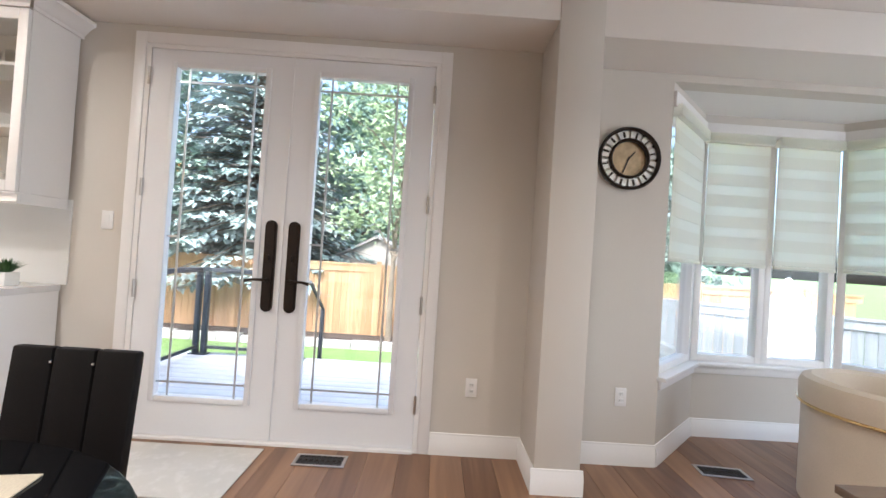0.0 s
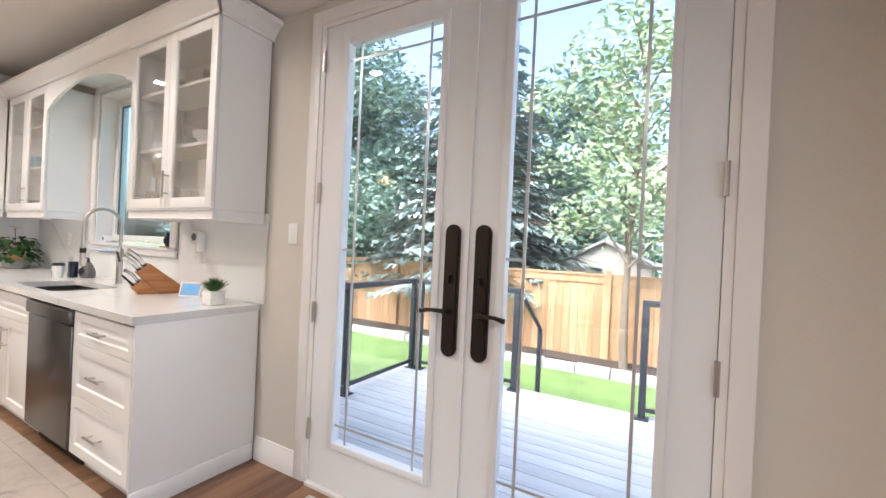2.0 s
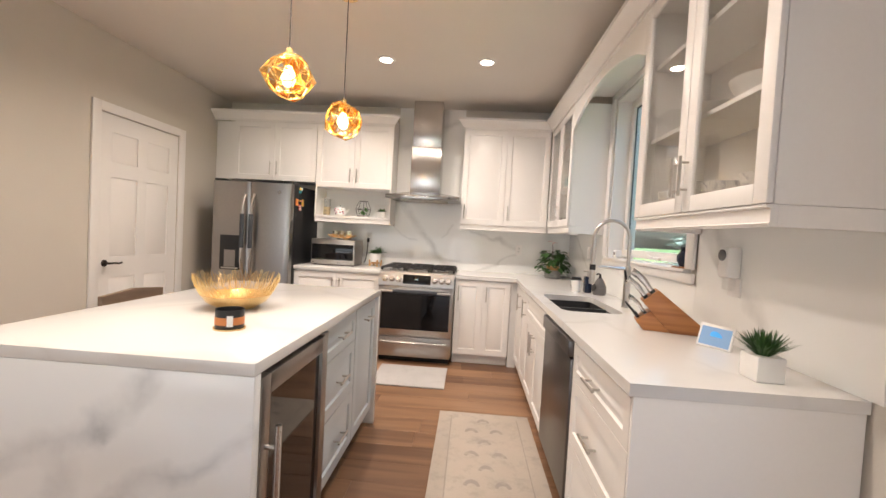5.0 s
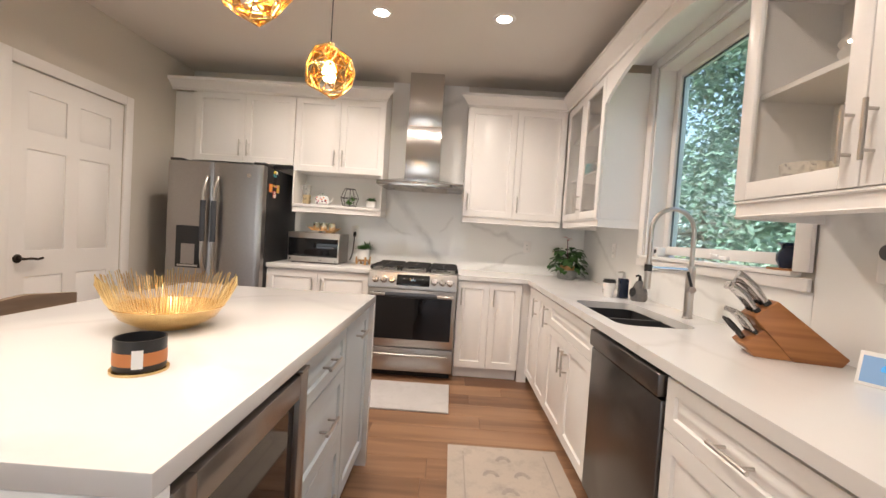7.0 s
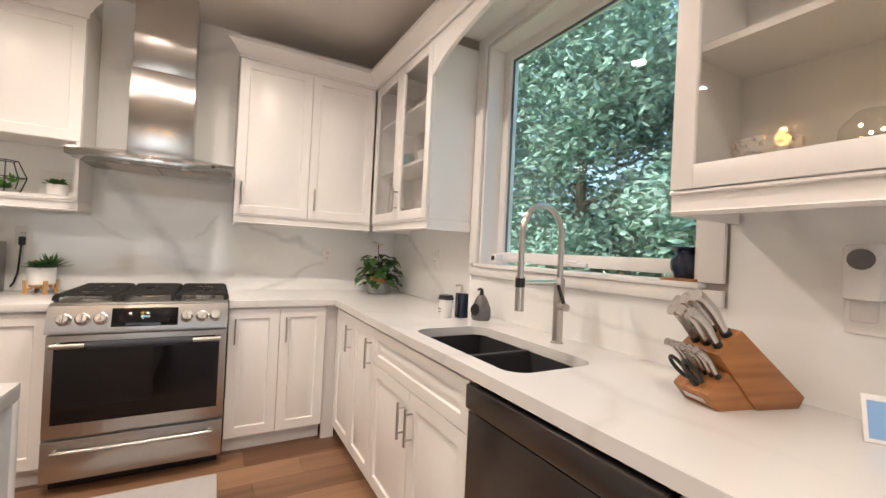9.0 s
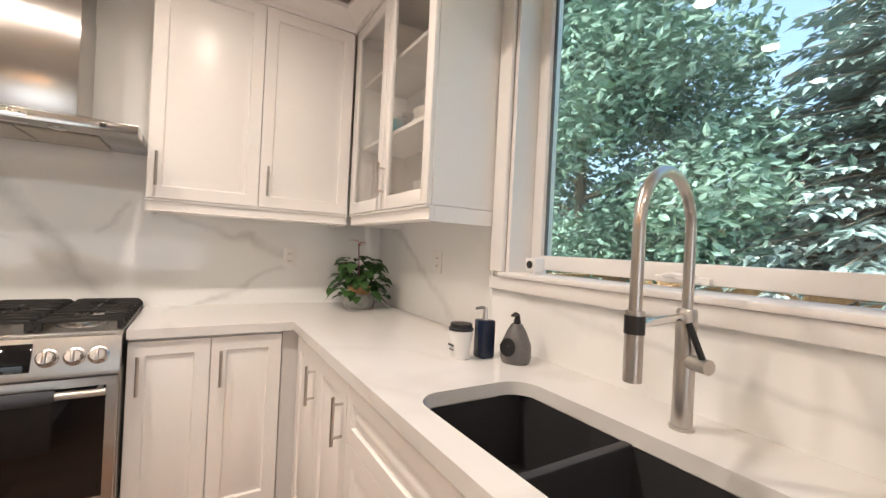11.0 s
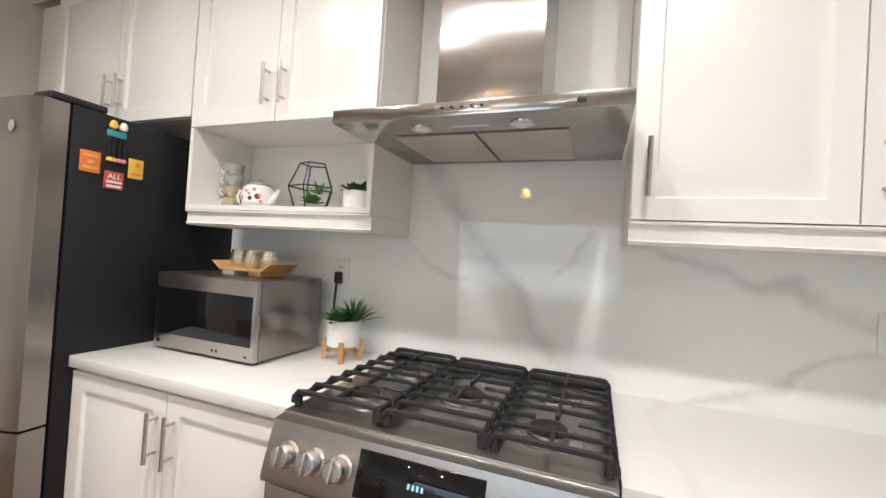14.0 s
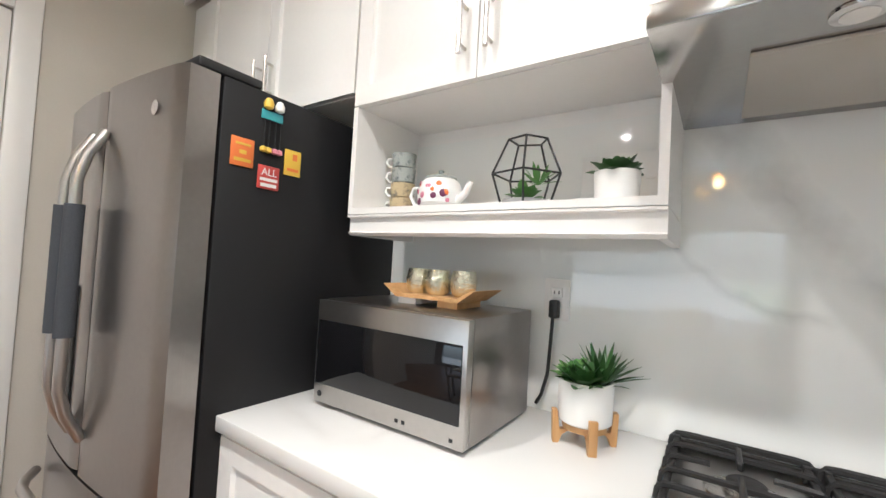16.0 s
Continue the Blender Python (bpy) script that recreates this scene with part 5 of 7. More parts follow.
def far_house(x, y, w, d, eave, ridge, label):
    t = thing("house", label, "house", x, y, GZ)
    wl = part("wall", boxes((0, w, 0, d, 0, eave)), M_SIDING, t)
    for i in range(int(eave / 0.24)):
        part("siding_course", boxes((-0.012, w + 0.012, -0.02, 0.0, 0.24 * i, 0.24 * i + 0.225)), M_SIDING, wl)
    part("roof", prism([(-0.5, eave), (d + 0.5, eave), (d / 2, ridge)], "x", -0.4, w + 0.4), M_ROOF, t, "pinkish brown shingle roof")
    for wx in (0.2, 0.6):
        win = part("window", boxes((w * wx, w * wx + 1.1, -0.06, -0.021, eave - 1.7, eave - 0.5)), M_TRIM, t, "white framed window")
        part("pane", boxes((w * wx + 0.09, w * wx + 1.01, -0.07, -0.061, eave - 1.61, eave - 0.59)), M_BGLASS, win)


far_house(-1.8, 20, 9.5, 8, 4.7, 7.2, "pale sided two storey house with a pinkish roof")
far_house(-14.5, 24, 8, 8, 4.6, 7.0, "pale sided house behind the trees")


def leaf_quad(verts, faces, c, size, r, flat=0.5):
    """One small pointed leaf clump of two folded triangles."""
    a = Vector((r.gauss(0, 1), r.gauss(0, 1), r.gauss(0, 1) * flat)).normalized()
    b = a.cross(Vector((r.gauss(0, 1), r.gauss(0, 1), r.gauss(0, 1)))).normalized()
    n = a.cross(b)
    k = len(verts)
    verts += [c - a * size, c + b * size * 0.45 + n * size * 0.15, c + a * size, c - b * size * 0.45 + n * size * 0.15]
    faces += [(k, k + 1, k + 2), (k, k + 2, k + 3)]


def crown_part(name, verts, faces, material, t):
    me = bpy.data.meshes.new(name)
    me.from_pydata([tuple(v) for v in verts], [], faces)
    me.materials.append(material)
    ob = new(name, me)
    ob.parent = t
    return tagged(ob, kind="stuff")


def broadleaf(x, y, height, base, radius, leaves, material, seed, label, trunk_r=0.10, size=0.14, stretch=1.0):
    r = random.Random(seed)
    t = thing("tree", label, "tree", x, y, GZ)
    pts, rad = [], []
    for i in range(8):
        u = i / 7
        pts.append((0.12 * math.sin(3 * u + seed), 0.12 * math.cos(2 * u + seed) - 0.12, height * 0.85 * u))
        rad.append(trunk_r * (1 - 0.8 * u))
    part("trunk", tube(pts, 0.1, 10, None, rad), M_BARK, t)
    verts, faces, lumps = [], [], []
    for i in range(22):
        z = base + (height - base) * (i + 0.5) / 22
        u = (z - base) / (height - base)
        rr = radius * stretch * math.sin(math.pi * min(0.97, 0.2 + 0.75 * u)) ** 0.7
        a = i * 2.4 + r.uniform(-0.4, 0.4)
        tip = Vector((rr * math.cos(a) * r.uniform(0.55, 0.95), rr * math.sin(a) * r.uniform(0.55, 0.95), z + r.uniform(0, 0.5)))
        s = Vector(pts[min(7, int(u * 6) + 1)])
        s.z = max(base * 0.8, z - 0.6)
        mid = (s + tip) / 2 + Vector((0, 0, 0.2))
        part("limb", tube([s, mid, tip], 0.03, 6, None, [trunk_r * 0.35, trunk_r * 0.22, 0.008]), M_BARK, t)
        lumps += [(tip, radius * 0.34), (mid, radius * 0.28)]
        lumps.append((tip + Vector((r.uniform(-1, 1), r.uniform(-1, 1), r.uniform(-0.6, 0.6))) * radius * 0.3, radius * 0.25))
    for i in range(leaves):
        c, lr = lumps[r.randrange(len(lumps))]
        d = Vector((r.gauss(0, 1), r.gauss(0, 1), r.gauss(0, 0.7)))
        d = d.normalized() * lr * r.random() ** 0.4
        leaf_quad(verts, faces, c + d, size * r.uniform(0.6, 1.3), r)
    crown_part("crown", verts, faces, material, t)


def spruce(x, y, height, radius, base, seed, label, needles=48):
    r = random.Random(seed)
    t = thing("tree", label, "tree", x, y, GZ)
    part("trunk", tube([(0, 0, 0), (0, 0, height * 0.5), (0, 0, height)], 0.2, 10, None, [0.22, 0.13, 0.02]), M_BARK, t)
    verts, faces = [], []
    boughs = bmesh.new()
    z = base
    while z < height - 0.2:
        u = (z - base) / (height - base)
        rr = radius * (1 - u) ** 0.8 + 0.15
        n = max(5, int(13 * (1 - u) + 4))
        for k in range(n):
            a = 2 * math.pi * (k + r.random() * 0.7) / n
            L = rr * r.uniform(0.75, 1.1)
            out = Vector((math.cos(a), math.sin(a), 0))
            side = Vector((-math.sin(a), math.cos(a), 0))
            z0 = z + r.uniform(-0.12, 0.12)
            tube([(0, 0, z0 + 0.1), out * L * 0.5 + Vector((0, 0, z0)), out * L + Vector((0, 0, z0 - 0.12 * L))], 0.02, 4, boughs, [0.03, 0.02, 0.006])
            m = int(needles * L)
            for j in range(m):
                v = r.uniform(0.18, 1.0)
                wd = (1.05 - v) * 0.55 * L + 0.08
                o = r.uniform(-1, 1) * wd * 0.6
                p = out * L * v + side * o + Vector((0, 0, z0 - 0.16 * L * v * v - abs(o) * 0.25 + r.uniform(-0.05, 0.03)))
                d = (out * r.uniform(0.5, 1.0) + side * (1.2 * (1 if o > 0 else -1)) * r.random() + Vector((0, 0, r.uniform(-0.7, 0.05)))).normalized()
                b = d.cross(Vector((0, 0, 1))).normalized() * 0.055
                s = r.uniform(0.10, 0.22)
                q = len(verts)
                verts.extend([p - d * s * 0.4, p + b + Vector((0, 0, 0.015)), p + d * s, p - b + Vector((0, 0, 0.015))])
                faces.extend([(q, q + 1, q + 2), (q, q + 2, q + 3)])
        z += 0.24 + 0.1 * u
    part("bough", boughs, M_BARK, t)
    crown_part("crown", verts, faces, M_SPRUCE, t)


spruce(-5.0, 10.9, 9.5, 3.1, 1.5, 3, "tall blue spruce with drooping boughs behind the fence")
spruce(-15.5, 9.5, 4.6, 2.2, 0.5, 6, "blue spruce seen low beyond the garden", 16)
broadleaf(-0.95, 8.85, 6.0, 2.3, 1.65, 4600, M_LEAF, 4, "slender young tree with light green leaves in the garden bed", 0.075, 0.075)
broadleaf(-10.2, 9.8, 9.0, 0.9, 4.2, 62000, M_MAPLE, 9, "broad dark green maple beyond the kitchen window", 0.22, 0.10)
broadleaf(-3.2, 14.5, 7.5, 1.4, 3.0, 5200, M_MAPLE, 12, "dark green tree behind the shed", 0.15, 0.18)
broadleaf(6.0, 12.5, 5.5, 0.8, 2.6, 3800, M_MAPLE, 14, "green tree beyond the side fence", 0.12, 0.18)


def closed_umbrella():
    t = thing("patio_umbrella", "closed white canvas patio umbrella", "umbrella", 4.85, 5.75, GZ)
    part("pole", tube([(0, 0, 0), (0, 0, 2.05)], 0.022, 10), M_RAIL, t)
    part("base", lathe([(0.0, 0), (0.24, 0), (0.24, 0.05), (0.05, 0.09), (0.0, 0.09)], 24), M_STONE, t)
    bm = bmesh.new()
    rings = []
    for z, rr in ((0.75, 0.36), (1.2, 0.28), (1.6, 0.19), (1.66, 0.20), (1.9, 0.09), (2.02, 0.02)):
        rings.append([bm.verts.new((rr * (1 + 0.16 * math.cos(8 * a)) * math.cos(a), rr * (1 + 0.16 * math.cos(8 * a)) * math.sin(a), z)) for a in [2 * math.pi * i / 48 for i in range(48)]])
    for A, B2 in zip(rings, rings[1:]):
        for i in range(48):
            bm.faces.new((A[i], A[(i + 1) % 48], B2[(i + 1) % 48], B2[i]))
    part("canopy", bm, M_CANVAS, t, "folded white canvas")


closed_umbrella()

# ---- dining and sitting corner ----
def dining_chair(x, y, rz):
    """Back at local y = 0.21, facing local -y."""
    t = thing("dining_chair", "black leather dining chair with a channelled back", "chair", x, y, 0, rz)
    w = 0.35
    part("seat", boxes((-0.2, 0.2, -0.21, 0.2, 0.42, 0.49), bev=0.02), M_LEATHER, t)
    for i in range(3):
        a = -w / 2 + i * w / 3
        bm = boxes((a + 0.002, a + w / 3 - 0.002, -0.017, 0.017, 0, 0.435), bev=0.008)
        bmesh.ops.transform(bm, verts=bm.verts, matrix=pose(0, 0.185, 0.485, -6))
        part("back_channel", bm, M_LEATHER, t)
    bm = boxes((-w / 2 + 0.01, w / 2 - 0.01, 0.0175, 0.026, 0.0, 0.425), bev=0.003)
    bmesh.ops.transform(bm, verts=bm.verts, matrix=pose(0, 0.185, 0.485, -6))
    part("back_board", bm, M_LEATHER, t)
    for sx in (-w / 6, w / 6):
        bm = lathe([(0.004, 0), (0.004, 0.003), (0.0, 0.0035)], 10)
        bmesh.ops.transform(bm, verts=bm.verts, matrix=pose(0, 0.185, 0.485, -6) @ pose(sx, -0.017, 0.395, 90))
        part("stud", bm, M_CHROME, t, "small chrome stud")
    for sx in (-0.17, 0.17):
        for sy in (-0.18, 0.17):
            part("leg", tube([(sx, sy, 0.0), (sx, sy, 0.425)], 0.014, 10, None, [0.011, 0.016]), M_CHROME, t, "chrome leg")


dining_chair(-1.12, 0.985, 0)


def glass_table():
    t = thing("dining_table", "round black-edged glass dining table", "table", -1.10, 0.42, 0)
    top = part("tabletop", lathe([(0.0, 0.738), (0.595, 0.738), (0.60, 0.742), (0.60, 0.747), (0.595, 0.75), (0.0, 0.75)], 64), M_BGLASS, t, "black tinted glass top")
    part("pedestal", lathe([(0.27, 0), (0.27, 0.015), (0.05, 0.04), (0.045, 0.70), (0.16, 0.735), (0.0, 0.7375)], 32), M_CHROME, t, "chrome pedestal")


glass_table()
M_BEIGE = mat("beige_cork", (0.60, 0.53, 0.41), 0.85, grain=200, var=0.15, bump=0.2)
solid("place_mat", boxes((-0.09, 0.09, -0.06, 0.06, 0, 0.004), bev=0.001), M_BEIGE, "small beige mat on the glass table", "mat", -0.97, 0.81, 0.7505, 10)

M_BOUCLE = mat("cream_upholstery", (0.62, 0.53, 0.42), 0.9, grain=260, var=0.12, bump=0.3)
def barrel_chair(x, y):
    t = thing("barrel_chair", "cream upholstered barrel armchair with a brass band", "armchair", x, y, 0, -110)
    def shell(r0, r1, z0, z1, a0=20, a1=340, n=44, bm=None, rounded=0.05):
        bm = bm or bmesh.new()
        prof = [(r1, z0), (r1, z1 - rounded), (r1 - rounded * 0.3, z1 - rounded * 0.3), ((r0 + r1) / 2, z1), (r0 + rounded * 0.3, z1 - rounded * 0.3), (r0, z1 - rounded), (r0, z0)]
        secs = []
        for i in range(n + 1):
            a = radians(a0 + (a1 - a0) * i / n)
            secs.append([bm.verts.new((q * math.cos(a), q * math.sin(a), z)) for q, z in prof])
        for A, B2 in zip(secs, secs[1:]):
            for k in range(len(prof)):
                bm.faces.new((A[k], A[(k + 1) % len(prof)], B2[(k + 1) % len(prof)], B2[k]))
        bm.faces.new(secs[0])
        bm.faces.new(secs[-1][::-1])
        return bm
    part("back_shell", shell(0.31, 0.42, 0.57, 0.71), M_BOUCLE, t)
    part("base_shell", shell(0.30, 0.405, 0.03, 0.565, rounded=0.01), M_BOUCLE, t)
    part("brass_band", shell(0.40, 0.425, 0.556, 0.569, rounded=0.003), M_GOLD, t, "thin brass band")
    part("seat_cushion", lathe([(0.0, 0.28), (0.28, 0.28), (0.295, 0.30), (0.295, 0.42), (0.27, 0.445), (0.0, 0.45)], 36), M_BOUCLE, t)


barrel_chair(2.34, 2.14)
M_TABLEWOOD = wood("grey_brown_wood", (0.14, 0.095, 0.065), (0.28, 0.20, 0.14), 0, 0.5, 12, False)
t = thing("coffee_table", "low grey-brown plank coffee table", "table", 1.50, 1.0, 0)
for i in range(4):
    part("top_plank", boxes((0, 0.95, 0.165 * i, 0.165 * i + 0.162, 0.405, 0.44), bev=0.004), M_TABLEWOOD, t)
part("apron", boxes((0.04, 0.91, 0.04, 0.62, 0.32, 0.404)), M_TABLEWOOD, t)
for lx in (0.04, 0.85):
    for ly in (0.04, 0.56):
        part("leg", boxes((lx, lx + 0.06, ly, ly + 0.06, 0, 0.319), bev=0.003), M_TABLEWOOD, t)


def wall_clock():
    t = thing("wall_clock", "round dark bronze clock with mirrored numeral panels", "clock", 1.04, NW - 0.001, 1.93)
    def ring(prof, material, name, label=""):
        bm = lathe(prof, 60, closed=False)
        bmesh.ops.rotate(bm, verts=bm.verts, matrix=Matrix.Rotation(radians(90), 3, "X"))
        return part(name, bm, material, t, label)
    ring([(0.18, 0.0), (0.195, 0.0), (0.2, 0.03), (0.19, 0.045), (0.178, 0.03), (0.178, 0.0)], M_BRONZE, "outer_ring")
    ring([(0.112, 0.0), (0.125, 0.0), (0.128, 0.03), (0.118, 0.04), (0.11, 0.03), (0.11, 0.0)], M_BRONZE, "inner_ring")
    ring([(0.0001, 0.004), (0.111, 0.004), (0.111, 0.001), (0.0001, 0.001)], M_CLOCKFACE, "dial", "tan antique dial")
    for i in range(12):
        a0, a1 = radians(30 * i + 3), radians(30 * i + 27)
        o = [(0.127 * math.cos(a0 + (a1 - a0) * k / 5), 0.127 * math.sin(a0 + (a1 - a0) * k / 5)) for k in range(6)]
        o += [(0.179 * math.cos(a1 - (a1 - a0) * k / 5), 0.179 * math.sin(a1 - (a1 - a0) * k / 5)) for k in range(6)]
        part("mirror_panel", prism(o, "y", -0.014, -0.006), M_PANEL, t, "small mirror panel")
        b = boxes((-0.004, 0.004, -0.018, -0.0145, 0.135, 0.172), (0.006, 0.009, -0.018, -0.0145, 0.135, 0.172))
        bmesh.ops.rotate(b, verts=b.verts, matrix=Matrix.Rotation(radians(30 * i + 15), 3, "Y"))
        part("numeral_bar", b, M_BRONZE, t)
    for L, ang in ((0.065, 40), (0.095, 200)):
        b = boxes((-0.004, 0.004, -0.012, -0.009, -0.015, L))
        bmesh.ops.rotate(b, verts=b.verts, matrix=Matrix.Rotation(radians(ang), 3, "Y"))
        part("clock_pointer", b, M_BLACK, t)


M_PANEL = mat("silvered_panel", (0.80, 0.79, 0.76), 0.32, 0.55, 40, 0.15, 0.05)
M_CLOCKFACE = mat("antique_dial", (0.52, 0.40, 0.24), 0.35, 0.2, 20, 0.4, 0.05)
wall_clock()


def wall_plate(x, z, y, kind, rz=0, h=0.115, w=0.072):
    t = thing("light_switch" if kind == "switch" else "wall_outlet", "white rocker light switch plate" if kind == "switch" else "white duplex outlet plate", "switch" if kind == "switch" else "outlet", x, y, z, rz)
    part("plate", boxes((-w / 2, w / 2, -0.006, 0, -h / 2, h / 2), bev=0.002), M_TRIM, t)
    if kind == "switch":
        part("rocker", boxes((-0.016, 0.016, -0.010, -0.0061, -0.033, 0.033), bev=0.002), M_WHITEPOT, t)
    else:
        for s in (-0.02, 0.02):
            sk = part("socket", boxes((-0.016, 0.016, -0.009, -0.0061, s - 0.014, s + 0.014), bev=0.003), M_WHITEPOT, t)
            part("slot", boxes((-0.008, -0.005, -0.0095, -0.0089, s - 0.004, s + 0.005), (0.005, 0.008, -0.0095, -0.0089, s - 0.004, s + 0.005)), M_BLACK, sk)


wall_plate(-2.20, 1.33, NW - 0.001, "switch")
wall_plate(0.135, 0.425, NW - 0.001, "outlet")
wall_plate(1.08, 0.425, NW - 0.001, "outlet")
wall_plate(WW + 0.007, 1.225, 0.30, "outlet", 90)
wall_plate(WW + 0.007, 1.18, 2.045, "outlet", 90)
wall_plate(-5.2, 1.21, NW - 0.009, "outlet")


def floor_vent(x, y, rz=0):
    t = thing("floor_vent", "antique brass scrollwork floor register", "vent", x, y, 0.001, rz)
    part("backing", boxes((-0.13, 0.13, -0.05, 0.05, 0, 0.002)), M_BLACK, t)
    part("frame", boxes((-0.15, 0.15, -0.068, -0.05, 0, 0.006), (-0.15, 0.15, 0.05, 0.068, 0, 0.006), (-0.15, -0.13, -0.05, 0.05, 0, 0.006), (0.13, 0.15, -0.05, 0.05, 0, 0.006), bev=0.002), M_NICKEL, t)
    for i in range(8):
        cx = -0.114 + 0.0325 * i
        for sy in (-0.025, 0.025):
            pts = [(cx + 0.014 * math.cos(a), sy + 0.022 * math.sin(a), 0.004) for a in [2 * math.pi * k / 12 for k in range(11)]]
            part("scroll", tube(pts, 0.0022, 5), M_BRONZE, t)


floor_vent(-0.735, 2.45)
floor_vent(1.73, 2.59, -6)

# ---- rugs ----
def rug_mat(name, base, mark, scale, amount):
    m = mat(name, base, 0.95, grain=300, var=0.1, bump=0.4)
    nt = m.node_tree
    b = nt.nodes["Principled BSDF"]
    src = b.inputs["Base Color"].links[0].from_socket
    tc = nt.nodes.new("ShaderNodeTexCoord")
    n = nt.nodes.new("ShaderNodeTexNoise")
    n.inputs["Scale"].default_value, n.inputs["Detail"].default_value, n.inputs["Roughness"].default_value = scale, 9, 0.7
    nt.links.new(tc.outputs["Object"], n.inputs["Vector"])
    r = nt.nodes.new("ShaderNodeMapRange")
    r.inputs[1].default_value, r.inputs[2].default_value, r.inputs[4].default_value = 0.5, 0.72, amount
    nt.links.new(n.outputs[0], r.inputs[0])
    mx = nt.nodes.new("ShaderNodeMix")
    mx.data_type = "RGBA"
    mx.inputs["B"].default_value = (*mark, 1)
    nt.links.new(r.outputs[0], mx.inputs["Factor"])
    nt.links.new(src, mx.inputs["A"])
    nt.links.new(mx.outputs["Result"], b.inputs["Base Color"])
    return m


M_RUNNER = rug_mat("faded_runner_wool", (0.47, 0.41, 0.35), (0.34, 0.30, 0.27), 9, 0.9)
M_MOTIF = rug_mat("faded_motif_wool", (0.34, 0.30, 0.27), (0.50, 0.45, 0.36), 26, 0.9)
M_DOORMAT = rug_mat("cream_mat_pile", (0.62, 0.59, 0.53), (0.76, 0.73, 0.68), 12, 0.8)
M_GREYMAT = rug_mat("grey_mat_pile", (0.52, 0.50, 0.49), (0.40, 0.38, 0.37), 9, 0.6)


def runner():
    x0, x1, y0, y1 = -4.24, -2.35, 1.335, 1.975
    t = thing("runner_rug", "faded cream runner rug with small grey arch motifs", "rug", 0, 0, 0)
    part("woven_field", boxes((x0, x1, y0, y1, 0.0008, 0.008), bev=0.003), M_RUNNER, t)
    part("border_line", boxes((x0 + 0.07, x1 - 0.07, y0 + 0.085, y0 + 0.092, 0.0081, 0.0086), (x0 + 0.07, x1 - 0.07, y1 - 0.092, y1 - 0.085, 0.0081, 0.0086)), M_MOTIF, t)
    rows = 12
    for i in range(rows):
        cx = x0 + 0.14 + (x1 - x0 - 0.28) * i / (rows - 1)
        for cy in ((1.565, 1.73) if i % 2 else (1.6475,)):
            o = []
            for k in range(9):
                a = math.pi * k / 8
                o.append((cx - 0.030 + 0.062 * math.sin(a) ** 1.3 * 0.9, cy - 0.045 * math.cos(a)))
            for k in range(9):
                a = math.pi * (8 - k) / 8
                o.append((cx - 0.035 + 0.026 * math.sin(a), cy - 0.026 * math.cos(a)))
            o = [(2 * (cx - 0.01) - p, q) for p, q in o]
            part("arch_motif", prism(o, "z", 0.0081, 0.0088), M_MOTIF, t)


runner()
solid("door_mat", boxes((-1.90, -1.10, 2.02, 2.54, 0.0008, 0.010), bev=0.004), M_DOORMAT, "cream textured mat before the french doors", "mat")
solid("range_mat", boxes((-5.19, -4.655, 0.69, 1.335, 0.0008, 0.014), bev=0.006), M_GREYMAT, "soft pale grey mat before the range", "mat")

# ---- on and round the counters ----
def sink():
    t = thing("sink", "black double bowl undermount sink", "sink", 0, 0, 0)
    mid = (SX0 + SX1) / 2 + 0.0
    for a, b in ((SX0 + 0.001, mid - 0.012), (mid + 0.012, SX1 - 0.001)):
        bm = bmesh.new()
        y0, y1 = SKY0 + 0.001, SKY1 - 0.001
        z0, z1, th = 0.66, CB - 0.001, 0.01
        top = box(bm, a, b, y0, y1, z0, z1)[1]
        bmesh.ops.inset_individual(bm, faces=[top], thickness=th, depth=0.0)
        bmesh.ops.inset_individual(bm, faces=[top], thickness=0.012, depth=-(z1 - z0 - th))
        bowl = part("bowl", bm, M_SINK, t)
        part("drain", lathe([(0.0, 0.0), (0.04, 0.0), (0.042, 0.003), (0.0, 0.002)], 20, centre=((a + b) / 2, (y0 + y1) / 2, z0 + th + 0.0005)), M_CHROME, bowl, "steel drain")
    part("divider", boxes((mid - 0.0115, mid + 0.0115, SKY0 + 0.001, SKY1 - 0.001, 0.67, CB + 0.004), bev=0.004), M_SINK, t)


sink()


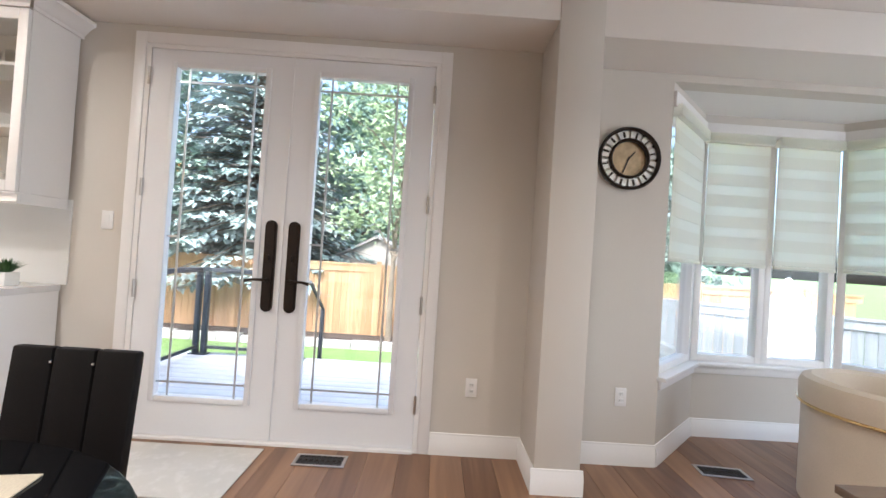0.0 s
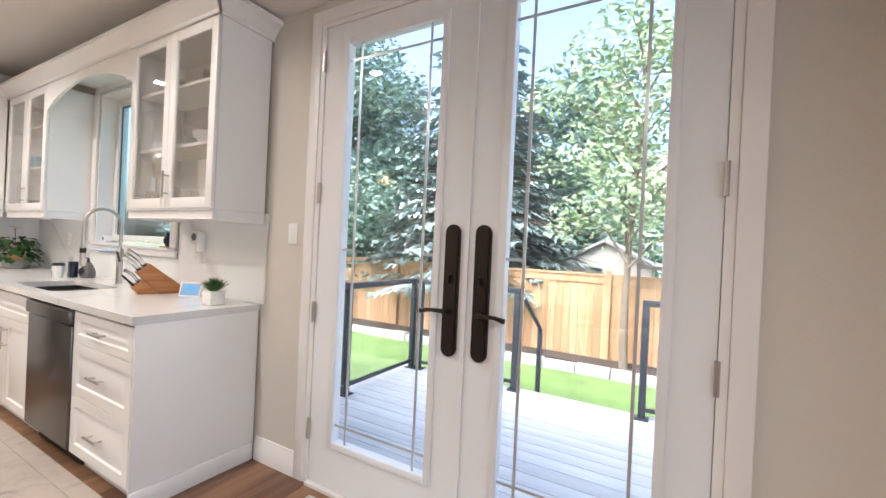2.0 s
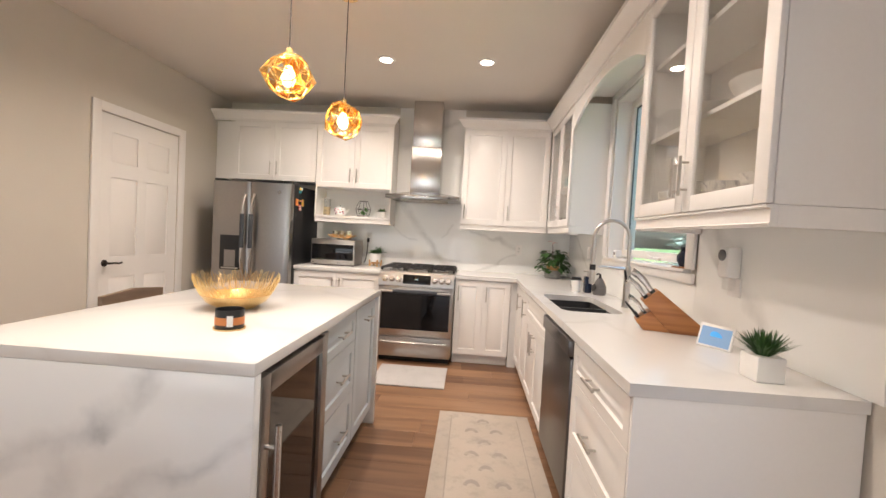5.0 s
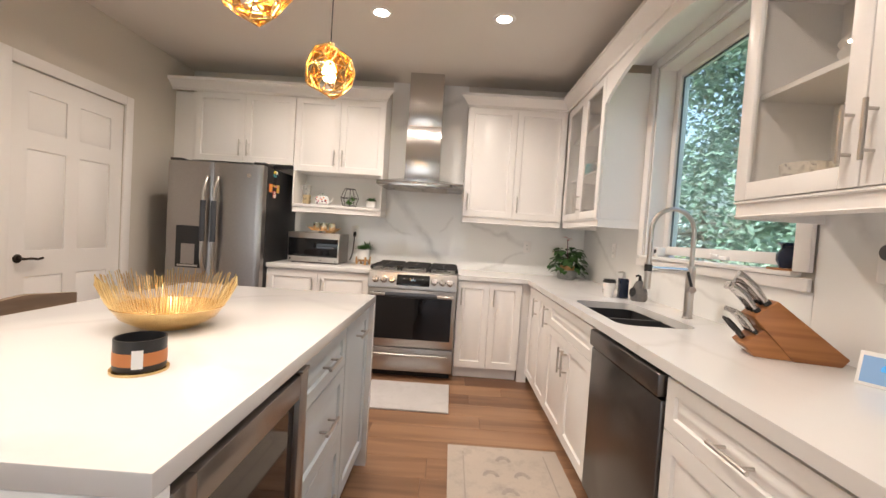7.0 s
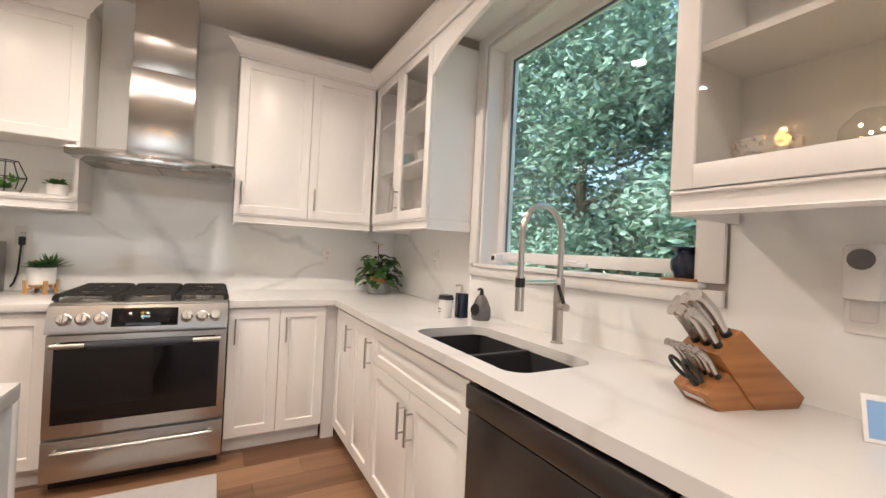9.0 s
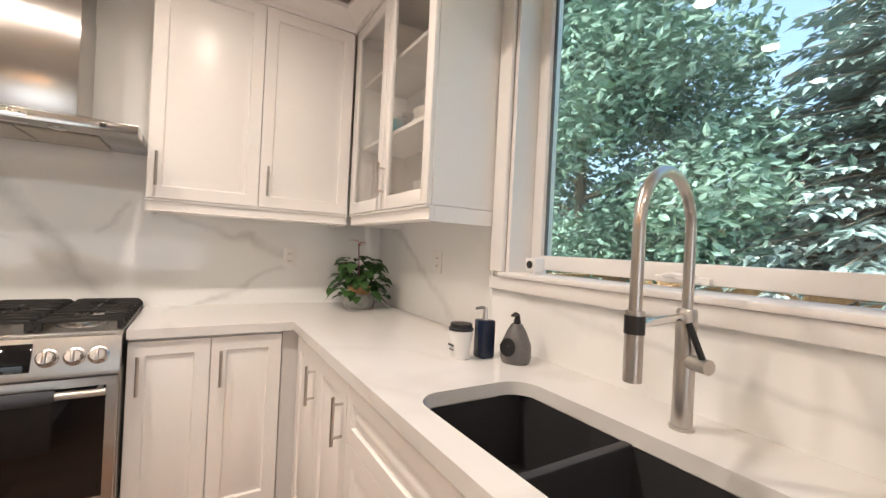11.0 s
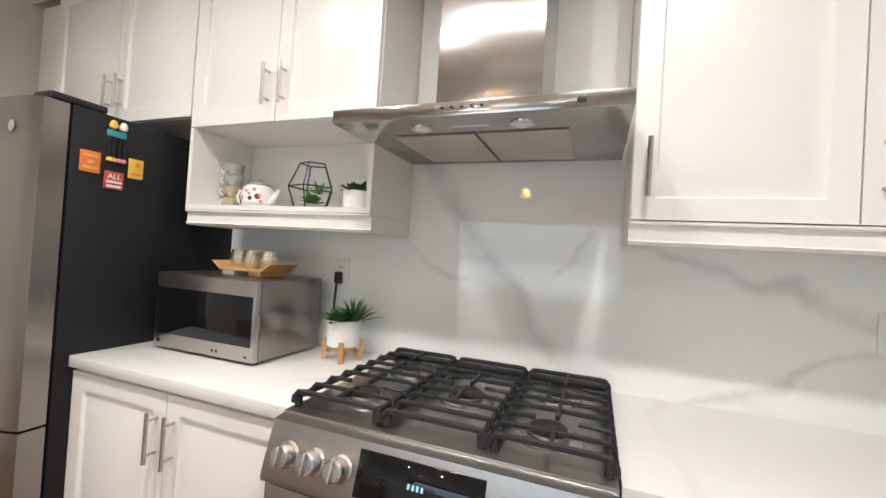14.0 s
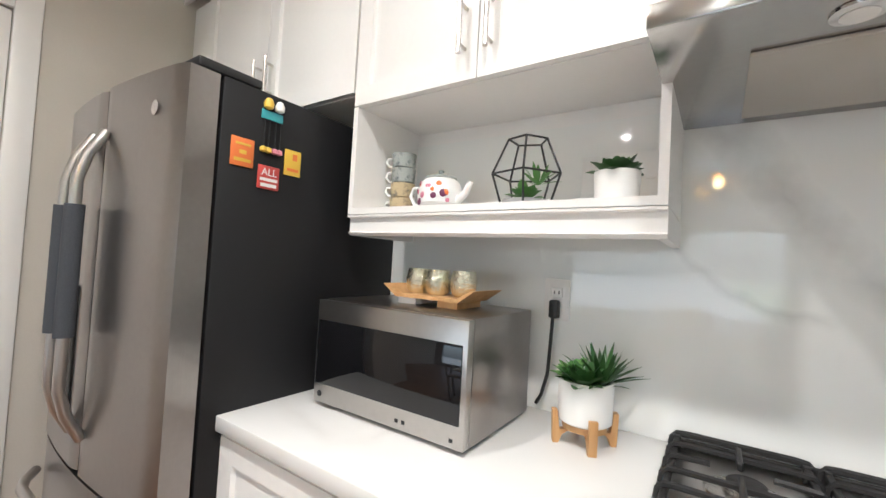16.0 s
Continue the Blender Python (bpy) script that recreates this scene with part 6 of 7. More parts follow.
def faucet(x, y):
    t = thing("faucet", "brushed nickel pull-down spring arm kitchen faucet", "faucet", x, y, CT, 0)
    part("column", lathe([(0.026, 0), (0.026, 0.006), (0.021, 0.008), (0.021, 0.255), (0.018, 0.262), (0.0, 0.262)], 24), M_NICKEL, t)
    # arm swings over the bowl, towards the room and the west
    u = Vector((0.12, -1.0, 0)).normalized()
    R = 0.115
    pts = [Vector((0, 0, 0.255)), Vector((0, 0, 0.34)), Vector((0, 0, 0.43))]
    for i in range(1, 13):
        a = math.pi * i / 12
        pts.append(u * (R - R * math.cos(a)) + Vector((0, 0, 0.43 + R * math.sin(a))))
    pts.append(u * 2 * R + Vector((0, 0, 0.26)))
    part("hose_arch", tube(pts, 0.0115, 14), M_NICKEL, t)
    head = part("spray_head", tube([u * 2 * R + Vector((0, 0, 0.27)), u * 2 * R + Vector((0, 0, 0.14))], 0.017, 16), M_NICKEL, t)
    part("black_collar", tube([u * 2 * R + Vector((0, 0, 0.262)), u * 2 * R + Vector((0, 0, 0.228))], 0.0185, 16), M_BLACK, head, "black rubber collar")
    part("docking_arm", tube([Vector((0, 0, 0.245)), u * 2 * R + Vector((0, 0, 0.245))], 0.009, 10), M_CHROME, t)
    v = Vector((0.95, -0.3, 0)).normalized()
    part("valve", tube([Vector((0, 0, 0.15)), v * 0.062 + Vector((0, 0, 0.15))], 0.016, 14), M_NICKEL, t)
    part("lever", tube([v * 0.052 + Vector((0, 0, 0.15)), v * 0.05 + Vector((-0.03, -0.01, 0.235))], 0.007, 10), M_BLACK, t, "slim dark lever")


faucet(-3.925, 2.495)


def knife_block(x, y, rz):
    """Knives lean towards local -x; the lower, shorter block stands before the tall one."""
    t = thing("knife_block", "acacia knife block full of steel handled knives", "knife block", x, y, CT, rz)
    lean = radians(42)
    d = Vector((-math.sin(lean), 0, math.cos(lean)))      # the way the knives point
    n = Vector((-math.cos(lean), 0, -math.sin(lean)))     # from the tall block to the low one

    def slab(x0, length, thick, half, name, label=""):
        """Leaning block; its foot is cut level with the counter."""
        foot_f, foot_b = x0, x0 + thick / math.cos(lean)
        top_b = (foot_b + d.x * length, d.z * length)
        top_f = (top_b[0] + n.x * thick, top_b[1] + n.z * thick)
        bm = prism([(foot_f, 0.0), (foot_b + 0.012, 0.0), (foot_b + 0.03, 0.028), top_b, top_f], "y", -half, half)
        bmesh.ops.bevel(bm, geom=list(bm.edges), offset=0.004, segments=2, affect="EDGES", profile=0.5)
        part(name, bm, M_ACACIA, t, label)
        return Vector((top_f[0], 0, top_f[1])), Vector((top_b[0], 0, top_b[1]))
    hi_f, hi_b = slab(0.0, 0.262, 0.088, 0.058, "block")
    lo_f, lo_b = slab(-0.108, 0.125, 0.078, 0.052, "front_block", "lower front block")

    def knife(p, L, w, name, label):
        pts = [p - d * 0.012, p + d * 0.02, p + d * L * 0.55 - n * 0.004, p + d * L * 0.86, p + d * L + n * 0.008]
        kn = part(name, tube(pts, w, 10, None, [w * 0.85, w * 0.8, w * 1.12, w * 1.0, w * 1.3]), M_STEEL, t, label)
        part("rivet_band", tube([p + d * 0.002, p + d * 0.014], w * 1.02, 10), M_BLACK, kn)
        return kn
    for f, yy, L, w in ((0.28, -0.040, 0.115, 0.011), (0.28, -0.010, 0.118, 0.011), (0.28, 0.022, 0.112, 0.011),
                        (0.72, -0.036, 0.135, 0.0125), (0.72, 0.004, 0.120, 0.012), (0.72, 0.040, 0.105, 0.012)):
        p = hi_f.lerp(hi_b, f)
        knife(Vector((p.x, yy, p.z)), L, w, "knife", "steel knife handle")
    for i in range(6):
        p = lo_f.lerp(lo_b, 0.72)
        knife(Vector((p.x, -0.043 + 0.0172 * i, p.z)), 0.098, 0.0075, "steak_knife", "steel steak knife handle")
    p = lo_f.lerp(lo_b, 0.25)
    for s in (-1, 1):
        c = Vector((p.x, s * 0.02 - 0.008, p.z)) + d * 0.05
        ring = [c + d * 0.034 * math.cos(a) + Vector((0, 0.017 * math.sin(a), 0)) for a in [2 * math.pi * i / 18 for i in range(19)]]
        part("scissor_grip", tube(ring, 0.005, 8), M_BLACK, t, "black scissor grip")
    part("scissor_shank", tube([Vector((p.x, -0.008, p.z)) - d * 0.01, Vector((p.x, -0.008, p.z)) + d * 0.03], 0.009, 8), M_BLACK, t)
    q = lo_f - d * 0.028 + n * 0.0005
    plate = bmesh.new()
    vs = [q + Vector((0, yy, 0)) + d * h for yy, h in ((-0.03, -0.009), (0.03, -0.009), (0.03, 0.009), (-0.03, 0.009))]
    lo = [plate.verts.new(v) for v in vs]
    hi = [plate.verts.new(v + n * 0.0015) for v in vs]
    plate.faces.new(lo), plate.faces.new(hi)
    for i in range(4):
        plate.faces.new((lo[i], lo[(i + 1) % 4], hi[(i + 1) % 4], hi[i]))
    part("label_plate", plate, M_CHROME, t, "small steel plate")


knife_block(-3.25, 2.44, 74)


def leaf_bm(bm, base, direction, L, w, droop=0.3, n=4):
    d = Vector(direction).normalized()
    side = d.cross(Vector((0, 0, 1)))
    side = side.normalized() if side.length > 1e-3 else Vector((1, 0, 0))
    rows = []
    for i in range(n + 1):
        u = i / n
        c = Vector(base) + d * L * u - Vector((0, 0, 1)) * droop * L * u * u
        ww = w * math.sin(math.pi * min(0.98, 0.08 + 0.9 * u)) ** 0.8
        rows.append((bm.verts.new(c - side * ww + Vector((0, 0, ww * 0.3))), bm.verts.new(c), bm.verts.new(c + side * ww + Vector((0, 0, ww * 0.3)))))
    for a, b in zip(rows, rows[1:]):
        bm.faces.new((a[0], a[1], b[1], b[0]))
        bm.faces.new((a[1], a[2], b[2], b[1]))
    return bm


def succulent(t, x, y, z, r, count, length, spiky, seed, material):
    q = random.Random(seed)
    for i in range(count):
        a = i * 2.4
        el = 0.25 + 1.1 * i / count
        bm = leaf_bm(bmesh.new(), (x + 0.2 * r * math.cos(a), y + 0.2 * r * math.sin(a), z), (math.cos(a) * math.cos(el), math.sin(a) * math.cos(el), math.sin(el)), length * q.uniform(0.8, 1.1), 0.0065 if spiky else 0.017, 0.1, 3)
        part("leaf", bm, material, t)


def footed_planter(x, y):
    t = thing("planter", "white pot with succulents on a small wooden stand", "potted plant", x, y, CT)
    part("pot", lathe([(0.0, 0.05), (0.052, 0.05), (0.06, 0.056), (0.062, 0.148), (0.057, 0.148), (0.055, 0.135), (0.0, 0.133)], 32), M_WHITEPOT, t, "white ceramic pot")
    st = part("stand", lathe([(0.0, 0.036), (0.05, 0.036), (0.05, 0.049), (0.0, 0.049)], 20), M_LTWOOD, t, "light wood stand")
    for k in range(4):
        bm = prism([(0.03, 0.034), (0.058, 0.03), (0.064, 0.075), (0.075, 0.075), (0.072, 0.0), (0.060, 0.0), (0.052, 0.02)], "y", -0.009, 0.009)
        bmesh.ops.rotate(bm, verts=bm.verts, matrix=Matrix.Rotation(radians(90 * k + 30), 3, "Z"))
        part("foot", bm, M_LTWOOD, st)
    succulent(t, -0.01, -0.025, 0.135, 0.03, 26, 0.062, False, 1, M_GREEN2)
    succulent(t, -0.02, 0.03, 0.135, 0.03, 46, 0.105, True, 2, M_GREEN)
    succulent(t, 0.03, 0.0, 0.135, 0.03, 24, 0.066, False, 3, M_GREEN)


footed_planter(-5.83, 0.425)


def microwave():
    w, d, h = 0.475, 0.34, 0.285
    t = thing("microwave", "stainless countertop microwave with a black door", "microwave", -5.575, -0.225, CT, 90)
    part("case", boxes((0, w, 0.025, d, 0.01, h), bev=0.004), M_DSTEEL, t)
    part("foot", boxes((0.02, 0.05, 0.05, 0.08, 0, 0.0105)), M_BLACK, t)
    part("foot", boxes((w - 0.05, w - 0.02, 0.05, 0.08, 0, 0.0105)), M_BLACK, t)
    part("foot", boxes((w / 2 - 0.05, w / 2 + 0.05, d - 0.08, d - 0.05, 0, 0.0105)), M_BLACK, t)
    dr = part("door", boxes((0, w, 0.0, 0.024, 0.012, h - 0.002), bev=0.003), M_STEELV, t, "steel framed door")
    part("door_glass", boxes((0.008, w - 0.012, -0.003, 0.001, 0.062, h - 0.055), bev=0.001), M_BGLASS, dr, "black door glass")
    part("badge", lathe([(0.008, 0), (0.008, 0.001), (0.0, 0.001)], 14), M_BLACK, dr, "small round badge").matrix_basis = pose(0.025, -0.0002, 0.035, 90)
    for mx, mz in ((0.29, 0.028), (0.31, 0.028), (0.44, 0.025)):
        part("touch_mark", boxes((mx, mx + 0.009, -0.0012, 0.0, mz, mz + 0.008)), M_BLACK, dr)


microwave()
M_MERCURY = mat("mercury_glass", (0.72, 0.69, 0.55), 0.14, 0.95, 90, 0.4, 0.6)
t = thing("wooden_tray", "light wooden footed tray on the microwave", "tray", -5.76, 0.05, CT + 0.286)
part("tray_body", prism([(-0.145, 0.05), (-0.10, 0.018), (0.10, 0.018), (0.145, 0.05), (0.135, 0.05), (0.095, 0.027), (-0.095, 0.027), (-0.135, 0.05)], "x", -0.075, 0.075), M_LTWOOD, t)
part("tray_foot", boxes((-0.06, 0.06, -0.10, -0.04, 0, 0.0175)), M_WHITEPOT, t)
part("tray_foot", boxes((-0.06, 0.06, 0.03, 0.09, 0, 0.0175)), M_LTWOOD, t)
for k in range(3):
    solid("votive_cup", lathe([(0.0, 0.0), (0.024, 0.0), (0.033, 0.012), (0.036, 0.04), (0.03, 0.068), (0.028, 0.068), (0.033, 0.04), (0.030, 0.014), (0.0, 0.006)], 24), M_MERCURY, "silver gold mercury glass votive cup on the tray", "cup", -5.755 + 0.01 * (k % 2), -0.025 + 0.074 * k, CT + 0.3135, 0, "votive cups")
t = thing("power_cord", "black power cord plugged in behind the microwave", "cord", 0, 0, 0)
part("plug", boxes((WW + 0.0165, WW + 0.045, 0.287, 0.313, 1.175, 1.225), bev=0.006), M_BLACK, t)
part("cable", tube([(WW + 0.04, 0.30, 1.18), (WW + 0.045, 0.298, 1.10), (WW + 0.035, 0.29, 1.02), (WW + 0.035, 0.275, 0.96), (WW + 0.04, 0.262, 0.935)], 0.005, 8), M_BLACK, t)

SH = UZ0 + 0.0185   # display shelf surface
M_CUPA = rug_mat("patterned_ceramic", (0.50, 0.40, 0.24), (0.06, 0.07, 0.08), 45, 1.0)
M_CUPB = rug_mat("blue_patterned_ceramic", (0.36, 0.38, 0.36), (0.06, 0.08, 0.10), 50, 1.0)
for k in range(4):
    t = thing("mug", "patterned stacking mug in a pile on the shelf", "mug", -5.82, -0.16, SH + 0.047 * k, 0, "stacked mugs")
    part("cup", lathe([(0.0, 0.0), (0.032, 0.0), (0.036, 0.004), (0.039, 0.046), (0.036, 0.046), (0.033, 0.006), (0.0, 0.005)], 26), (M_CUPA, M_CUPB)[k // 2 % 2], t)
    part("handle", tube([(0.0, -0.036, 0.038), (0.008, -0.058, 0.036), (0.01, -0.062, 0.022), (0.006, -0.052, 0.010), (0, -0.035, 0.010)], 0.0045, 8), M_WHITEPOT, t, "white handle")


def teapot():
    t = thing("teapot", "small white teapot with painted flowers", "teapot", -5.80, 0.0, SH)
    part("pot", lathe([(0.0, 0.0), (0.045, 0.0), (0.064, 0.02), (0.066, 0.05), (0.056, 0.082), (0.045, 0.092), (0.0, 0.092)], 30), M_WHITEPOT, t)
    part("lid", lathe([(0.047, 0.0925), (0.046, 0.098), (0.02, 0.105), (0.006, 0.106), (0.009, 0.118), (0.0, 0.122)], 24), M_CUPB, t)
    part("handle", tube([(0.0, -0.06, 0.07), (0.01, -0.09, 0.07), (0.012, -0.098, 0.045), (0.008, -0.085, 0.02), (0.0, -0.062, 0.02)], 0.006, 8), M_WHITEPOT, t)
    part("spout", tube([(0.0, 0.058, 0.03), (0.0, 0.085, 0.05), (0, 0.1, 0.08)], 0.01, 10, None, [0.014, 0.011, 0.008]), M_WHITEPOT, t)
    q = random.Random(3)
    for k in range(16):
        a, z = radians(q.uniform(-70, 70)), q.uniform(0.02, 0.075)
        rr = 0.0655 if z < 0.055 else 0.060
        bm = lathe([(0.0, 0.0), (q.uniform(0.006, 0.012), 0.0), (0.0, 0.003)], 8)
        bmesh.ops.transform(bm, verts=bm.verts, matrix=Matrix.Translation((rr * math.cos(a), rr * math.sin(a), z)) @ Matrix.Rotation(a, 4, "Z") @ Matrix.Rotation(radians(90), 4, "Y"))
        part("painted_flower", bm, (M_PINK, M_ORANGE, M_PLUM)[k % 3], t)


M_PINK = mat("pink_enamel", (0.62, 0.22, 0.30), 0.4)
M_ORANGE = mat("orange_enamel", (0.75, 0.20, 0.05), 0.4)
M_PLUM = mat("plum_enamel", (0.14, 0.03, 0.08), 0.4)
M_YELLOW = mat("yellow_enamel", (0.72, 0.48, 0.06), 0.4)
M_TEAL = mat("teal_enamel", (0.06, 0.32, 0.36), 0.4)
M_REDLAB = mat("red_label", (0.50, 0.06, 0.05), 0.5)
teapot()


def terrarium():
    t = thing("terrarium", "black wire geometric terrarium with an air plant", "terrarium", -5.80, 0.265, SH)
    n = 5
    def ring(r, z, tw):
        return [Vector((r * math.cos(2 * math.pi * k / n + tw), r * math.sin(2 * math.pi * k / n + tw), z)) for k in range(n)]
    a, b, c = ring(0.062, 0.004, 0.3), ring(0.088, 0.085, 0.3), ring(0.05, 0.175, 0.3)
    for k in range(n):
        for p, q in ((a[k], a[(k + 1) % n]), (b[k], b[(k + 1) % n]), (c[k], c[(k + 1) % n]), (a[k], b[k]), (b[k], c[k])):
            part("wire", tube([p, q], 0.0028, 6), M_BLACK, t)
    part("pebble_bed", lathe([(0.0, 0.003), (0.055, 0.003), (0.06, 0.02), (0.0, 0.024)], 20), M_STONE, t, "white pebbles")
    succulent(t, 0.0, 0.0, 0.022, 0.03, 14, 0.055, False, 7, M_GREEN2)
    succulent(t, 0.0, 0.03, 0.06, 0.03, 14, 0.06, True, 8, M_GREEN2)


terrarium()
t = thing("small_planter", "small white pot with a green succulent on the shelf", "potted plant", -5.755, 0.49, SH)
part("pot", lathe([(0.0, 0.0), (0.036, 0.0), (0.044, 0.006), (0.047, 0.065), (0.043, 0.065), (0.041, 0.055), (0.0, 0.053)], 28), M_WHITEPOT, t)
succulent(t, 0, 0, 0.055, 0.06, 24, 0.055, False, 5, M_GREEN)
solid("white_plaque", boxes((0, 0.012, 0, 0.20, 0, 0.16), (0.0121, 0.016, 0.02, 0.18, 0.09, 0.094), (0.0121, 0.016, 0.02, 0.15, 0.06, 0.064), bev=0.001), M_WHITEPOT, "white embossed plaque leaning at the back of the shelf", "plaque", -5.965, 0.36, SH)

# fridge magnets, on the side towards the range
FS = -0.325 + 0.0005
def magnet(name, x, z, w, h, material, label):
    t = thing(name, label, "magnet", x, FS, z, 180, "fridge magnets")
    part("plate", boxes((-w / 2, w / 2, -0.005, 0, -h / 2, h / 2), bev=0.002), material, t)
    return t


def bars(t, rows, material):
    for (bx, bz, bw, bh) in rows:
        part("print_bar", boxes((bx - bw / 2, bx + bw / 2, -0.0062, -0.0051, bz - bh / 2, bz + bh / 2)), material, t)


t = magnet("square_magnet", -5.46, 1.51, 0.062, 0.062, M_REDLAB, "red and white square magnet on the fridge")
bars(t, [(0, -0.006, 0.05, 0.008), (0, -0.021, 0.046, 0.009)], M_WHITEPOT)
cu = bpy.data.curves.new("lettering", "FONT")
cu.body, cu.size, cu.align_x, cu.extrude = "ALL", 0.027, "CENTER", 0.0006
tx = new("lettering", cu)
dg = bpy.context.evaluated_depsgraph_get()
tm = bpy.data.meshes.new_from_object(tx.evaluated_get(dg))
bpy.data.objects.remove(tx)
tm.materials.clear()
tm.materials.append(M_WHITEPOT)
lt = new("lettering", tm)
lt.parent = t
lt.matrix_basis = pose(0, -0.0058, 0.005, 90)
t = magnet("square_magnet", -5.385, 1.56, 0.06, 0.072, M_ORANGE, "orange square magnet on the fridge")
bars(t, [(0, 0.02, 0.04, 0.006), (0, 0.0, 0.018, 0.010), (0, -0.02, 0.044, 0.008)], M_YELLOW)
t = magnet("square_magnet", -5.53, 1.565, 0.052, 0.072, M_YELLOW, "yellow square magnet on the fridge")
bars(t, [(0.005, 0.016, 0.014, 0.018), (0, -0.02, 0.036, 0.008)], M_ORANGE)
t = magnet("dangling_magnet", -5.46, 1.675, 0.062, 0.024, M_TEAL, "teal novelty magnet with dangling legs on the fridge")
for k, (lx, m) in enumerate(((-0.022, M_YELLOW), (-0.008, M_YELLOW), (0.01, M_PINK), (0.024, M_PINK))):
    leg = part("dangler", tube([(lx, -0.004, -0.012), (lx, -0.004, -0.085)], 0.0022, 6), M_BLACK, t)
    part("dangler_tip", lathe([(0.0, -0.102), (0.009, -0.098), (0.008, -0.088), (0.0, -0.084)], 10, centre=(lx, -0.006, 0)), m, leg)
for lx, m in ((0.018, M_WHITEPOT), (-0.014, M_YELLOW)):
    part("ornament", lathe([(0.0, 0.012), (0.012, 0.018), (0.013, 0.03), (0.008, 0.042), (0.0, 0.046)], 12, centre=(lx, -0.006, 0)), m, t)

# corner plant
def corner_plant(x, y):
    q = random.Random(21)
    t = thing("pothos_plant", "leafy green pothos in a woven basket pot", "potted plant", x, y, CT)
    part("basket", lathe([(0.0, 0.0), (0.075, 0.0), (0.088, 0.02), (0.09, 0.06), (0.08, 0.085), (0.074, 0.085), (0.0, 0.06)], 30), M_STONE, t, "pale woven basket")
    part("inner_pot", lathe([(0.0, 0.062), (0.062, 0.062), (0.068, 0.125), (0.06, 0.125), (0.0, 0.11)], 26), M_LTWOOD, t, "tan inner pot")
    for i in range(95):
        a = q.uniform(0, 2 * math.pi)
        h = q.uniform(0.06, 0.30)
        rr = q.uniform(0.02, 0.12) if h > 0.2 else q.uniform(0.08, 0.15)
        b = Vector((rr * math.cos(a), rr * math.sin(a), h))
        bm = leaf_bm(bmesh.new(), b, (math.cos(a + q.uniform(-0.6, 0.6)), math.sin(a + q.uniform(-0.6, 0.6)), q.uniform(-0.5, 0.4)), q.uniform(0.05, 0.085), q.uniform(0.024, 0.036), 0.5, 4)
        part("leaf", bm, M_GREEN, t)
    for i in range(14):
        a = q.uniform(0, 2 * math.pi)
        part("stem", tube([(0, 0, 0.11), (0.05 * math.cos(a), 0.05 * math.sin(a), 0.2), (0.12 * math.cos(a), 0.12 * math.sin(a), q.uniform(0.1, 0.25))], 0.003, 5), M_GREEN, t)
    for k in range(3):
        part("red_leaf", leaf_bm(bmesh.new(), (0.02, -0.02, 0.36 + 0.012 * k), (math.cos(2 * k), math.sin(2 * k), 0.3), 0.06, 0.012, 0.2), M_REDLAB, t, "dark red leaf")
    part("red_stem", tube([(0, 0, 0.12), (0.02, -0.02, 0.37)], 0.003, 5), M_PLUM, t)


corner_plant(-5.72, 2.39)

# by the sink
t = thing("coffee_cup", "white takeaway cup with a black lid", "cup", -4.585, 2.35, CT)
part("cup", lathe([(0.0, 0.0), (0.03, 0.0), (0.04, 0.095), (0.0, 0.095)], 28), M_WHITEPOT, t)
part("lid", lathe([(0.042, 0.0955), (0.043, 0.102), (0.038, 0.106), (0.037, 0.118), (0.0, 0.118)], 28), M_BLACK, t, "black plastic lid")
bmx = boxes((-0.016, 0.016, -0.0395, -0.037, 0.045, 0.05), (-0.012, 0.012, -0.0375, -0.035, 0.03, 0.034))
part("print_bar", bmx, M_BLACK, t)
M_NAVY = mat("navy_glass", (0.012, 0.02, 0.045), 0.12, grain=20, var=0.1, bump=0.0)
M_GREYCER = mat("grey_ceramic", (0.13, 0.125, 0.125), 0.35, grain=60, var=0.2, bump=0.05)
t = thing("soap_bottle", "square navy glass soap bottle with pump", "bottle", -4.565, 2.435, CT)
part("bottle", boxes((-0.027, 0.027, -0.027, 0.027, 0, 0.13), bev=0.006), M_NAVY, t)
part("pump", tube([(0, 0, 0.13), (0, 0, 0.168), (-0.004, -0.012, 0.172), (-0.012, -0.035, 0.168)], 0.006, 8, None, [0.011, 0.006, 0.006, 0.005]), M_NICKEL, t, "steel pump")
t = thing("soap_dispenser", "grey ceramic soap dispenser with sponge hollow", "soap dispenser", -4.475, 2.50, CT)
part("body", lathe([(0.0, 0.0), (0.045, 0.0), (0.052, 0.02), (0.05, 0.06), (0.032, 0.105), (0.018, 0.128), (0.0, 0.128)], 30), M_GREYCER, t)
# Black disc on the body: the hollow's shade as colour, nothing is carved.
part("hollow_shade", lathe([(0.0, 0.0), (0.028, 0.0), (0.03, 0.004), (0.0, 0.005)], 20), M_BLACK, t).matrix_basis = pose(0.012, -0.044, 0.055, 80, 0, 15)
part("pump", tube([(0, 0, 0.128), (0, 0, 0.158), (0.004, -0.012, 0.162), (0.01, -0.03, 0.158)], 0.007, 8, None, [0.013, 0.008, 0.007, 0.006]), M_BLACK, t)

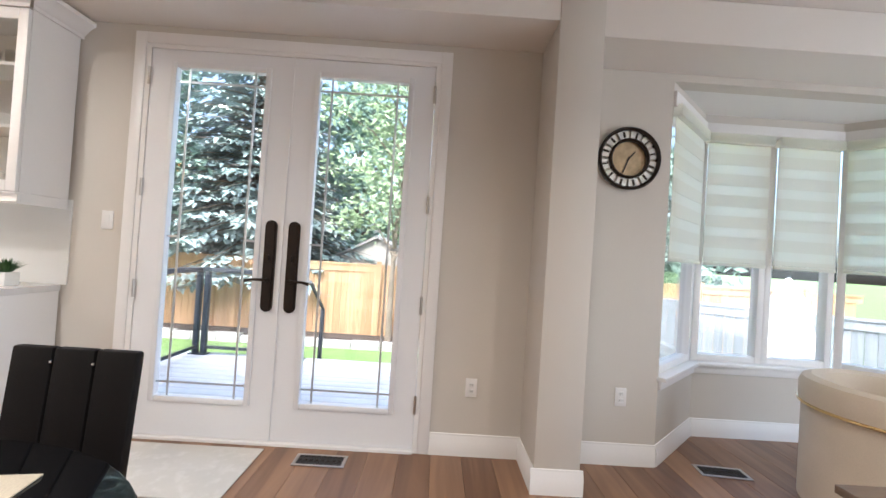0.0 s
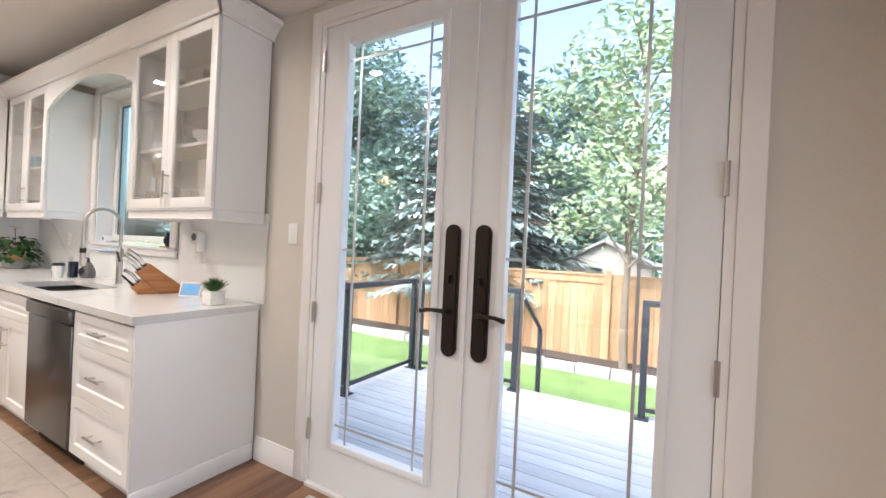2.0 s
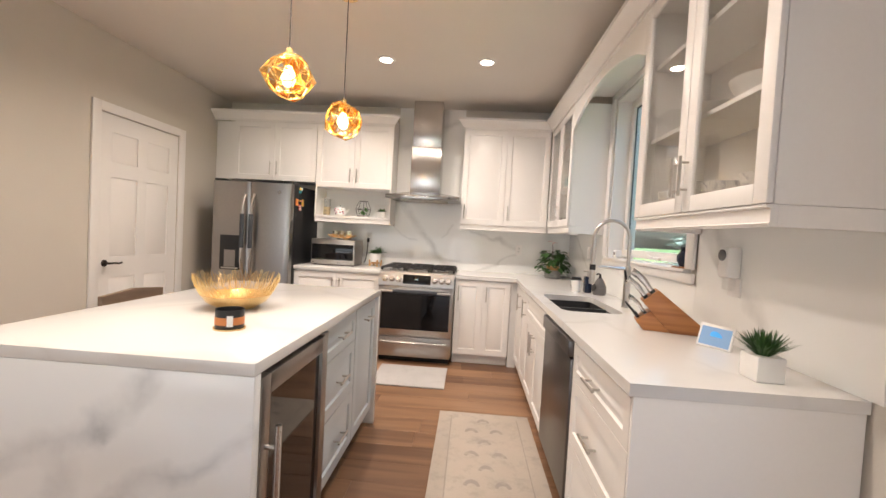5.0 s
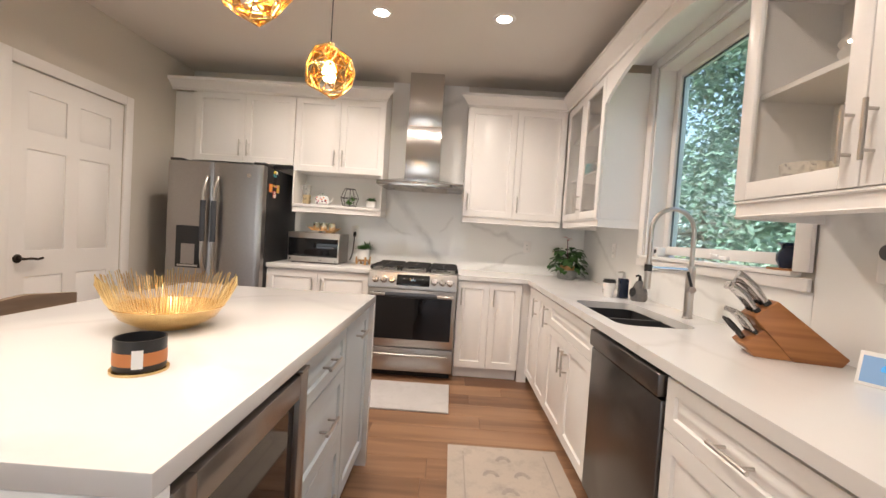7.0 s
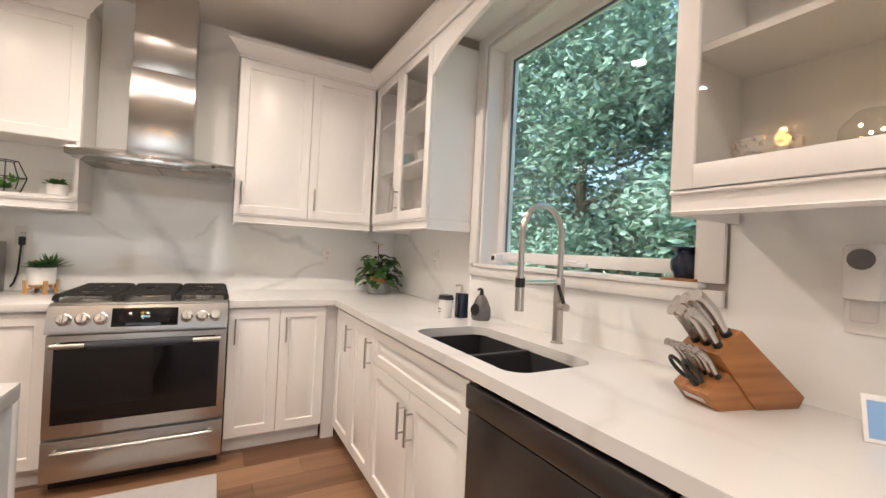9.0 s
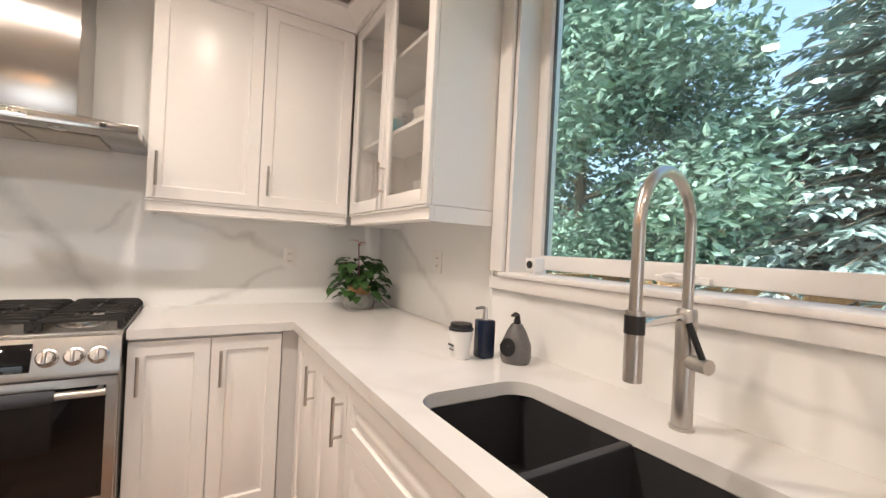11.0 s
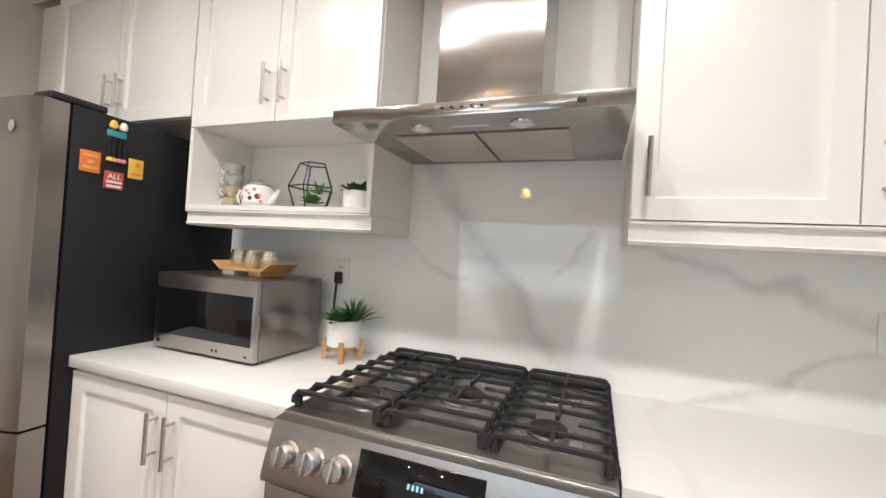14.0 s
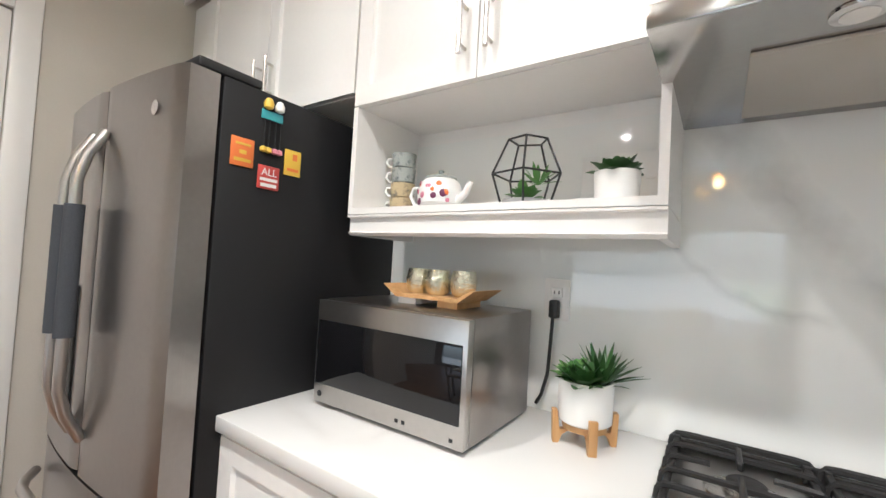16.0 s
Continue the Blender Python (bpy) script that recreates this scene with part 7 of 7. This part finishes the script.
# window sill
t = thing("security_camera", "small white cube camera on the window sill", "camera", -4.56, NW + 0.03, WZ0 + 0.0045, 0)
part("body", boxes((-0.026, 0.026, -0.026, 0.026, 0.008, 0.06), bev=0.006), M_WHITEPOT, t)
part("lens", lathe([(0.014, 0), (0.014, 0.003), (0.0, 0.004)], 18), M_BLACK, t).matrix_basis = pose(0, -0.0262, 0.035, 90)
part("foot", boxes((-0.02, 0.02, -0.02, 0.02, 0, 0.0079)), M_WHITEPOT, t)
solid("coaster", boxes((-0.055, 0.055, -0.05, 0.05, 0, 0.008), bev=0.002), M_ACACIA, "small wooden coaster on the window sill", "coaster", -3.50, NW + 0.01, WZ0 + 0.0045)
solid("oil_burner", lathe([(0.0, 0.0), (0.032, 0.0), (0.034, 0.006), (0.045, 0.03), (0.045, 0.055), (0.03, 0.08), (0.034, 0.09), (0.048, 0.10), (0.044, 0.102), (0.0, 0.088)], 28), M_NAVY, "dark glazed ceramic oil burner on a coaster", "burner", -3.50, NW + 0.01, WZ0 + 0.013)

# right end of the counter
t = thing("plug_in_freshener", "white plug-in air freshener on the backsplash", "air freshener", -3.06, NW - 0.009, 1.17)
part("body", boxes((-0.035, 0.035, -0.06, 0.0, 0.02, 0.15), bev=0.012), M_WHITEPOT, t)
part("dial", lathe([(0.024, 0), (0.024, 0.004), (0.0, 0.005)], 20), M_GREYCER, t).matrix_basis = pose(0, -0.0605, 0.115, 90)
part("refill", boxes((-0.022, 0.022, -0.045, -0.01, -0.03, 0.0195), bev=0.006), M_PANE, t, "clear refill")
part("outlet_plate", boxes((-0.04, 0.04, -0.006, 0, -0.06, 0.018), bev=0.002), M_TRIM, t)

t = thing("smart_display", "small white smart display showing a blue picture", "display", -2.96, 2.48, CT, 30)
t.matrix_basis = t.matrix_basis @ Matrix.Scale(0.78, 4)
bmx = prism([(-0.004, 0.002), (0.006, 0.002), (0.046, 0.115), (0.036, 0.118)], "x", -0.085, 0.085)
part("screen_frame", bmx, M_WHITEPOT, t, "white bezel")
bmx = prism([(-0.0015, 0.012), (-0.0008, 0.012), (0.0333, 0.108), (0.0326, 0.108)], "x", -0.075, 0.075)
part("screen", bmx, glow("screen_glow", (0.20, 0.34, 0.55), 0.05), t, "lit screen")
bmx = lathe([(0.0, 0.0), (0.03, 0.0), (0.026, 0.001), (0.0, 0.001)], 16)
part("screen_shape", bmx, glow("screen_pale", (0.10, 0.45, 0.9), 0.07), t).matrix_basis = pose(0.005, 0.0145, 0.06, 109, 0, 0)
part("speaker_base", boxes((-0.05, 0.05, 0.02, 0.07, 0.0, 0.045), bev=0.014), M_GREYCER, t)

t = thing("boxwood_plant", "small green grass plant in a white square pot", "potted plant", -2.59, 2.415, CT)
part("pot", boxes((-0.042, 0.042, -0.042, 0.042, 0, 0.078), bev=0.004), M_WHITEPOT, t)
q = random.Random(31)
bm = bmesh.new()
for i in range(260):
    a, e = q.uniform(0, 6.283), q.uniform(0.65, 1.5)
    leaf_bm(bm, (0.025 * math.cos(a) * q.random(), 0.025 * math.sin(a) * q.random(), 0.075), (math.cos(a) * math.cos(e), math.sin(a) * math.cos(e), math.sin(e)), q.uniform(0.05, 0.105), 0.0035, 0.15, 2)
tagged(part("foliage", bm, M_GREEN, t), kind="stuff")

# ---- on the island ----
def wire_bowl(x, y):
    t = thing("wire_bowl", "gold wire fruit bowl with a spiky rim", "bowl", x, y, CT)
    q = random.Random(41)
    n = 150
    part("base", lathe([(0.0, 0.0), (0.07, 0.0), (0.082, 0.004), (0.0, 0.006)], 40), M_GOLD, t)
    part("band", lathe([(0.08, 0.005), (0.128, 0.034), (0.152, 0.068), (0.154, 0.068), (0.13, 0.033), (0.08, 0.003)], 60, closed=False), M_GOLD, t, "gold woven lower band")
    bm = bmesh.new()
    for i in range(n):
        a = 2 * math.pi * i / n
        k = q.uniform(0.86, 1.08)
        c, s = math.cos(a), math.sin(a)
        tube([(r * c, r * s, z) for r, z in ((0.075, 0.003), (0.128, 0.036), (0.162, 0.085), (0.186, 0.155 * k))], 0.0015, 5, bm)
    tagged(part("spoke", bm, M_GOLD, t, "gold wire spokes"), kind="stuff")


wire_bowl(-3.11, 0.405)
M_CANDLE = mat("orange_label_paper", (0.55, 0.20, 0.06), 0.55)
t = thing("candle_tin", "black candle tin with an orange label", "candle", -2.735, 0.60, CT)
part("lid_base", lathe([(0.0, 0.0), (0.056, 0.0), (0.056, 0.006), (0.0, 0.006)], 36), M_GOLD, t, "gold lid under the tin")
part("tin", lathe([(0.0, 0.0065), (0.048, 0.0065), (0.05, 0.01), (0.05, 0.075), (0.047, 0.075), (0.045, 0.052), (0.0, 0.05)], 36), M_BLACK, t)
part("label_band", lathe([(0.0501, 0.02), (0.0508, 0.02), (0.0508, 0.048), (0.0501, 0.048)], 36, closed=False), M_CANDLE, t, "orange paper label")
bm = prism([(0.0512 * math.cos(a), 0.0512 * math.sin(a)) for a in [0.35 + 0.1 * i for i in range(5)]] + [(0.0518 * math.cos(a), 0.0518 * math.sin(a)) for a in [0.75 - 0.1 * i for i in range(5)]], "z", 0.016, 0.056)
part("white_sticker", bm, M_WHITEPOT, t)

# stools beyond the island: the rim of one shows over the top
t = thing("bar_stool", "dark wood bar stool tucked at the island", "stool", -3.36, -0.14, 0)
part("seat", boxes((-0.2, 0.2, -0.18, 0.18, 0.62, 0.66), bev=0.012), M_TABLEWOOD, t)
part("back_rail", prism([(-0.2, 0.86), (0.2, 0.86), (0.2, 0.905), (0.0, 0.925), (-0.2, 0.905)], "y", -0.2, -0.175), M_TABLEWOOD, t)
for lx in (-0.18, 0.18):
    part("back_post", boxes((lx - 0.015, lx + 0.015, -0.2, -0.176, 0.66, 0.86)), M_TABLEWOOD, t)
    for ly in (-0.16, 0.16):
        part("leg", boxes((lx - 0.017, lx + 0.017, ly - 0.017, ly + 0.017, 0, 0.62), bev=0.003), M_TABLEWOOD, t)

# ---- dishes behind the glass doors ----
def bowl(x, y, z, r, h, material, label, group="dishes"):
    solid("bowl", lathe([(0.0, 0.0), (r * 0.5, 0.0), (r * 0.9, h * 0.6), (r, h), (r - 0.005, h), (r * 0.85, h * 0.62), (0.0, 0.008)], 28), material, label, "bowl", x, y, z, 0, group)


def drinking_glass(x, y, z, r=0.03, h=0.10):
    ob = solid("drinking_glass", lathe([(0.0, 0.0), (r * 0.8, 0.0), (r, h), (r - 0.0025, h), (r * 0.77, 0.006), (0.0, 0.006)], 20), M_CABPANE, "clear drinking glass on a cabinet shelf", "glass", x, y, z, 0, "glasses")


S1, S2, S3 = UZ0 + 0.0185, 1.8185, 2.1685
M_PAT = rug_mat("paisley_ceramic", (0.72, 0.68, 0.62), (0.07, 0.06, 0.08), 60, 1.0)
for x in (-3.19, -2.84, -2.62):
    bowl(x, 2.40, S1, 0.07, 0.095, M_PAT, "black patterned white bowl in the glass cabinet")
bowl(-3.05, 2.47, S2, 0.10, 0.05, M_WHITEPOT, "stacked white bowl in the glass cabinet")
bowl(-3.05, 2.47, S2 + 0.03, 0.10, 0.05, M_WHITEPOT, "stacked white bowl in the glass cabinet")
bowl(-2.72, 2.45, S2, 0.11, 0.07, M_WHITEPOT, "white serving bowl in the glass cabinet")
for x in (-3.2, -3.1, -2.78, -2.68, -2.58):
    drinking_glass(x, 2.44, S3)
for x in (-5.50, -5.42, -5.33, -5.0, -4.92):
    drinking_glass(x, 2.42, S1, 0.033, 0.085)
bowl(-4.98, 2.47, S1 + 0.0, 0.12, 0.10, M_WHITEPOT, "large white bowl in the glass cabinet")
bowl(-5.02, 2.45, S2, 0.10, 0.06, M_WHITEPOT, "white bowl in the glass cabinet")
for x in (-5.35, -5.28):
    drinking_glass(x, 2.44, S2, 0.028, 0.12)
solid("tin_box", boxes((-0.06, 0.06, -0.05, 0.05, 0, 0.13), bev=0.01), M_TEAL, "teal patterned tin in the glass cabinet", "tin", -5.47, 2.46, S2)
t = thing("fairy_light_globe", "small glass globe with warm fairy lights inside", "lamp", -3.01, 2.40, S1)
part("globe", lathe([(0.0, 0.0), (0.03, 0.0), (0.055, 0.04), (0.05, 0.09), (0.025, 0.12), (0.0, 0.122)], 22), M_CABPANE, t)
for k in range(5):
    part("light_star", lathe([(0.0, -0.004), (0.004, 0.0), (0.0, 0.004)], 6, centre=(0.018 * math.cos(2.4 * k), 0.018 * math.sin(2.4 * k), 0.05 + 0.011 * k)), M_BULB, t, "tiny warm light")

# ---- floor planks ----
floor_root = tagged(new("floor"), "medium brown hardwood plank floor", "floor", "", "structure")
PW = 0.19
rnd = random.Random(5)
plank_mesh = {}
for L in (0.9, 1.2, 1.5, 1.8, 2.1):
    bmp = bmesh.new()
    b = 0.0015
    lo = [bmp.verts.new((x, y, -0.012)) for x, y in ((0, 0), (PW - 0.001, 0), (PW - 0.001, L - 0.001), (0, L - 0.001))]
    up = [bmp.verts.new((x, y, -b)) for x, y in ((0, 0), (PW - 0.001, 0), (PW - 0.001, L - 0.001), (0, L - 0.001))]
    tp = [bmp.verts.new((x, y, 0)) for x, y in ((b, b), (PW - 0.001 - b, b), (PW - 0.001 - b, L - 0.001 - b), (b, L - 0.001 - b))]
    for A, B2 in ((lo, up), (up, tp)):
        for i in range(4):
            bmp.faces.new((A[i], A[(i + 1) % 4], B2[(i + 1) % 4], B2[i]))
    bmp.faces.new(tp)
    bmesh.ops.recalc_face_normals(bmp, faces=bmp.faces)
    if tp[0].link_faces[0].normal.z < -0.9:
        bmesh.ops.reverse_faces(bmp, faces=bmp.faces)
    me = bpy.data.meshes.new("plank")
    bmp.to_mesh(me)
    bmp.free()
    me.materials.append(M_FLOOR)
    plank_mesh[L] = me
x = WW
while x < EW:
    y = (BY if BX0 - 0.1 < x < BX1 - 0.05 else NW + 0.02) + rnd.uniform(0, 0.12)
    while y > BACK:
        L = rnd.choice((0.9, 1.2, 1.5, 1.8, 2.1))
        y -= L
        ob = new("plank", plank_mesh[L])
        ob.parent, ob.location = floor_root, (x, y, 0.0)
    x += PW
